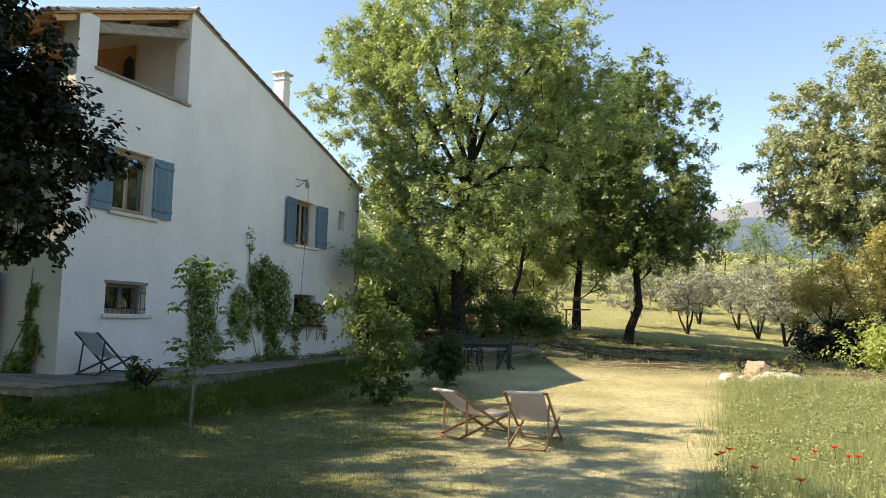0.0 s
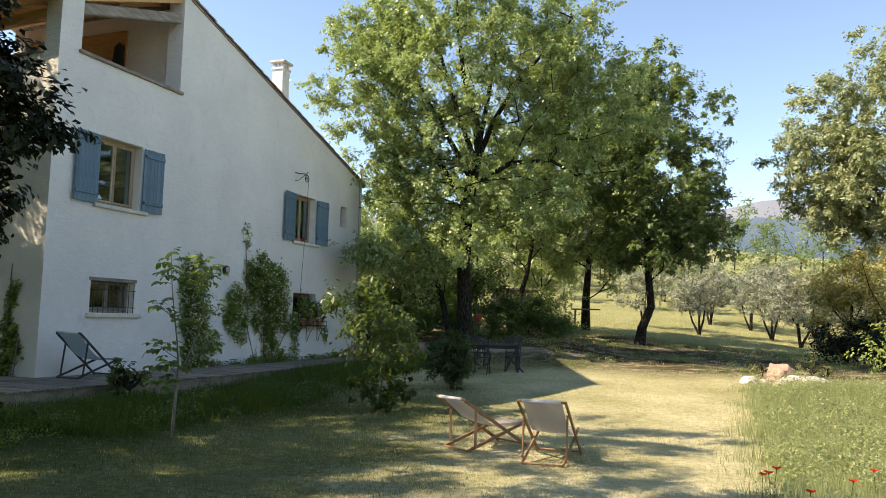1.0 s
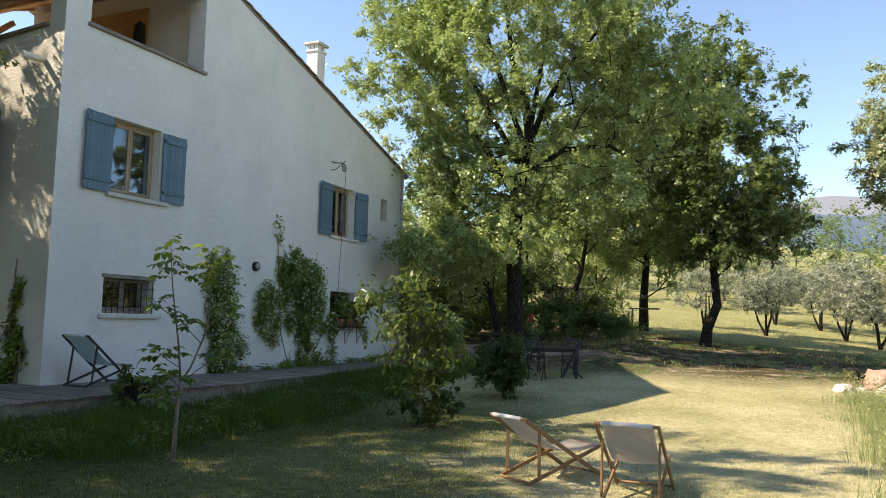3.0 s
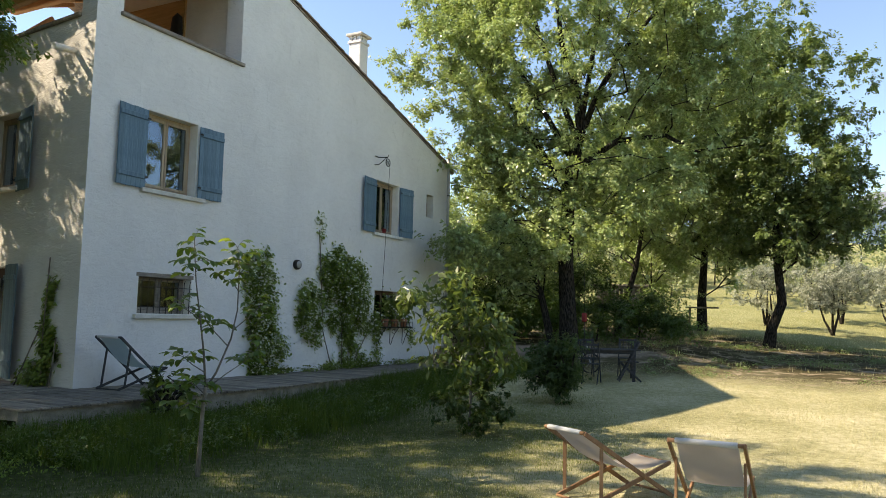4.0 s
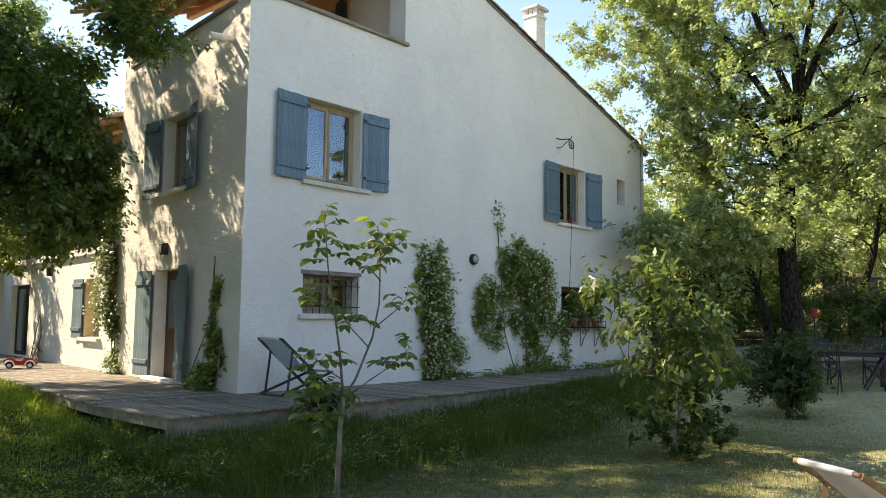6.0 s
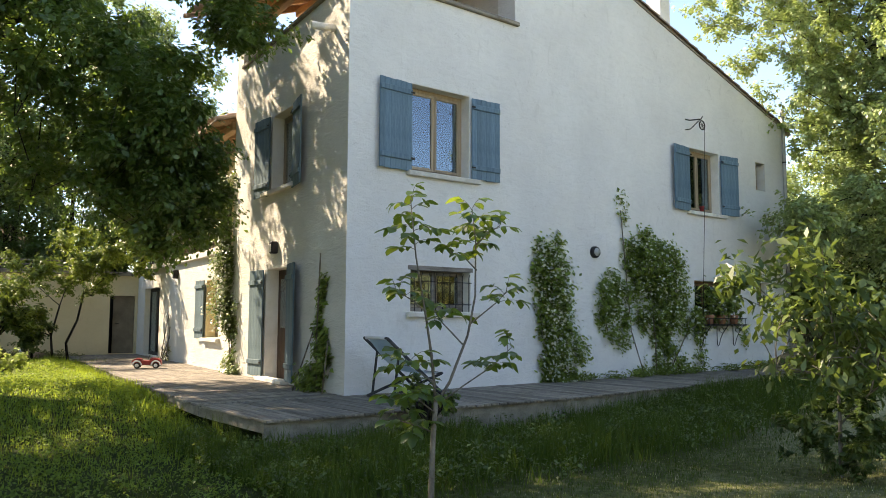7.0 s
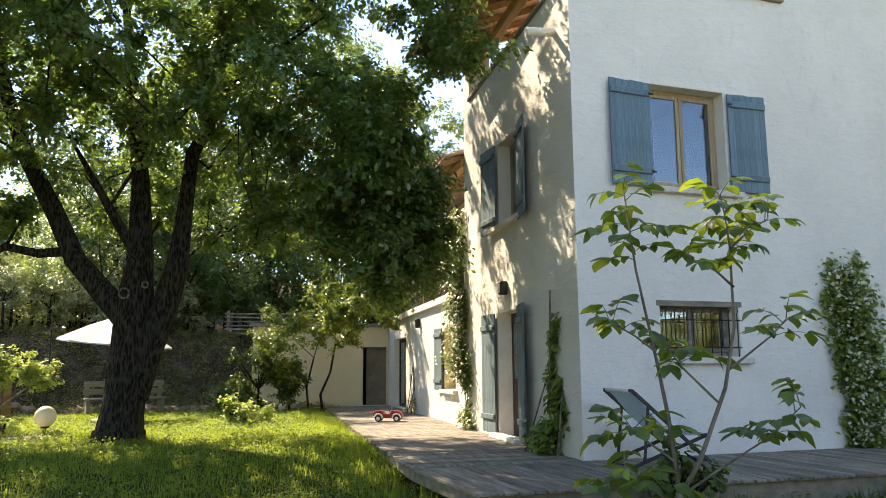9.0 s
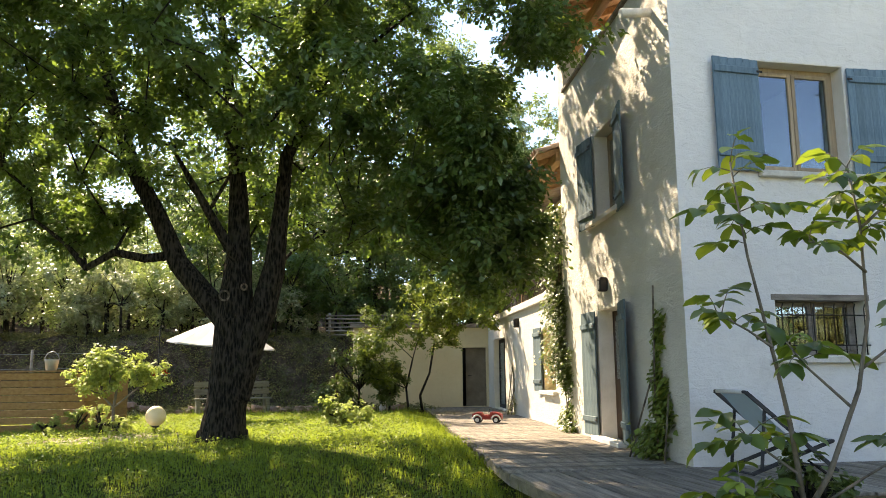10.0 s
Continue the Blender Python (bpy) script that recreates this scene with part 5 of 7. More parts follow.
olive_spots = [(10.3, 33.2, 3.5, 1), (15.2, 31.6, 3.5, 2), (14.0, 35.0, 3.6, 3), (13.0, 40.5, 3.3, 4), (16.5, 40.0, 3.3, 5), (10.6, 41.5, 3.2, 6), (18.3, 33.5, 2.9, 7), (7.2, 35.0, 3.0, 8), (18.8, 45, 3.3, 9), (14.6, 47, 3.3, 10)]
for x, y, h, sd in olive_spots:
    z = gz(x, y)
    r = random.Random(sd)
    a = r.uniform(0, 6.28)
    stems = [[(x, y, z - 0.05, 0.13), (x + 0.05, y, z + 0.25, 0.10)]]
    for k in range(3):
        b = a + k * 2.1
        stems.append([(x + 0.06 * math.cos(b), y + 0.06 * math.sin(b), z + 0.15, 0.075), (x + r.uniform(0.1, 0.4) * math.cos(b), y + r.uniform(0.1, 0.4) * math.sin(b), z + r.uniform(0.7, 1.1), 0.055), (x + r.uniform(0.3, 0.7) * math.cos(b), y + r.uniform(0.3, 0.7) * math.sin(b), z + r.uniform(1.4, 1.9), 0.035)])
    tree("olive_tree", "small grey-green olive tree with several thin stems", "olive tree", (x, y, z), stems,
         [((x, y, z + h * 0.66), (1.55 + 0.4 * r.random(), 1.75, 1.3), 44), ((x + 0.5 * math.cos(a), y + 0.5 * math.sin(a), z + h * (0.8 + 0.2 * r.random())), (1.3, 1.3, 0.9), 24), ((x - 0.8 * math.cos(a), y - 0.8 * math.sin(a), z + h * 0.5), (0.9, 0.9, 0.7), 14)],
         7000 if sd > 3 else 11000, 0.14, 0.42, M["oliveleaf"], M["bark"], 40 + sd, group="olive grove", aspect=0.3, tip=0.009)


def thicket(name, label, category, seed, spots, leaf_n, leaf_size, mat, stems=True, kind="", clump=0.6, aspect=0.55):
    """Shrubs or far woodland: many clumps of leaves on thin stems. spots: (x, y, radius, height, clumps)."""
    if kind == "" and len(spots) > 1:
        for k, s in enumerate(spots):
            thicket(name, label, category, seed * 10 + k, [s], leaf_n // len(spots), leaf_size, mat, stems, kind, clump, aspect)
        return None
    rng = np.random.default_rng(seed)
    x0, y0 = spots[0][0], spots[0][1]
    base = np.array((x0, y0, gz(x0, y0)))
    ob = thing(name, label, category, tuple(base), kind=kind)
    cl, lines = [], []
    for x, y, r, h, n in spots:
        z = gz(x, y)
        cl.append(ellipsoid_points(rng, (x, y, z + h * 0.55), (r, r, h * 0.45), n, 0.2))
        lines.append([(x - base[0], y - base[1], z - base[2] - 0.1, 0.02 + 0.012 * h), (x - base[0] + 0.1, y - base[1], z - base[2] + h * 0.35, 0.015 + 0.006 * h)])
    cl = np.concatenate(cl) - base
    if stems:
        bm = bmesh.new()
        for line in lines:
            add_tube(bm, [q[:3] for q in line], [q[3] for q in line], 6)
        for c in cl[rng.permutation(len(cl))[:max(6, len(cl) // 2)]]:
            d = [np.linalg.norm(np.array(q[1][:3]) - c) for q in lines]
            s = np.array(lines[int(np.argmin(d))][1][:3])
            add_tube(bm, [tuple(s), tuple((s + c) / 2 + rng.normal(size=3) * 0.08), tuple(c)], [0.03, 0.02, 0.008], 4, False)
        part("branchwork", bm, M["bark"], ob)
    pts, out = clump_points(rng, cl, leaf_n, clump, 0.75)
    leaves("foliage", rng, pts, leaf_size, mat, ob, outward=out, aspect=aspect)
    return ob


# woodland above the bank and beyond the wing
wr = np.random.default_rng(21)
wood = [(-20.5 - abs(wr.normal()) * 5, wr.uniform(-24, 8), wr.uniform(1.8, 3.0), wr.uniform(5, 12.5), 13) for k in range(64)]
wood = [(x - 7, y, r, h * 0.7, n) if -21 < y < -8.5 else (x, y, r, h, n) for x, y, r, h, n in wood]
# Leaf colour split by y: dark stands in for shade, bright for sun.
thicket("woodland", "woodland on the bank behind the garden, leaf colour darkened for shade", "woodland", 22, [q for q in wood if q[1] > -8.5], 80000, 0.18, M["darkoakleaf"], True, "stuff", 0.95)
thicket("woodland", "woodland behind the pool, leaf colour brightened for sun", "woodland", 29, [q for q in wood if q[1] <= -8.5], 70000, 0.18, M["springleaf"], True, "stuff", 0.95)
wood3 = [(wr.uniform(-44, -33), wr.uniform(-34, 2), wr.uniform(2.6, 3.6), wr.uniform(9, 13), 12) for k in range(34)]
thicket("woodland", "tall trees deeper in the wood", "woodland", 28, wood3, 32000, 0.34, M["darkoakleaf"], True, "stuff", 1.2)
wood2 = [(-19.0 - wr.uniform(0, 3.5), wr.uniform(-21, 4), wr.uniform(1.0, 1.9), wr.uniform(2.0, 4.8), 12) for k in range(60)]
# Undergrowth split likewise: shade and sun are put into the leaf colour.
thicket("woodland", "undergrowth along the top of the bank, in shade-dark leaf colour", "woodland", 23, [q for q in wood2 if q[1] > -7.5], 40000, 0.13, M["oakleaf"], True, "stuff", 0.6)
thicket("woodland", "undergrowth along the top of the bank, in sun-bright leaf colour", "woodland", 30, [q for q in wood2 if q[1] <= -7.5], 34000, 0.13, M["springleaf"], True, "stuff", 0.6)
# The pale leaf colour stands in for sun on these shrubs.
edge = [(-18.2 - wr.uniform(0, 1.4), wr.uniform(-17, -4.2), wr.uniform(0.7, 1.2), wr.uniform(1.2, 3.4), 10) for k in range(26)]
thicket("woodland", "pale grey-green shrubs spilling over the bank, toned as sunlit", "woodland", 27, edge, 40000, 0.10, M["greyholmleaf"], True, "stuff", 0.42)
# The second row is unseen, added for what the window panes mirror.
belt = [(wr.uniform(-30, 60), wr.uniform(58, 85), wr.uniform(2.5, 4.5), wr.uniform(5, 9), 8) for k in range(46)] + [(wr.uniform(24, 34), wr.uniform(-16, 18), wr.uniform(2.8, 3.8), wr.uniform(5.5, 8.5), 14) for k in range(28)]
thicket("woodland", "distant trees closing the field", "woodland", 24, belt, 100000, 0.27, M["midoakleaf"], True, "stuff", 1.3)
hedge = [(wr.uniform(-12, 26), wr.uniform(46, 58), wr.uniform(1.2, 2.4), wr.uniform(2.2, 4.6), 10) for k in range(46)]
thicket("woodland", "grey-green scrub along the top of the field", "woodland", 46, hedge, 60000, 0.22, M["greyholmleaf"], True, "stuff", 0.7)
# Added trees behind the camera, never in view.
belt2 = [(wr.uniform(-25, 40), wr.uniform(-38, -24), wr.uniform(2.5, 4), wr.uniform(6, 10), 8) for k in range(30)]
thicket("woodland", "unseen trees added behind the camera", "woodland", 25, belt2, 22000, 0.4, M["oakleaf"], True, "stuff", 1.3)
back = [(-9 + wr.uniform(-8, 6), 16 + wr.uniform(0, 8), 2.4, wr.uniform(6, 9.5), 9) for k in range(12)]
thicket("woodland", "trees behind the house", "woodland", 26, back, 22000, 0.2, M["springleaf"], True, "stuff", 0.9)

tz = gz(-21.5, 2.6)
tree("oak_tree", "tall sunlit oak standing above the wing roof", "tree", (-21.5, 2.6, tz),
     [[(-21.5, 2.6, tz - 0.1, 0.3), (-21.4, 2.7, tz + 3.0, 0.22), (-21.2, 2.9, tz + 7.0, 0.15), (-21.0, 3.2, tz + 11.0, 0.07)]],
     [((-21.2, 3.2, 11.2), (2.6, 2.6, 2.6), 70), ((-21.0, 1.6, 12.6), (2.0, 1.8, 1.8), 40), ((-20.6, 4.8, 9.6), (1.8, 1.6, 1.6), 36)], 30000, 0.15, 0.5, M["springleaf"], M["bark"], 19, tip=0.013)

# shrubs by the garden edge
thicket("shrub", "brownish scrub under the holm oak", "shrub", 31, [(15.9, 20.0, 1.2, 3.6, 16), (17.0, 18.8, 1.3, 4.4, 18), (18.4, 18.2, 1.5, 5.2, 18), (20.4, 19, 1.8, 5, 14)], 30000, 0.11, M["ochreleaf"])
thicket("shrub", "dark low evergreen shrub at the meadow end", "shrub", 32, [(15.6, 18.4, 1.2, 1.5, 14), (17.2, 17.4, 1.2, 1.6, 12)], 9000, 0.10, M["holmleaf"])
thicket("shrub", "leafy pale green bush beside the meadow", "shrub", 33, [(16.6, 13.6, 0.75, 1.3, 16)], 3000, 0.13, M["limeleaf"])
thicket("shrub", "low undergrowth behind the garden table", "shrub", 34, [(1.0, 16.0, 1.2, 1.6, 10), (3.6, 16.8, 1.5, 1.5, 12), (5.6, 18.2, 1.2, 1.1, 10), (-0.6, 16.4, 1.3, 2.2, 12), (2.4, 16.0, 1.1, 1.5, 10)], 16000, 0.11, M["oakleaf"])
thicket("shrub", "dark tangled undergrowth below the large oak", "shrub", 42, [(0.5, 16.5, 1.6, 3.2, 16), (2.2, 17.8, 1.5, 2.8, 16), (4.6, 18.4, 1.1, 1.6, 12), (-1.5, 17.0, 1.6, 3.6, 16), (1.4, 20.5, 1.8, 3.4, 16), (-1.4, 15.6, 0.8, 2.0, 12)], 30000, 0.115, M["darkoakleaf"])
thicket("small_tree", "thin young trees filling the gap under the large oak", "tree", 39, [(-1.0, 18.0, 1.8, 5.4, 26), (1.4, 19.0, 1.6, 5.0, 24), (-3.0, 20.0, 2.0, 6.4, 26), (3.6, 24.5, 1.6, 5.0, 22), (0.6, 24.0, 2.0, 6.4, 26), (-2.0, 15.6, 1.2, 4.4, 20)], 54000, 0.12, M["springleaf"])
thicket("oleander_bush", "dense dark green clipped bush on the lawn", "shrub", 35, [(6.15, 5.75, 0.55, 1.1, 100)], 10000, 0.09, M["darkoakleaf"], clump=0.2, aspect=0.3)
thicket("shrub", "small lime-green shrub on the sunny lawn", "shrub", 36, [(-8.0, -3.45, 0.45, 0.5, 16)], 2200, 0.085, M["limeleaf"], clump=0.22)
tree("small_tree", "young lime-green tree with a flat spreading crown", "tree", at(-7.2, -7.7),
     [[(-7.2, -7.7, gz(-7.2, -7.7) - 0.05, 0.035), (-7.18, -7.7, gz(-7.2, -7.7) + 0.5, 0.028), (-7.2, -7.65, gz(-7.2, -7.7) + 1.0, 0.02)]],
     [((-7.2, -7.85, 1.62), (0.5, 0.45, 0.22), 22), ((-7.2, -7.8, 1.25), (0.45, 0.45, 0.25), 14), ((-7.2, -7.35, 1.4), (0.4, 0.5, 0.22), 16), ((-7.2, -8.25, 1.3), (0.35, 0.3, 0.25), 9), ((-7.1, -7.0, 1.2), (0.3, 0.3, 0.14), 7)], 5200, 0.08, 0.2, M["limeleaf"], M["twig"], 37, tip=0.006, limit=0.6)
thicket("shrub", "low yellow-green herbs at the pool's foot", "shrub", 41, [(-7.4, -7.95, 0.2, 0.55, 8), (-7.5, -8.35, 0.16, 0.45, 6), (-7.2, -7.6, 0.14, 0.3, 5), (-7.5, -8.9, 0.2, 0.35, 6)], 1300, 0.12, M["limeleaf"], True, "", 0.16, 0.2)

thicket("shrub", "dense green shrub against the yellow wall", "shrub", 43, [(-12.6, -2.7, 0.6, 1.9, 22), (-12.5, -3.4, 0.5, 1.1, 14), (-12.5, -1.9, 0.5, 1.5, 16)], 7500, 0.085, M["cherryleaf"], clump=0.24)

# wisteria over the wing wall
wz = gz(-13.0, -0.9)
tree("wisteria", "twisted wisteria in green leaf against the yellow wall", "climber", (-13.0, -0.9, wz),
     [[(-13.0, -0.9, wz, 0.04), (-12.9, -1.0, wz + 0.6, 0.034), (-13.1, -0.7, wz + 1.2, 0.03), (-12.9, -0.6, wz + 2.0, 0.026)], [(-12.9, -1.3, wz, 0.034), (-12.8, -1.4, wz + 0.8, 0.028), (-12.9, -1.2, wz + 1.6, 0.022)]],
     [((-12.9, -0.9, 2.7), (1.0, 1.6, 0.8), 44), ((-12.3, 0.3, 3.3), (1.0, 1.1, 0.7), 28), ((-12.6, -2.3, 1.8), (0.9, 0.8, 0.9), 20)], 20000, 0.09, 0.3, M["ivyleaf"], M["bark"], 38, tip=0.006, limit=0.6)


# ---- young trees on the lawn ----
def leaf_blade(length, width, curl, seed):
    """A pointed leaf with a midrib fold, seven cross sections."""
    r = random.Random(seed)
    bm = bmesh.new()
    rows = []
    for k in range(6):
        t = k / 5
        w = width * 0.5 * max(0.05, math.sin(math.pi * (0.04 + 0.93 * t))) ** 0.75 if k < 5 else 0.003
        zc = -curl * length * t * t
        x = length * t
        side = r.uniform(-0.01, 0.01)
        rows.append([bm.verts.new((x, -w + side, zc + 0.3 * w)), bm.verts.new((x, side, zc)), bm.verts.new((x, w + side, zc + 0.3 * w))])
    for a, b in zip(rows, rows[1:]):
        bm.faces.new((a[0], a[1], b[1], b[0])).smooth = True
        bm.faces.new((a[1], a[2], b[2], b[1])).smooth = True
    me = bpy.data.meshes.new("leaf")
    bm.to_mesh(me)
    bm.free()
    return me


def walnut_material(name):
    m, nt, p = start_material(name, 0.38, 0, 0.4)
    info = nt.nodes.new("ShaderNodeObjectInfo")
    col = ramp(nt, info.outputs["Random"], [(0.0, (0.03, 0.066, 0.018)), (0.6, (0.06, 0.115, 0.03)), (1.0, (0.12, 0.19, 0.045))] if name == "walnut_leaf_lit" else [(0.0, (0.11, 0.18, 0.03)), (1.0, (0.29, 0.36, 0.06))])
    nt.links.new(col, p.inputs["Base Color"])
    tr = nt.nodes.new("ShaderNodeBsdfTranslucent")
    nt.links.new(mix_rgb(nt, 0.7, col, (0.50, 0.66, 0.06)), tr.inputs["Color"])
    mx = nt.nodes.new("ShaderNodeMixShader")
    mx.inputs[0].default_value = 0.27
    nt.links.new(p.outputs[0], mx.inputs[1])
    nt.links.new(tr.outputs[0], mx.inputs[2])
    nt.links.new(mx.outputs[0], nt.nodes["Material Output"].inputs["Surface"])
    return m


M["walnutlit"] = walnut_material("walnut_leaf_lit")
M["walnutyoung"] = walnut_material("walnut_young_leaf")
LEAVES = [leaf_blade(0.115, 0.072, 0.22, 1), leaf_blade(0.105, 0.068, 0.4, 2), leaf_blade(0.125, 0.076, 0.1, 3), leaf_blade(0.092, 0.06, 0.3, 4)]
YOUNG = [leaf_blade(0.13, 0.072, 0.15, 5), leaf_blade(0.12, 0.066, 0.3, 6), leaf_blade(0.14, 0.076, 0.05, 7), leaf_blade(0.11, 0.06, 0.2, 8)]
for me in LEAVES:
    me.materials.append(M["walnutlit"])
for me in YOUNG:
    me.materials.append(M["walnutyoung"])

sap_at = (5.22, -2.45)
sapling = thing("walnut_sapling", "young walnut sapling with two thin stems and large leaves", "sapling", at(*sap_at))
SR, SF = Vector((0.39, 0.92, 0)), Vector((-0.92, 0.39, 0))
sb = sapling.matrix_basis.translation.z


def sp(r, z, f=0.0):
    return SR * r + SF * f + Vector((0, 0, z - sb))


part("trunk", tube([sp(-0.02, -0.15), sp(-0.01, 0.25), sp(0.0, 0.55), sp(0.02, 0.80)], [0.027, 0.022, 0.020, 0.019], 8), M["twig"], sapling)
stems = [
    [sp(0.02, 0.78), sp(-0.01, 1.15, 0.02), sp(-0.05, 1.42, 0.03), sp(-0.14, 1.89, 0.0), sp(-0.19, 2.32, -0.02)],
    [sp(0.02, 0.78), sp(0.12, 0.95, -0.02), sp(0.26, 1.30, -0.03), sp(0.33, 1.60, 0.0), sp(0.34, 2.02, 0.02), sp(0.31, 2.28, 0.02)],
    [sp(0.28, 1.38), sp(0.40, 1.46, 0.05), sp(0.54, 1.56, 0.08), sp(0.62, 1.64, 0.1)],
    [sp(0.05, 0.80), sp(0.28, 0.92, 0.1), sp(0.50, 1.05, 0.12), sp(0.66, 1.20, 0.1)],
    [sp(-0.06, 1.48), sp(-0.15, 1.56, 0.05), sp(-0.27, 1.64, 0.1)],
    [sp(0.0, 0.95), sp(-0.10, 1.03, 0.1), sp(-0.18, 1.10, 0.12)],
    [sp(0.34, 2.0), sp(0.46, 2.10, 0.05), sp(0.56, 2.16, 0.08)],
    [sp(0.34, 1.80), sp(0.22, 1.88, -0.1), sp(0.08, 1.92, -0.16)],
    [sp(0.24, 1.22), sp(0.08, 1.40, 0.06), sp(0.02, 1.50, 0.1)],
    [sp(0.02, 0.72), sp(-0.12, 0.82, -0.1), sp(-0.26, 0.88, -0.16)],
    [sp(0.0, 0.58), sp(-0.1, 0.62, 0.08), sp(-0.24, 0.66, 0.12)],
]
for k, line in enumerate(stems):
    part("stem", tube(line, [0.013 - 0.009 * i / (len(line) - 1) if k < 2 else 0.007 - 0.004 * i / (len(line) - 1) for i in range(len(line))], 6), M["twig"], sapling)
lr = random.Random(5)


def compound_leaf(root, ang, rise, length, pairs, young):
    """A leaf stalk with paired leaflets and one at its end, drooping outwards."""
    out = Vector((math.cos(ang), math.sin(ang), 0))
    side = Vector((-out.y, out.x, 0))
    spine = [root + out * length * t * math.cos(rise) + Vector((0, 0, length * (t * math.sin(rise) - 0.38 * t * t))) for t in (0, 0.35, 0.7, 1)]
    part("leaf_stalk", tube(spine, [0.0028, 0.0024, 0.002, 0.0015], 4), M["twig"], sapling)
    for j in range(2 * pairs + 1):
        end = j == 2 * pairs
        t = 1.0 if end else 0.38 + 0.5 * (j // 2) / max(1, pairs - 1)
        f = t * 3
        i = min(int(f), 2)
        q = spine[i].lerp(spine[i + 1], f - i)
        turn = 0 if end else (1 if j % 2 else -1) * lr.uniform(0.75, 1.15)
        ob = new("leaf", (YOUNG if young else LEAVES)[lr.randrange(4)])
        ob.parent = sapling
        sc = lr.uniform(0.72, 1.1) * (1.1 if end else 0.95) * (0.5 + 0.5 * length / 0.22)
        ob.matrix_basis = Matrix.Translation(q) @ Matrix.Rotation(ang + turn, 4, "Z") @ Matrix.Rotation(-rise * 0.3 + lr.uniform(0.1, 0.75), 4, "Y") @ Matrix.Rotation(lr.uniform(-0.5, 0.5), 4, "X") @ Matrix.Scale(sc, 4)


for k, line in enumerate(stems):
    pts = [Vector(p) for p in line]
    n = (13, 14, 6, 8, 7, 7, 5, 4, 6, 9, 7)[k]
    for j in range(n):
        t = (1 - 0.24 * (j / n) ** 1.2) if k < 2 else 1 - 0.45 * j / n
        f = t * (len(pts) - 1)
        i = min(int(f), len(pts) - 2)
        young = j < (2 if k < 2 else 1) and (pts[-1].z + sb) > 1.5 or lr.random() < 0.05
        compound_leaf(pts[i].lerp(pts[i + 1], f - i), j * 2.4 + k + lr.uniform(-0.4, 0.4), radians(lr.uniform(45, 80) if j < 2 else lr.uniform(5, 45)), lr.uniform(0.15, 0.26) * (0.8 if young else 1), 2 if young else lr.choice((2, 2, 3)), young)

# cherry sapling with hanging leaves and a bushy foot
chz = gz(6.3, 1.65)
cherry = thing("cherry_sapling", "young cherry tree with drooping serrated leaves", "sapling", (6.3, 1.65, chz))
cr = np.random.default_rng(61)
cpts = np.concatenate([ellipsoid_points(cr, (0.05, 0.05, 1.25), (0.70, 0.70, 0.55), 60, 0.1), ellipsoid_points(cr, (-0.3, -0.3, 1.8), (0.7, 0.6, 0.4), 22, 0.1)])
skeleton_mesh("trunk", [[(0, 0, -0.1, 0.022), (0.01, 0, 0.5, 0.018), (0.0, 0.02, 1.0, 0.014), (-0.03, 0, 1.6, 0.009)]], cpts, M["twig"], cherry, cr, 0.004, limit=0.3)
cc, co = clump_points(cr, cpts, 1700, 0.2, 0.9, 5, 0.6)
leaves("foliage", cr, cc, 0.145, M["cherryleaf"], cherry, outward=co, droop=1.2, aspect=0.42)
low = ellipsoid_points(cr, (0.08, 0.12, 0.40), (0.55, 0.55, 0.40), 60, 0.1)
lc, lo_ = clump_points(cr, low, 3000, 0.13, 0.9)
leaves("foliage", cr, lc, 0.085, M["darkoakleaf"], cherry, outward=lo_, aspect=0.4)


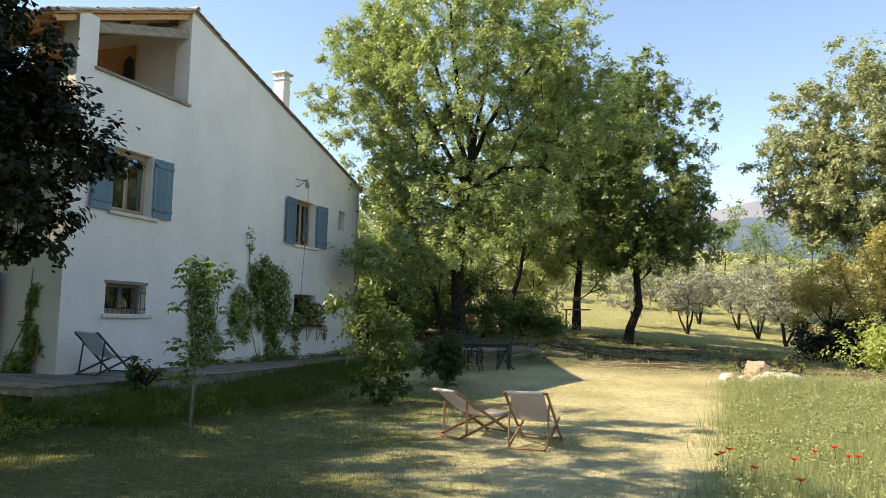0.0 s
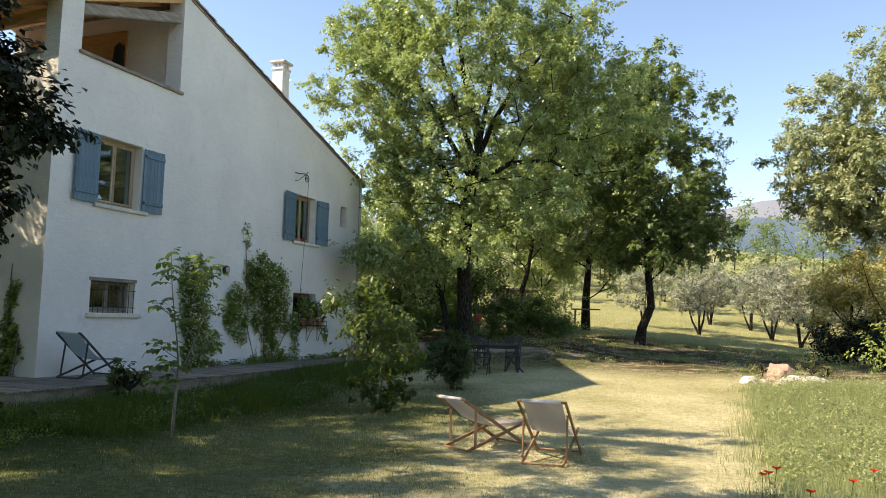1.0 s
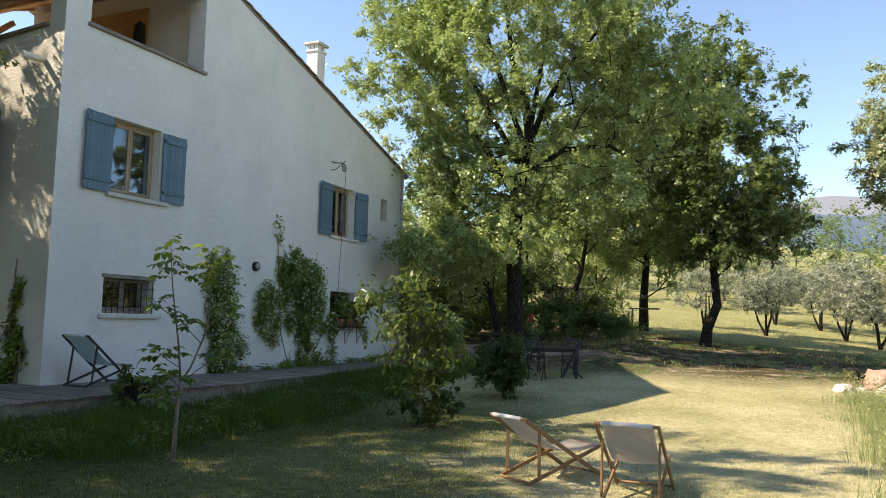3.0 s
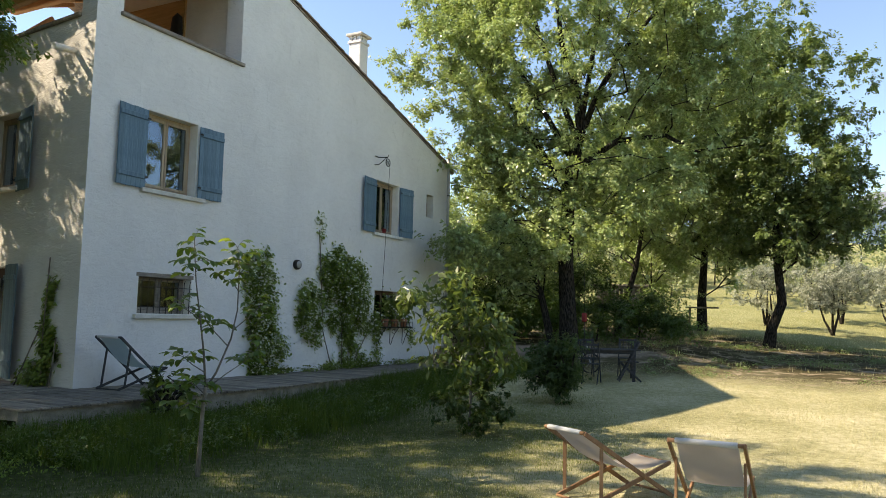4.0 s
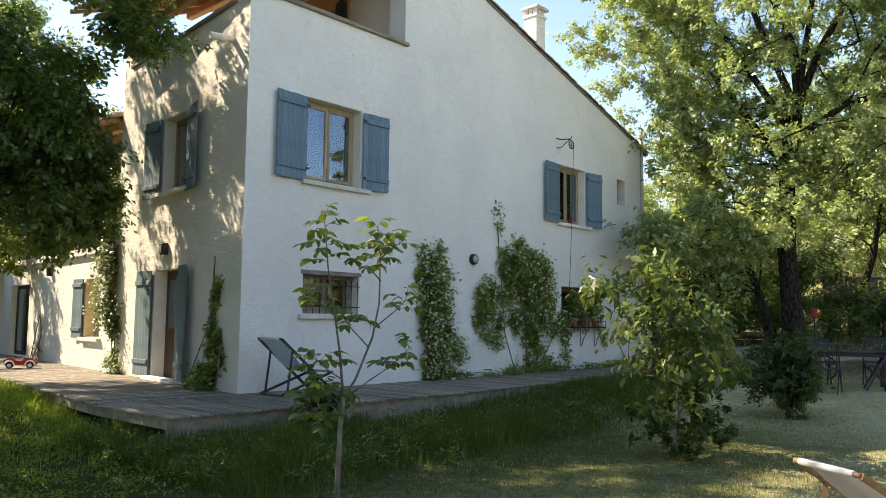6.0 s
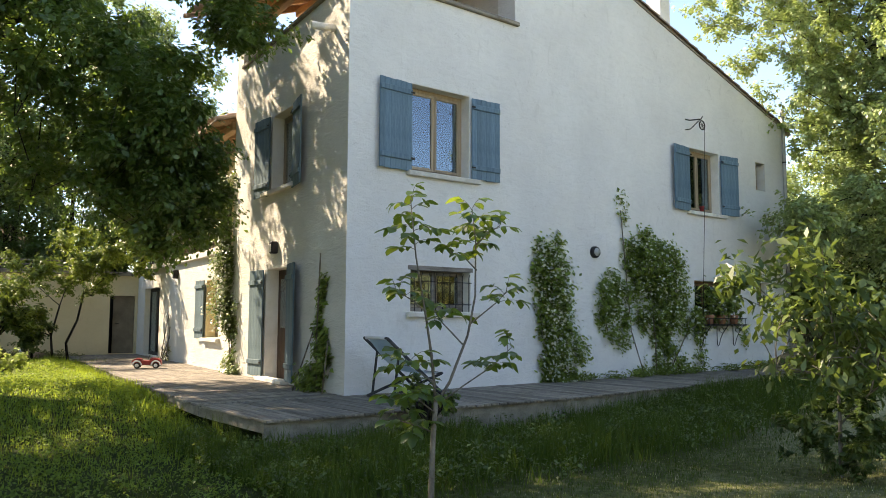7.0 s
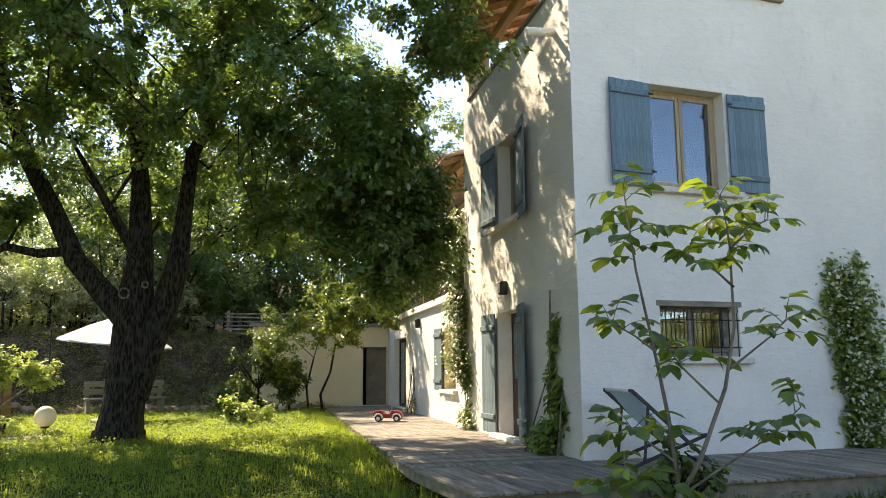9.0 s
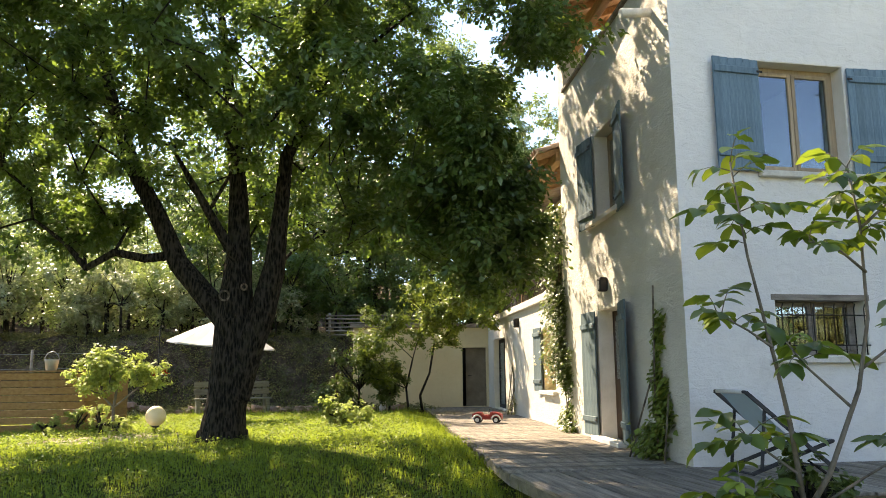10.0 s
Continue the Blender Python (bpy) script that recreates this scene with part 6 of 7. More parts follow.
# ---- climbers on the walls ----
def climber(name, label, m, lobes, n, size, mat, seed, stems, bloom=0):
    """lobes: (u, z, ru, rz, thickness, weight) on a wall frame."""
    rng = np.random.default_rng(seed)
    ob = thing(name, label, "climber", tuple(m @ Vector((lobes[0][0], -0.05, DECK_Z))))
    inv = Matrix.Translation(-ob.matrix_basis.translation)
    wts = np.array([q[5] for q in lobes], dtype=float)
    pick = rng.choice(len(lobes), n, p=wts / wts.sum())
    L = np.array([q[:5] for q in lobes])[pick]
    ang = rng.uniform(0, 2 * math.pi, n)
    rad = np.sqrt(rng.uniform(0, 1, n)) * (1 + 0.16 * np.sin(ang * 5 + pick) + 0.10 * np.sin(ang * 11 + 2 * pick))
    tufts = max(12, n // 34)
    pick_t = rng.integers(0, tufts, n)
    first = np.unique(pick_t, return_index=True)
    lead = np.zeros(tufts, dtype=int)
    lead[first[0]] = first[1]
    g = lead[pick_t]
    u = L[g, 0] + L[g, 2] * rad[g] * np.cos(ang[g]) + rng.normal(size=n) * 0.085
    z = np.maximum(L[g, 1] + L[g, 3] * rad[g] * np.sin(ang[g]) + rng.normal(size=n) * 0.10, DECK_Z + 0.02)
    w = np.minimum(-0.02 - L[g, 4] * rng.uniform(0, 1, n) * np.clip(1.2 - rad[g] ** 2, 0.15, 1) * (0.5 + 0.8 * rng.uniform(0, 1, tufts)[pick_t]), -0.01)
    mm = np.array(inv @ m)
    P = np.stack([u, w, z, np.ones(n)], axis=1) @ mm.T
    out = np.tile(np.array(tuple((m.to_3x3() @ Vector((0, -1, 0))).normalized())), (n, 1))
    leaves("foliage", rng, P[:, :3], size, mat, ob, lift=0.3, droop=0.5, outward=out * 0.7, aspect=0.6)
    bm = bmesh.new()
    for line in stems:
        add_tube(bm, [(inv @ m) @ Vector(q) for q in line], 0.012, 5)
    part("branchwork", bm, M["palebark"], ob)
    if bloom:
        k = rng.integers(0, n, bloom)
        pb = np.stack([u[k], w[k] - 0.07 - 0.12 * L[g[k], 4], z[k], np.ones(bloom)], axis=1) @ mm.T
        leaves("blossom", rng, pb[:, :3], 0.058, M["blossom"], ob, aspect=0.9)
    return ob


climber("jasmine", "dense flowering jasmine climbing the white wall", GABLE, [(4.35, 1.6, 0.42, 1.25, 0.32, 6), (4.55, 0.75, 0.55, 0.6, 0.35, 3), (4.1, 2.35, 0.34, 0.45, 0.2, 1.5)], 6000, 0.085, M["ivyleaf"], 71,
        [[(4.3, -0.06, 0.3), (4.35, -0.06, 1.2), (4.2, -0.06, 2.4)], [(4.6, -0.06, 0.3), (4.5, -0.08, 1.4)]], 1100)
climber("rose_climber", "bushy climbing rose trained round the wall", GABLE, [(7.3, 2.45, 0.85, 0.62, 0.45, 5), (6.95, 2.75, 0.55, 0.4, 0.3, 1.5), (7.45, 1.65, 0.72, 0.5, 0.35, 2.6), (7.6, 0.95, 0.42, 0.45, 0.22, 0.7), (7.9, 2.0, 0.5, 0.5, 0.3, 1.2), (5.8, 1.85, 0.42, 0.42, 0.22, 1.5), (6.15, 1.3, 0.4, 0.4, 0.15, 0.7), (6.3, 2.0, 0.3, 0.3, 0.15, 0.4), (8.6, 1.4, 0.5, 0.36, 0.22, 0.9), (6.35, 3.4, 0.06, 0.45, 0.05, 0.1), (9.5, 1.75, 0.6, 0.4, 0.35, 1.2), (7.6, 0.45, 0.8, 0.15, 0.15, 0.4), (8.9, 0.9, 0.25, 0.5, 0.12, 0.3), (10.5, 1.05, 0.3, 0.4, 0.1, 0.25)], 12500, 0.08, M["ivyleaf"], 72,
        [[(7.3, -0.06, 0.3), (7.25, -0.08, 1.0), (7.1, -0.08, 2.2)], [(6.9, -0.06, 0.3), (6.5, -0.06, 1.2), (6.25, -0.04, 3.6)], [(7.8, -0.05, 0.4), (8.5, -0.06, 1.3), (9.4, -0.06, 1.7)], [(5.8, -0.04, 1.2), (5.6, -0.04, 2.0)]], 900)
climber("star_jasmine", "white-flowering climber hanging from the balcony corner", FACADE, [(-5.75, 2.3, 0.3, 0.7, 0.35, 3), (-5.95, 3.3, 0.30, 0.6, 0.4, 2), (-5.55, 1.55, 0.36, 0.4, 0.4, 2.6), (-5.4, 1.1, 0.22, 0.3, 0.2, 0.7), (-5.3, 0.42, 0.4, 0.16, 0.25, 0.6), (-6.1, 4.1, 0.55, 0.45, 0.4, 1.5), (-6.8, 3.9, 0.6, 0.4, 0.35, 1.2)], 6000, 0.078, M["cherryleaf"], 73,
        [[(-5.4, -0.08, 0.3), (-5.45, -0.06, 0.8), (-5.75, -0.06, 1.6), (-5.75, -0.06, 3.6)], [(-5.55, -0.1, 0.3), (-5.3, -0.06, 0.9), (-5.6, -0.05, 1.5)]], 280)
climber("vine", "young vine tied to a stake beside the door", FACADE, [(-0.88, 1.35, 0.08, 0.42, 0.12, 1.8), (-0.72, 0.85, 0.16, 0.3, 0.2, 1.6), (-0.98, 0.45, 0.34, 0.14, 0.4, 1.8), (-1.5, 0.38, 0.25, 0.08, 0.3, 0.5), (-0.8, 1.85, 0.05, 0.25, 0.05, 0.3)], 1000, 0.105, M["ivyleaf"], 74,
        [[(-0.8, -0.1, 0.3), (-0.82, -0.1, 1.2), (-0.82, -0.06, 2.45)], [(-0.35, -0.2, 0.3), (-0.5, -0.05, 1.1)], [(-1.15, -0.35, 0.3), (-0.9, -0.1, 1.3)]])
climber("bare_shrub", "bare pruned shrub leaning on the cream wall", FACADE, [(-11.1, 0.5, 0.3, 0.2, 0.2, 1)], 120, 0.07, M["dullleaf"], 75,
        [[(-11.3, -0.15, 0.3), (-11.2, -0.08, 1.0), (-11.0, -0.05, 1.5)], [(-11.0, -0.2, 0.3), (-10.8, -0.05, 0.9), (-11.0, -0.05, 1.6)], [(-10.7, -0.15, 0.3), (-10.75, -0.05, 1.2)]])


# ---- grass ----
def blades(name, label, seed, n, area, height, width, mat, keep=None, lean=0.45, category="grass"):
    rng = np.random.default_rng(seed)
    x = rng.uniform(area[0], area[1], n)
    y = rng.uniform(area[2], area[3], n)
    if keep is not None:
        k = keep(x, y, rng)
        x, y = x[k], y[k]
    n = len(x)
    z = ground_z(x, y)
    h = height * rng.uniform(0.45, 1.25, n) * (0.8 + 0.22 * np.sin(x * 1.7 + 0.6 * y) * np.sin(y * 1.3) + 0.25 * np.sin(x * 7.1 + 2 * np.sin(y * 3)) * np.sin(y * 6.3 + x))
    a = rng.uniform(0, 2 * math.pi, n)
    l = lean * h * rng.uniform(0.1, 1, n)
    b = rng.uniform(0, 2 * math.pi, n)
    w = width * rng.uniform(0.6, 1.4, n)
    V = np.empty((n, 3, 3))
    V[:, 0] = np.stack([x - w * np.cos(a), y - w * np.sin(a), z - 0.01], 1)
    V[:, 1] = np.stack([x + w * np.cos(a), y + w * np.sin(a), z - 0.01], 1)
    V[:, 2] = np.stack([x + l * np.cos(b), y + l * np.sin(b), z + h], 1)
    ob = raw_mesh(name, V.reshape(-1, 3), np.arange(3 * n).reshape(n, 3), mat)
    return tagged(ob, label, category, kind="stuff")


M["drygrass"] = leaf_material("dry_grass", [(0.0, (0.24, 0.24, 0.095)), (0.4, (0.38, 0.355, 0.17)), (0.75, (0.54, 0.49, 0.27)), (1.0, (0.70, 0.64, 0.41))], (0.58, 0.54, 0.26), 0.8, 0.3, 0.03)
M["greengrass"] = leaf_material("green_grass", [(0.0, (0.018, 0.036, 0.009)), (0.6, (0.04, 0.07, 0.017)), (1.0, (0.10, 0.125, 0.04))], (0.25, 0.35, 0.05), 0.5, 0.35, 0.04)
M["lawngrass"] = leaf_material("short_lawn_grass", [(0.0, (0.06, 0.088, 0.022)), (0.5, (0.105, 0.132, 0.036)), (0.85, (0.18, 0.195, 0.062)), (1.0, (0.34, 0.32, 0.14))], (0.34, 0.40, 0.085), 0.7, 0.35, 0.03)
M["longgrass"] = leaf_material("long_green_grass", [(0.0, (0.018, 0.036, 0.009)), (0.6, (0.038, 0.072, 0.016)), (1.0, (0.10, 0.135, 0.04))], (0.26, 0.38, 0.05), 0.5, 0.38, 0.05)
M["freshgrass"] = leaf_material("fresh_grass", [(0.0, (0.05, 0.10, 0.014)), (0.5, (0.12, 0.20, 0.028)), (1.0, (0.26, 0.34, 0.055))], (0.58, 0.71, 0.08), 0.5, 0.45, 0.06)
M["meadowgrass"] = leaf_material("meadow_grass", [(0.0, (0.15, 0.19, 0.07)), (0.6, (0.27, 0.315, 0.135)), (1.0, (0.43, 0.44, 0.25))], (0.5, 0.55, 0.24), 0.65, 0.38, 0.04)


def off_deck(x, y, rng):
    out = np.interp(y, [-2.2, 2.5, 6, 9.5, 12.8], [1.9, 2.15, 1.9, 1.3, 0.75])
    on_gable = (x < out + 0.02) & (x > -0.3) & (y > -2.25)
    on_front = (x <= 1.95) & (y + 0.108 * x > -2.2) & (y < 14)
    return ~(on_gable | on_front)


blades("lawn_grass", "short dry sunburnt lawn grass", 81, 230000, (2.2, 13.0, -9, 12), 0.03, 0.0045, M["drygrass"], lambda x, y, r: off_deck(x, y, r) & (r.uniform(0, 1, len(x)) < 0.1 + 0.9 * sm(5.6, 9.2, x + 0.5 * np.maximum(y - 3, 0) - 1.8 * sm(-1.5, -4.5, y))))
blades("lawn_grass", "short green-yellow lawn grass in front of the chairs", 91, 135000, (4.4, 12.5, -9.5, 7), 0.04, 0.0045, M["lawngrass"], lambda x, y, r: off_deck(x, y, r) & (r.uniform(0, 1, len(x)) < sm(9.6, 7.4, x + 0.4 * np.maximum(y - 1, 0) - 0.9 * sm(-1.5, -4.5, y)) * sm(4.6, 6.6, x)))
# Darker blades here carry the lawn's shade in their colour.
blades("lawn_grass", "lawn grass towards the house, deep green standing in for shade", 100, 110000, (2.2, 8.0, -9.5, 7), 0.05, 0.0045, M["greengrass"], lambda x, y, r: off_deck(x, y, r) & (r.uniform(0, 1, len(x)) < sm(6.6, 4.6, x + 0.4 * np.maximum(y - 1, 0))))
blades("lawn_grass", "fresh bright green lawn grass under the oak", 82, 120000, (-13.5, 5.0, -12, -0.6), 0.10, 0.0055, M["freshgrass"], lambda x, y, r: off_deck(x, y, r) & (r.uniform(0, 1, len(x)) < sm(3.2, -0.5, x)) & (((x + 6.4) * 0.8) ** 2 + ((y + 7.75) * 0.75) ** 2 > 0.8 + 0.5 * r.uniform(0, 1, len(x))))
blades("edge_grass", "tufts of tall grass along the deck front", 97, 26000, (-13.2, 1.6, -3.3, -0.4), 0.21, 0.006, M["freshgrass"], lambda x, y, r: off_deck(x, y, r) & (y + 0.108 * x > -2.8 + 0.2 * r.normal(size=len(x))))
blades("long_grass", "long dark green grass along the deck", 83, 95000, (0.8, 5.4, -3.0, 11.5), 0.34, 0.0065, M["longgrass"], lambda x, y, r: off_deck(x, y, r) & (r.uniform(0, 1, len(x)) < sm(4.9 - 0.06 * y, 3.2 - 0.05 * y, x)))
blades("meadow_grass", "tall pale green uncut meadow grass", 84, 250000, (11.2, 19.0, -8, 10.0), 0.28, 0.0045, M["meadowgrass"], lambda x, y, r: (y > -7.2 + 0.5 * r.normal(size=len(x)) + 0.4 * np.sin(x * 1.9)) & (x < 18.3 + 0.4 * r.normal(size=len(x))) & (y < 9.0 + 0.3 * r.normal(size=len(x))) & (x > 12.7 + 0.12 * np.sin(y * 2.1) + 0.16 * np.sin(y * 5.3) + 0.24 * r.normal(size=len(x))))
blades("field_grass", "sunlit rough grass of the rising field", 85, 90000, (-4, 24, 13, 55), 0.11, 0.009, M["drygrass"], lambda x, y, r: r.uniform(0, 1, len(x)) < 0.12 + 0.5 * sm(20, 26, y))
blades("bank_grass", "sparse weeds on the earth bank", 86, 16000, (-22, -11, -14, 0), 0.22, 0.008, M["greengrass"], lambda x, y, r: np.sin(x * 1.9) * np.sin(y * 1.3) > 0.1)


def herb_carpet(name, label, seed, n, area, height, size, mat, keep):
    """Broad-leaved weeds scattered through the grass."""
    rng = np.random.default_rng(seed)
    k = n // 14
    cx, cy = rng.uniform(area[0], area[1], k), rng.uniform(area[2], area[3], k)
    ok = keep(cx, cy, rng)
    cx, cy = cx[ok], cy[ok]
    pick = rng.integers(0, len(cx), n)
    x = cx[pick] + rng.normal(size=n) * 0.09
    y = cy[pick] + rng.normal(size=n) * 0.09
    z = np.where((x > 0) & (x < 0.6) & (y > 0), DECK_Z, ground_z(x, y)) + height * rng.uniform(0.15, 1.0, n) * rng.uniform(0.5, 1.2, len(cx))[pick]
    ob = leaves(name, rng, np.stack([x, y, z], 1), size, mat, lift=0.5)
    return tagged(ob, label, "weeds", kind="stuff")


herb_carpet("weeds", "leafy green weeds among the long grass by the deck", 87, 26000, (1.0, 5.2, -3.0, 11), 0.24, 0.055, M["cherryleaf"], lambda x, y, r: off_deck(x, y, r) & (r.uniform(0, 1, len(x)) < sm(5.0 - 0.06 * y, 3.0 - 0.05 * y, x)))
herb_carpet("weeds", "pale flowering weeds through the meadow", 88, 42000, (12.6, 18.3, -7, 10), 0.34, 0.05, M["meadowgrass"], lambda x, y, r: np.sin(x * 2.3) * np.sin(y * 1.7) > -0.3)
herb_carpet("weeds", "clover patches in the lawn under the oak", 89, 75000, (-12, 4, -10, -1.0), 0.13, 0.042, M["cloverleaf"], off_deck)
herb_carpet("weeds", "dead leaves and weeds on the earth bank", 90, 34000, (-20, -14.2, -14, 0), 0.22, 0.07, M["dullleaf"], lambda x, y, r: r.uniform(0, 1, len(x)) < 0.7)
herb_carpet("weeds", "low plants under the trees beyond the lawn", 96, 15000, (-1, 16, 10.8, 25), 0.18, 0.055, M["midoakleaf"], lambda x, y, r: (np.sin(x * 1.3 + 1) * np.sin(y * 0.9) > 0.0) & ~((y > 12.2) & (y < 14.4) & (x < 6.6)))
herb_carpet("weeds", "pale dry leaf litter scattered down the bank", 98, 15000, (-18.8, -14.0, -14, 0), 0.05, 0.06, M["ochreleaf"], lambda x, y, r: r.uniform(0, 1, len(x)) < 0.6)
herb_carpet("weeds", "small plants at the foot of the white wall", 99, 2600, (0.08, 0.45, 4.0, 11.6), 0.16, 0.06, M["ivyleaf"], lambda x, y, r: r.uniform(0, 1, len(x)) < sm(0.5, 0.05, x) * 0.5)
thicket("shrub", "small twiggy shrub beside the deck edge", "shrub", 44, [(2.42, -0.45, 0.36, 0.8, 26)], 1300, 0.075, M["cherryleaf"], clump=0.13)


# ---- garden furniture ----
def sling_mesh(p_top, p_seat, width, sag, steps=14, thick=0.004):
    """Canvas hung between two bars; p_top and p_seat are (x, z)."""
    bm = bmesh.new()
    rows = []
    for k in range(steps + 1):
        t = k / steps
        x = p_top[0] + (p_seat[0] - p_top[0]) * t
        z = p_top[1] + (p_seat[1] - p_top[1]) * t
        s = sag * math.sin(math.pi * t ** 1.25)
        x -= 0.45 * s
        z -= s
        rows.append([[bm.verts.new((x, yy, z + d - 0.012 * (1 - (2 * yy / width) ** 2))) for yy in (-width / 2, -width / 6, width / 6, width / 2)] for d in (0, -thick)])
    for a, b in zip(rows, rows[1:]):
        for i in range(3):
            bm.faces.new((a[0][i], a[0][i + 1], b[0][i + 1], b[0][i])).smooth = True
            bm.faces.new((a[1][i], b[1][i], b[1][i + 1], a[1][i + 1])).smooth = True
    return bm


def deck_chair(at_, rz, wood, cloth, label, wide=0.56, low=0.0, group=""):
    ch = thing("deck_chair", label, "deck chair", at_, rz, group)
    w = wide / 2
    top, foot = (-0.55 + 0.06 * low, 0.74 + 0.14 * low), (0.52, 0.02)
    back, seat = (-0.46, 0.02), (0.52, 0.33)
    for s in (-1, 1):
        part("back_rail", bar((foot[0], s * w, foot[1]), (top[0], s * w, top[1]), 0.024, 0.042, 0.004), wood, ch)
        part("seat_rail", bar((back[0], s * (w - 0.04), back[1]), (seat[0], s * (w - 0.04), seat[1]), 0.022, 0.04, 0.004), wood, ch)
        part("strut", bar((-0.33 + 0.06 * low, s * (w - 0.02), 0.58 + 0.11 * low), (-0.36, s * (w - 0.02), 0.05), 0.02, 0.034, 0.003), wood, ch)
    for name, p, ww, r in (("top_bar", top, w, 0.017), ("front_bar", seat, w - 0.03, 0.016), ("rear_bar", back, w - 0.03, 0.013), ("foot_bar", (foot[0] - 0.04, foot[1] + 0.03), w, 0.013)):
        part(name, tube([(p[0], -ww, p[1]), (p[0], ww, p[1])], r, 8), wood, ch)
    part("canvas", sling_mesh((top[0], top[1] + 0.02), (seat[0], seat[1] + 0.02), wide - 0.10, 0.17), cloth, ch)
    hem = bmesh.new()
    add_tube(hem, [(top[0], -w + 0.05, top[1]), (top[0], w - 0.05, top[1])], 0.024, 8)
    part("canvas_hem", hem, M["whitecloth"], ch, "pale folded canvas hem")
    return ch


deck_chair(at(9.10, -1.0), 58, M["beech"], M["canvas"], "wooden deck chair with ecru canvas sling on the lawn, turned aside", low=-0.5, group="lawn deck chairs")
deck_chair(at(10.15, -1.63), 91, M["beech"], M["canvas"], "wooden deck chair with ecru canvas sling seen from behind", group="lawn deck chairs")
deck_chair((0.58, 0.58, DECK_Z), 91, M["greywood"], M["bluecanvas"], "dark-framed deck chair with faded blue-grey canvas against the wall", 0.58, 0.8)


def slat_table(at_, rz):
    tb = thing("garden_table", "weathered grey slatted garden table", "table", at_, rz)
    for k in range(8):
        y = -0.44 + k * 0.112
        part("slat", box((-0.85, y, 0.71), (0.85, y + 0.10, 0.735), 0.004), M["greywood"], tb)
    for sx in (-0.72, 0.66):
        for sy in (-0.38, 0.32):
            part("leg", box((sx, sy, 0), (sx + 0.07, sy + 0.07, 0.63), 0.006), M["greywood"], tb)
    for y in (-0.38, 0.36):
        part("apron", box((-0.72, y, 0.63), (0.73, y + 0.028, 0.708), 0.004), M["greywood"], tb)
    return tb


slat_table(at(5.95, 9.5), 18)


def slat_chair(at_, rz):
    ch = thing("folding_chair", "dark grey folding garden chair with slatted back", "chair", at_, rz, "chairs at the garden table")
    for s in (-0.2, 0.2):
        part("back_leg", bar((0.24, s, 0.01), (-0.24, s, 0.92), 0.025, 0.04, 0.004), M["greywood"], ch)
        part("front_leg", bar((-0.26, s * 0.85, 0.01), (0.2, s * 0.85, 0.44), 0.022, 0.038, 0.004), M["greywood"], ch)
    for k in range(6):
        part("seat_slat", box((-0.2 + k * 0.07, -0.21, 0.44), (-0.145 + k * 0.07, 0.21, 0.458), 0.003), M["greywood"], ch)
    for k in range(6):
        y = -0.165 + k * 0.066
        part("back_slat", bar((-0.075, y, 0.58), (-0.215, y, 0.87), 0.03, 0.014, 0.003, (0, 1, 0)), M["greywood"], ch)
    for z, x in ((0.57, -0.07), (0.88, -0.225)):
        part("back_rail", bar((x, -0.2, z), (x, 0.2, z), 0.018, 0.05, 0.003), M["greywood"], ch)
    return ch


sc = slat_chair(at(5.9, 8.75), 100)
for x, y, r in ((6.6, 9.4, 200), (5.3, 10.25, -70), (6.3, 10.4, -80), (4.9, 9.1, 10)):
    copy_thing(sc, pose(*at(x, y), 0, 0, r))


def bicycle(at_, rz):
    bk = thing("bicycle", "small white bicycle leaning behind the table", "bicycle", at_, rz)
    for x in (-0.36, 0.36):
        wheel_bm = bmesh.new()
        add_tube(wheel_bm, [(x + 0.25 * math.cos(a), 0, 0.26 + 0.25 * math.sin(a)) for a in [k * math.pi / 10 for k in range(21)]], 0.018, 6, False)
        wh = part("wheel", wheel_bm, M["rubber"], bk)
        for k in range(4):
            a = k * math.pi / 4
            part("spoke", tube([(x - 0.24 * math.cos(a), 0, 0.26 - 0.24 * math.sin(a)), (x + 0.24 * math.cos(a), 0, 0.26 + 0.24 * math.sin(a))], 0.003, 4), M["zinc"], wh)
    for a, b in (((-0.36, 0, 0.26), (-0.05, 0, 0.28)), ((-0.05, 0, 0.28), (-0.14, 0, 0.66)), ((-0.12, 0, 0.58), (0.27, 0, 0.62)), ((-0.05, 0, 0.28), (0.26, 0, 0.58)), ((0.36, 0, 0.26), (0.25, 0, 0.74)), ((-0.36, 0, 0.26), (-0.12, 0, 0.58))):
        part("frame_tube", tube([a, b], 0.015, 6), M["whitepaint"], bk)
    part("handlebar", tube([(0.16, -0.24, 0.80), (0.25, -0.1, 0.76), (0.25, 0.1, 0.76), (0.16, 0.24, 0.80)], 0.011, 6), M["rubber"], bk)
    part("saddle", box((-0.26, -0.06, 0.66), (-0.04, 0.06, 0.71), 0.02), M["rubber"], bk)
    return bk


bicycle(at(4.9, 10.8), 35)
wb = thing("cushion", "red cushion hung on the line behind the table", "cushion", at(4.75, 11.9, 0.9))
part("cover", box((-0.07, -0.03, 0.22), (0.07, 0.03, 0.46), 0.025), M["redpaint"], wb)
part("cord", tube([(0, 0, 0.45), (0, 0, 1.6)], 0.006, 5), M["iron"], wb)
part("cord", tube([(0, 0, 0.23), (0, 0, -0.9)], 0.012, 5), M["iron"], wb)


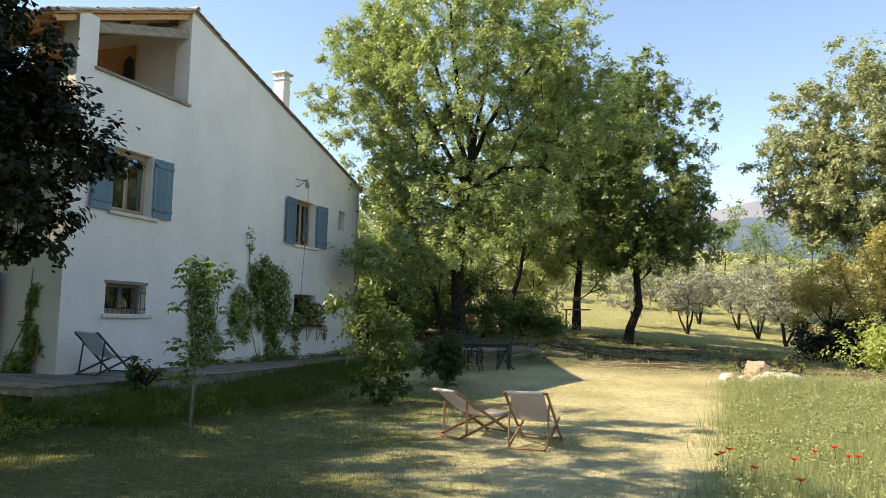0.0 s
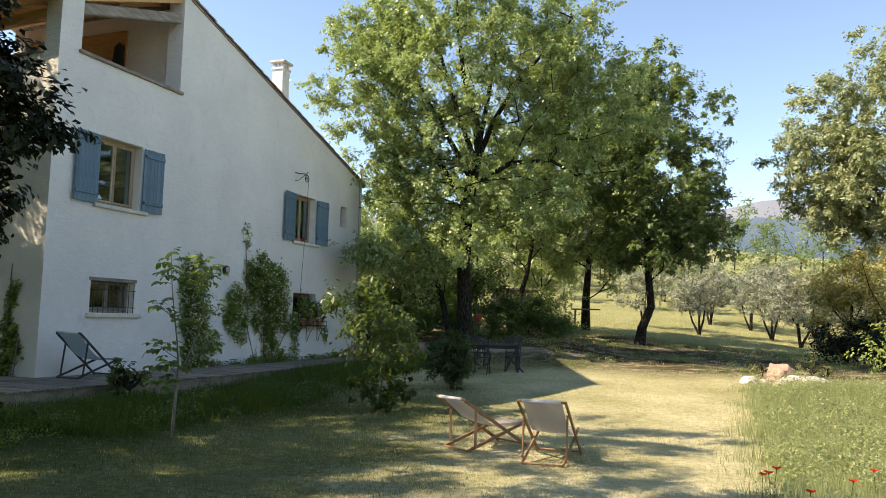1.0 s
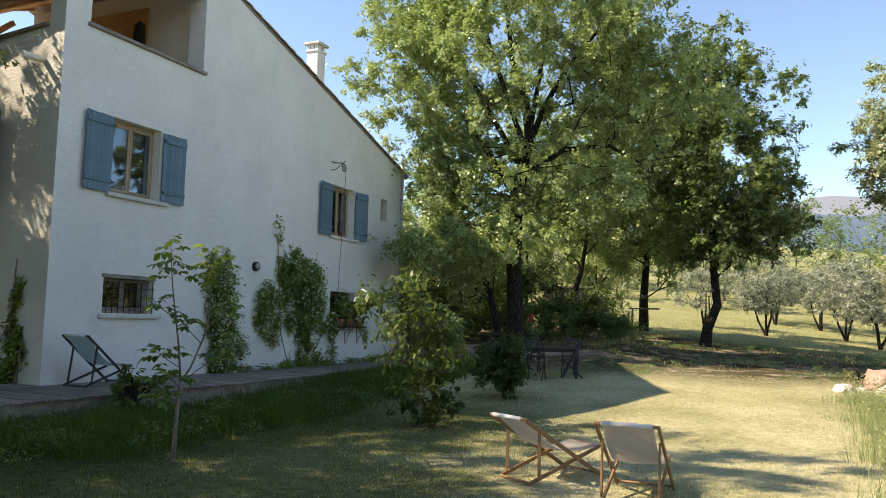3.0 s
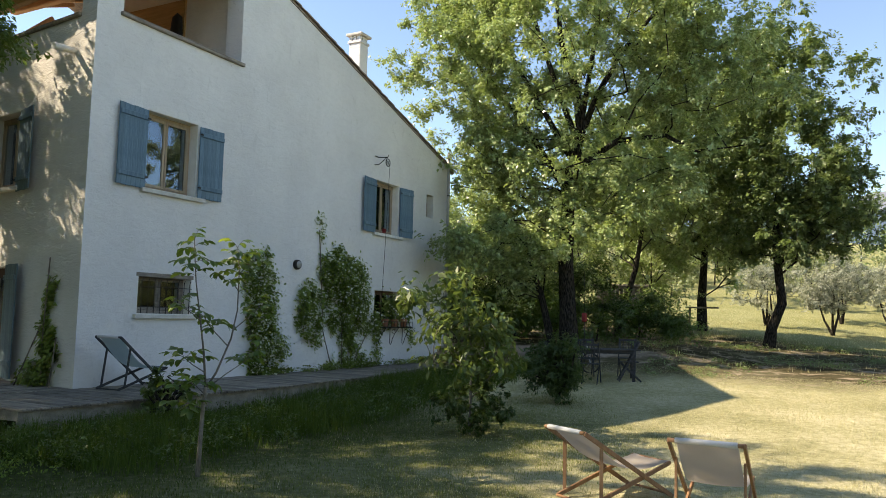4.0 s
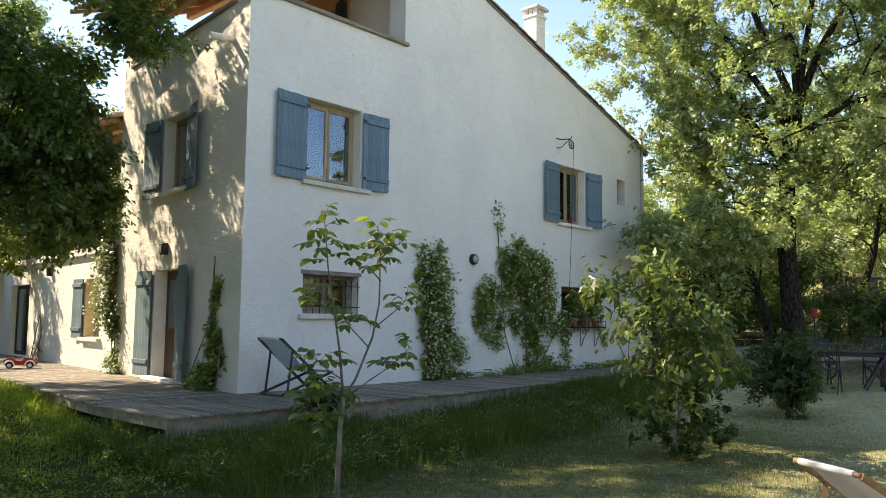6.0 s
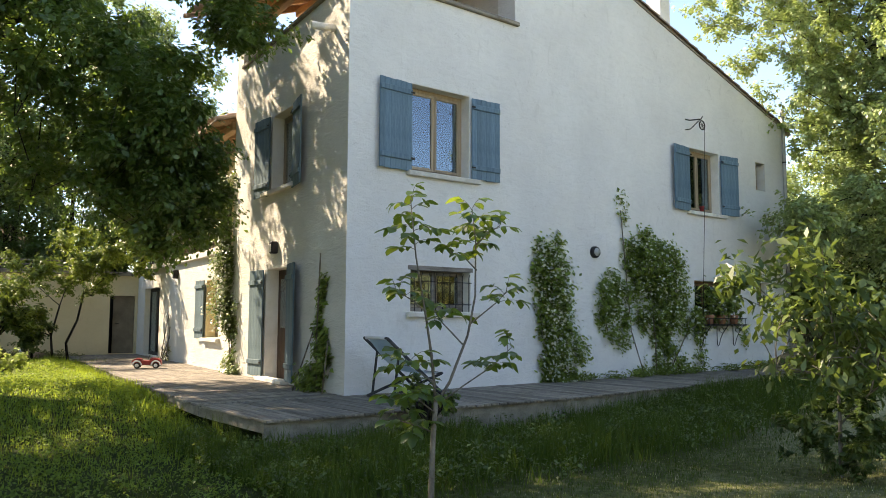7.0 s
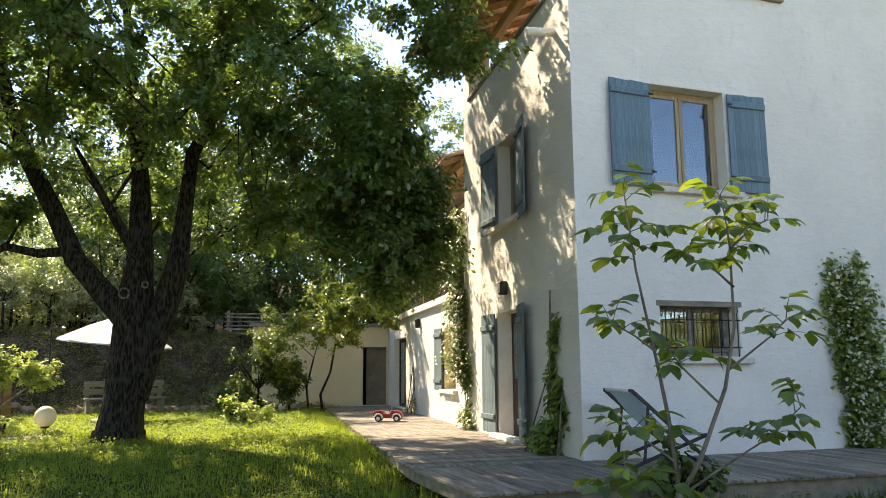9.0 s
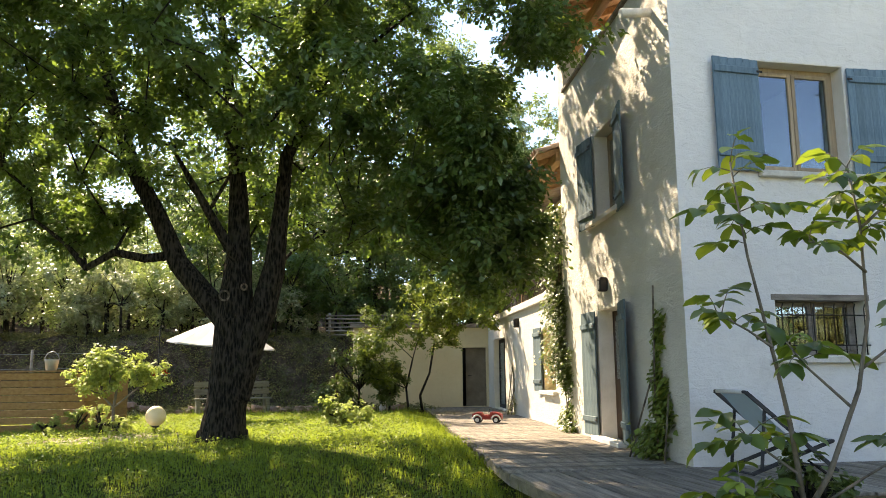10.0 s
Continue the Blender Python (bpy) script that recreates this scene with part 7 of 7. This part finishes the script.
def bench(at_, rz):
    b = thing("garden_bench", "bleached plank bench below the earth bank", "bench", at_, rz)
    for k in range(3):
        part("seat_plank", box((-1.0, -0.28 + k * 0.17, 0.38), (1.0, -0.13 + k * 0.17, 0.42), 0.006), M["palewood"], b)
    for z in (0.50, 0.70):
        part("back_plank", box((-1.0, 0.24, z), (1.0, 0.28, z + 0.15), 0.006), M["palewood"], b)
    for x in (-0.95, -0.05, 0.85):
        part("leg", box((x, -0.24, 0), (x + 0.1, 0.22, 0.375), 0.008), M["palewood"], b)
        part("back_post", box((x, 0.285, 0.0), (x + 0.1, 0.34, 0.84), 0.006), M["palewood"], b)
    return b


bench(at(-13.75, -6.0), 90 + 10)


def parasol(at_):
    p = thing("parasol", "open white garden parasol on a wooden pole", "parasol", at_)
    part("pole", tube([(0, 0, 0), (0, 0, 2.38)], 0.024, 10), M["beech"], p)
    part("base", tube([(0, 0, 0.0), (0, 0, 0.08), (0, 0, 0.10)], [0.26, 0.26, 0.10], 16), M["stone"], p)
    n, r = 8, 1.22
    bm = bmesh.new()
    apex = bm.verts.new((0, 0, 2.42))
    mids, rim, hem = [], [], []
    for k in range(2 * n):
        a = math.pi * k / n
        rr = r if k % 2 == 0 else r * math.cos(math.pi / n)
        mids.append(bm.verts.new((0.5 * rr * math.cos(a), 0.5 * rr * math.sin(a), 2.14 - (0.02 if k % 2 else 0))))
        rim.append(bm.verts.new((rr * math.cos(a), rr * math.sin(a), 1.80 - (0.02 if k % 2 else 0))))
        hem.append(bm.verts.new((rr * math.cos(a), rr * math.sin(a), 1.76)))
    m2 = 2 * n
    for k in range(m2):
        j = (k + 1) % m2
        bm.faces.new((apex, mids[k], mids[j]))
        bm.faces.new((mids[k], rim[k], rim[j], mids[j]))
        bm.faces.new((rim[k], hem[k], hem[j], rim[j]))
    part("canopy", bm, M["whitecloth"], p)
    for k in range(n):
        a = 2 * math.pi * k / n
        part("rib", tube([(0.03 * math.cos(a), 0.03 * math.sin(a), 2.36), (r * 0.5 * math.cos(a), r * 0.5 * math.sin(a), 2.12), (r * 0.98 * math.cos(a), r * 0.98 * math.sin(a), 1.79)], 0.009, 5), M["beech"], p)
    part("finial", tube([(0, 0, 2.40), (0, 0, 2.46), (0, 0, 2.50)], [0.022, 0.03, 0.01], 8), M["beech"], p)
    return p


para = parasol(at(-10.6, -6.25, 0.1))
para.matrix_basis = pose(-10.6, -6.25, gz(-10.6, -6.25), -5, 3, 0)
stake = thing("garden_stake", "thin dark metal stake beside the globe lamp", "stake", at(-7.5, -7.0))
part("rod", tube([(0, 0, -0.1), (0, 0, 1.95)], 0.012, 6), M["iron"], stake)
part("hook", tube([(0, 0, 1.95), (0.02, 0.04, 2.0), (0.02, 0.09, 1.98)], 0.008, 5), M["iron"], stake)

gl = thing("globe_lamp", "cream spherical garden lamp on a short spike", "lamp", at(-7.15, -6.95))
bm = bmesh.new()
bmesh.ops.create_uvsphere(bm, u_segments=24, v_segments=14, radius=0.185)
bmesh.ops.translate(bm, verts=bm.verts, vec=(0, 0, 0.315))
smooth(part("globe", bm, M["globe"], gl))
part("spike", tube([(0, 0, -0.05), (0, 0, 0.12)], [0.02, 0.03], 8), M["iron"], gl)
part("collar", tube([(0, 0, 0.11), (0, 0, 0.145)], 0.07, 12), M["iron"], gl)

# plank-clad raised pool
pool = thing("raised_pool", "raised garden pool clad in honey-coloured pine planks", "pool", at(-8.35, -8.45))
pb = gz(-8.35, -8.45)
for k in range(8):
    z = 0.02 + k * 0.142
    part("plank", box((-0.02, -6.0, z), (0.02, 0.0, z + 0.128), 0.008), M["pine"], pool)
    part("plank", box((-4.0, -0.02, z), (-0.022, 0.02, z + 0.137), 0.004), M["pine"], pool)
for y in (-0.06, -1.6, -3.1, -4.6):
    part("post", box((-0.10, y - 0.06, -0.1), (-0.022, y - 0.0, 1.15), 0.004), M["pine"], pool)
part("rim", box((-0.16, -6.0, 1.158), (0.05, 0.05, 1.19), 0.006), M["pine"], pool)
part("rim", box((-4.0, -0.16, 1.158), (-0.162, 0.05, 1.19), 0.006), M["pine"], pool)

# watering bucket on the pool rim
bucket = thing("bucket", "pale metal bucket with a raised handle on the pool rim", "bucket", (-8.42, -9.15, pb + 1.192))
part("pail", tube([(0, 0, 0), (0, 0, 0.20), (0, 0, 0.215)], [0.10, 0.135, 0.14], 14), M["zinc"], bucket)
part("handle", tube([(0, 0.135 * math.cos(a), 0.20 + 0.17 * math.sin(a)) for a in [k * math.pi / 8 for k in range(9)]], 0.008, 5), M["zinc"], bucket)

# wire fence behind the pool
wire = thing("wire_fence", "thin wire fence on grey posts behind the pool", "fence", at(-13.53, -9.35))
wz0 = gz(-13.53, -9.35)
for k in range(5):
    fx, fy = -0.23 * k, -1.75 * k
    part("post", tube([(fx, fy, gz(-13.53 + fx, -9.35 + fy) - wz0 - 0.1), (fx, fy, 1.78)], 0.035, 7), M["greybeam"], wire)
for z in (1.30, 1.68):
    part("wire", tube([(0, 0, z), (-0.46, -3.5, z - 0.03), (-0.92, -7.0, z)], 0.006, 4), M["zinc"], wire)

# red rose on the bank and a white jug at its foot
rose = thing("rose_bush", "small rose bush with red blooms on the bank", "shrub", at(-15.85, -8.3))
rr = np.random.default_rng(92)
rc = ellipsoid_points(rr, (0, 0, 0.32), (0.25, 0.5, 0.25), 14, 0.1)
rpts, rout = clump_points(rr, rc, 500, 0.13, 0.9)
leaves("foliage", rr, rpts, 0.07, M["darkoakleaf"], rose, outward=rout)
leaves("blossom", rr, np.array([(0.30, y, z) for y, z in ((-0.22, 0.46), (0.2, 0.44), (0.28, 0.40), (-0.05, 0.36))])[rr.integers(0, 4, 70)] + rr.normal(size=(70, 3)) * 0.045, 0.075, M["poppy"], rose, aspect=0.9)
part("branch", tube([(0, 0, -0.1), (0.02, 0.03, 0.3)], 0.014, 6), M["twig"], rose)
jug = thing("jug", "small white plastic jug at the foot of the bank", "jug", at(-13.6, -1.95))
part("bottle", tube([(0, 0, 0), (0, 0, 0.18), (0, 0, 0.25), (0, 0, 0.31)], [0.09, 0.09, 0.035, 0.03], 12), M["whitepaint"], jug)
part("handle", tube([(0, 0.04, 0.27), (0, 0.10, 0.22), (0, 0.085, 0.13)], 0.010, 5), M["whitepaint"], jug)

# rail fence on top of the bank
fen = thing("rail_fence", "low grey rustic rail fence on top of the bank", "fence", at(-18.1, -3.2))
for k in range(3):
    y = k * 1.5
    zf = gz(-18.1, -3.2 + y) - gz(-18.1, -3.2)
    part("post", tube([(0, y, zf - 0.2), (0, y, zf + 0.85)], 0.045, 7), M["greybeam"], fen)
fr_ = random.Random(3)
for k in range(6):
    z = 0.12 + k * 0.13
    part("rail", tube([(0.05, -0.12, z + fr_.uniform(-0.02, 0.02)), (0.06, 1.5, z + fr_.uniform(-0.02, 0.02)), (0.05, 3.12, z + fr_.uniform(-0.02, 0.02))], 0.028, 6), M["greybeam"], fen)


# toy pedal car on the deck
car = thing("toy_car", "red and white vintage toy pedal car on the deck", "toy car", (-8.05, -0.37, DECK_Z), 66)
bm = bmesh.new()
prof = [(-0.40, 0.10), (-0.42, 0.24), (-0.30, 0.30), (-0.16, 0.30), (-0.12, 0.22), (0.08, 0.22), (0.12, 0.31), (0.34, 0.29), (0.42, 0.22), (0.42, 0.10)]
sides_ = [[bm.verts.new((x, y, z)) for x, z in prof] for y in (-0.17, 0.17)]
bm.faces.new(sides_[0])
bm.faces.new(sides_[1][::-1])
for k in range(len(prof)):
    j = (k + 1) % len(prof)
    bm.faces.new((sides_[0][k], sides_[1][k], sides_[1][j], sides_[0][j]))
bmesh.ops.recalc_face_normals(bm, faces=bm.faces)
bmesh.ops.bevel(bm, geom=bm.edges[:], offset=0.012, segments=2, affect="EDGES")
part("body", bm, M["redpaint"], car)
for x in (-0.26, 0.27):
    for y in (-0.19, 0.19):
        wh = part("wheel", tube([(x, y - 0.02, 0.09), (x, y + 0.02, 0.09)], 0.09, 14), M["rubber"], car)
        part("hubcap", tube([(x, y - 0.026, 0.09), (x, y + 0.026, 0.09)], 0.055, 12), M["whitepaint"], wh)
        part("fender", tube([(x + 0.125 * math.cos(a), y, 0.10 + 0.125 * math.sin(a)) for a in [k * math.pi / 8 for k in range(9)]], 0.022, 6), M["whitepaint"], car, "white mudguard")
part("steering_wheel", tube([(0.06 + 0.02 * math.sin(a), 0.07 * math.cos(a), 0.34 + 0.06 * math.sin(a)) for a in [k * math.pi / 6 for k in range(13)]], 0.008, 5), M["rubber"], car)
part("windscreen", box((0.10, -0.13, 0.31), (0.11, 0.13, 0.40), 0.002), M["glass"], car)

car.matrix_basis = car.matrix_basis @ Matrix.Scale(0.75, 4)

# flower rack under the kitchen window
rack = thing("flower_rack", "black iron scrolled flower rack with potted plants on the wall", "plant rack", (0.0, 9.1, 1.30))
part("shelf", box((0.02, -0.25, 0.0), (0.30, 1.25, 0.03), 0.004), M["iron"], rack)
for y in (-0.15, 0.5, 1.15):
    br = bmesh.new()
    add_tube(br, [(0.01, y, 0.0), (0.01, y, -0.42), (0.03, y, -0.46), (0.06, y, -0.42), (0.09, y, -0.30), (0.16, y, -0.16), (0.24, y, -0.06), (0.28, y, 0.0)], 0.009, 5)
    add_tube(br, [(0.12 + 0.05 * math.cos(a), y, -0.10 + 0.05 * math.sin(a)) for a in [k * math.pi / 6 for k in range(11)]], 0.007, 5)
    part("bracket", br, M["iron"], rack)
for k in range(10):
    y = -0.22 + k * 0.16
    part("rail_bar", tube([(0.29, y, 0.03), (0.29, y, 0.16)], 0.006, 5), M["iron"], rack)
part("rail", tube([(0.29, -0.25, 0.16), (0.29, 1.25, 0.16)], 0.008, 6), M["iron"], rack)
prng = np.random.default_rng(91)
for y, r, h in ((0.0, 0.10, 0.5), (0.45, 0.11, 0.62), (0.95, 0.10, 0.5)):
    pot = thing("potted_plant", "leafy green plant in a terracotta pot on the iron rack", "potted plant", (0.16, 9.1 + y, 1.332), group="rack plants")
    part("pot", tube([(0, 0, 0), (0, 0, 0.17), (0, 0, 0.20)], [r * 0.7, r, r * 1.06], 14), M["terracotta"], pot)
    cp = ellipsoid_points(prng, (0.02, 0, 0.2 + h * 0.5), (0.24, 0.3, h * 0.5), 14, 0.1)
    lp, lo2 = clump_points(prng, cp, 420, 0.12, 0.9)
    leaves("foliage", prng, lp, 0.09, M["ivyleaf"], pot, outward=lo2)
    part("stem", tube([(0, 0, 0.18), (0.01, 0.02, 0.5)], 0.008, 5), M["twig"], pot)
rp = thing("flower_pot", "small red flower pot on the window sill", "pot", (0.04, 9.1, 3.845))
part("pot", tube([(0, 0, 0), (0, 0, 0.09), (0, 0, 0.11)], [0.045, 0.06, 0.066], 12), M["redpaint"], rp)
bag = thing("hanging_coat", "dark coat hanging in the loggia", "coat", (-1.9, 3.36, 8.15))
bm = bmesh.new()
add_tube(bm, [(0, 0, 0), (0.01, 0, -0.08), (0, 0, -0.5), (0.01, 0, -1.0)], [0.05, 0.15, 0.19, 0.21], 9)
for v in bm.verts:
    v.co.y *= 0.45
part("cloth", bm, M["void"], bag)
part("hook", tube([(0, 0.06, 0.02), (0, 0.0, 0.03), (0, -0.02, -0.02)], 0.008, 5), M["iron"], bag)


# ---- stones, poppies, far structures ----
def boulder(name, label, at_, size, mat, seed, group=""):
    rng = random.Random(seed)
    bm = bmesh.new()
    bmesh.ops.create_icosphere(bm, subdivisions=3, radius=1.0)
    for v in bm.verts:
        n = noise.noise(v.co * 1.3 + Vector((seed * 3.1, 0, 0))) * 0.45 + noise.noise(v.co * 3.4 + Vector((0, seed * 1.7, 0))) * 0.18
        v.co = Vector((v.co.x * size[0], v.co.y * size[1], v.co.z * size[2])) * (1 + n)
    ob = part(name, bm, mat, None)
    ob.matrix_basis = pose(*at_, rng.uniform(-10, 10), rng.uniform(-10, 10), rng.uniform(0, 360))
    return tagged(ob, label, "stone", group)


boulder("boulder", "ochre-pink limestone boulder at the lawn's end", at(13.25, 10.0, 0.16), (0.46, 0.36, 0.30), M["pinkstone"], 1)
srng = random.Random(6)
for k in range(15):
    x = 12.35 + 2.0 * srng.random()
    s = srng.uniform(0.10, 0.22) * (1.5 if x > 13.6 else 1.1)
    boulder("stone", "pale weathered limestone in the rock border", at(x, 9.55 + srng.uniform(-0.15, 0.3), 0.03), (s * 1.5, s, s * 0.6), M["stone"], 10 + k, "rock border stones")
frng = random.Random(16)
for k in range(22):
    y = -9.6 + 8.2 * k / 21 + frng.uniform(-0.12, 0.12)
    s = frng.uniform(0.09, 0.2)
    boulder("stone", "rough limestone block at the foot of the earth bank", at(-14.55 + frng.uniform(-0.2, 0.25) - 0.05 * abs(y + 5), y, 0.03), (s * 1.2, s * 1.5, s * 0.8), M["pinkstone"], 60 + k, "bank foot stones")
rock_weeds = thicket("weeds", "dry weeds growing among the border stones", "weeds", 95, [(12.75, 10.0, 0.3, 0.75, 8), (14.2, 10.1, 0.35, 0.5, 8), (13.9, 10.4, 0.3, 0.6, 6)], 700, 0.06, M["dullleaf"], True, "", 0.14)


def poppy(at_, h, seed):
    r = random.Random(seed)
    p = thing("poppy", "red field poppy at the edge of the meadow", "poppy", at_, r.uniform(0, 360), "meadow poppies")
    lx = r.uniform(-0.05, 0.05)
    part("stem", tube([(0, 0, -0.02), (lx * 0.4, 0, h * 0.6), (lx, 0, h)], 0.003, 4), M["greengrass"], p)
    bm = bmesh.new()
    for k in range(4):
        a = k * math.pi / 2 + 0.2
        c, s = math.cos(a), math.sin(a)
        pts = [(0.0, 0.0, 0.0), (0.03, -0.03, 0.018), (0.05, 0.0, 0.028), (0.03, 0.03, 0.018)]
        bm.faces.new([bm.verts.new((lx + x * c - y * s, x * s + y * c, h + z)) for x, y, z in pts])
    part("petals", bm, M["poppy"], p)
    part("centre", tube([(lx, 0, h), (lx, 0, h + 0.02)], [0.008, 0.006], 6), M["rubber"], p)
    return p


for k, (x, y, h) in enumerate(((13.71, -2.38, 0.40), (12.55, -2.9, 0.30), (12.48, -2.8, 0.26), (12.58, -2.82, 0.33), (13.21, -2.93, 0.31), (13.8, -2.74, 0.36), (13.89, -2.69, 0.36), (13.5, -2.41, 0.34), (12.85, -3.53, 0.27), (13.16, -4.28, 0.31))):
    poppy(at(x, y), h, 200 + k)

hut = thing("play_hut", "small weathered timber play hut on posts among the trees", "hut", at(2.9, 22.4), 15)
for x in (-0.8, 0.8):
    for y in (-0.6, 0.6):
        part("post", tube([(x, y, -0.2), (x, y, 0.85)], 0.06, 7), M["greybeam"], hut)
part("platform", box((-1.0, -0.8, 0.85), (1.0, 0.8, 0.95), 0.01), M["greybeam"], hut)
for k in range(12):
    x = -0.9 + k * 0.15
    part("board", box((x, -0.72, 0.95), (x + 0.14, -0.69, 1.75), 0.004), M["greybeam"], hut)
part("hut_roof", box((-1.1, -0.9, 1.76), (1.1, 0.9, 1.84), 0.01, None), M["greybeam"], hut)
pl = thing("tree_seat", "plank seat fixed round the oak trunk", "seat", at(5.4, 26.5, 0.95))
part("plank", box((-0.6, -0.55, 0), (0.75, -0.28, 0.07), 0.01), M["greybeam"], pl)
part("prop", bar((-0.45, -0.42, -0.95), (-0.42, -0.42, 0.0), 0.08, 0.08, 0.006), M["greybeam"], pl)
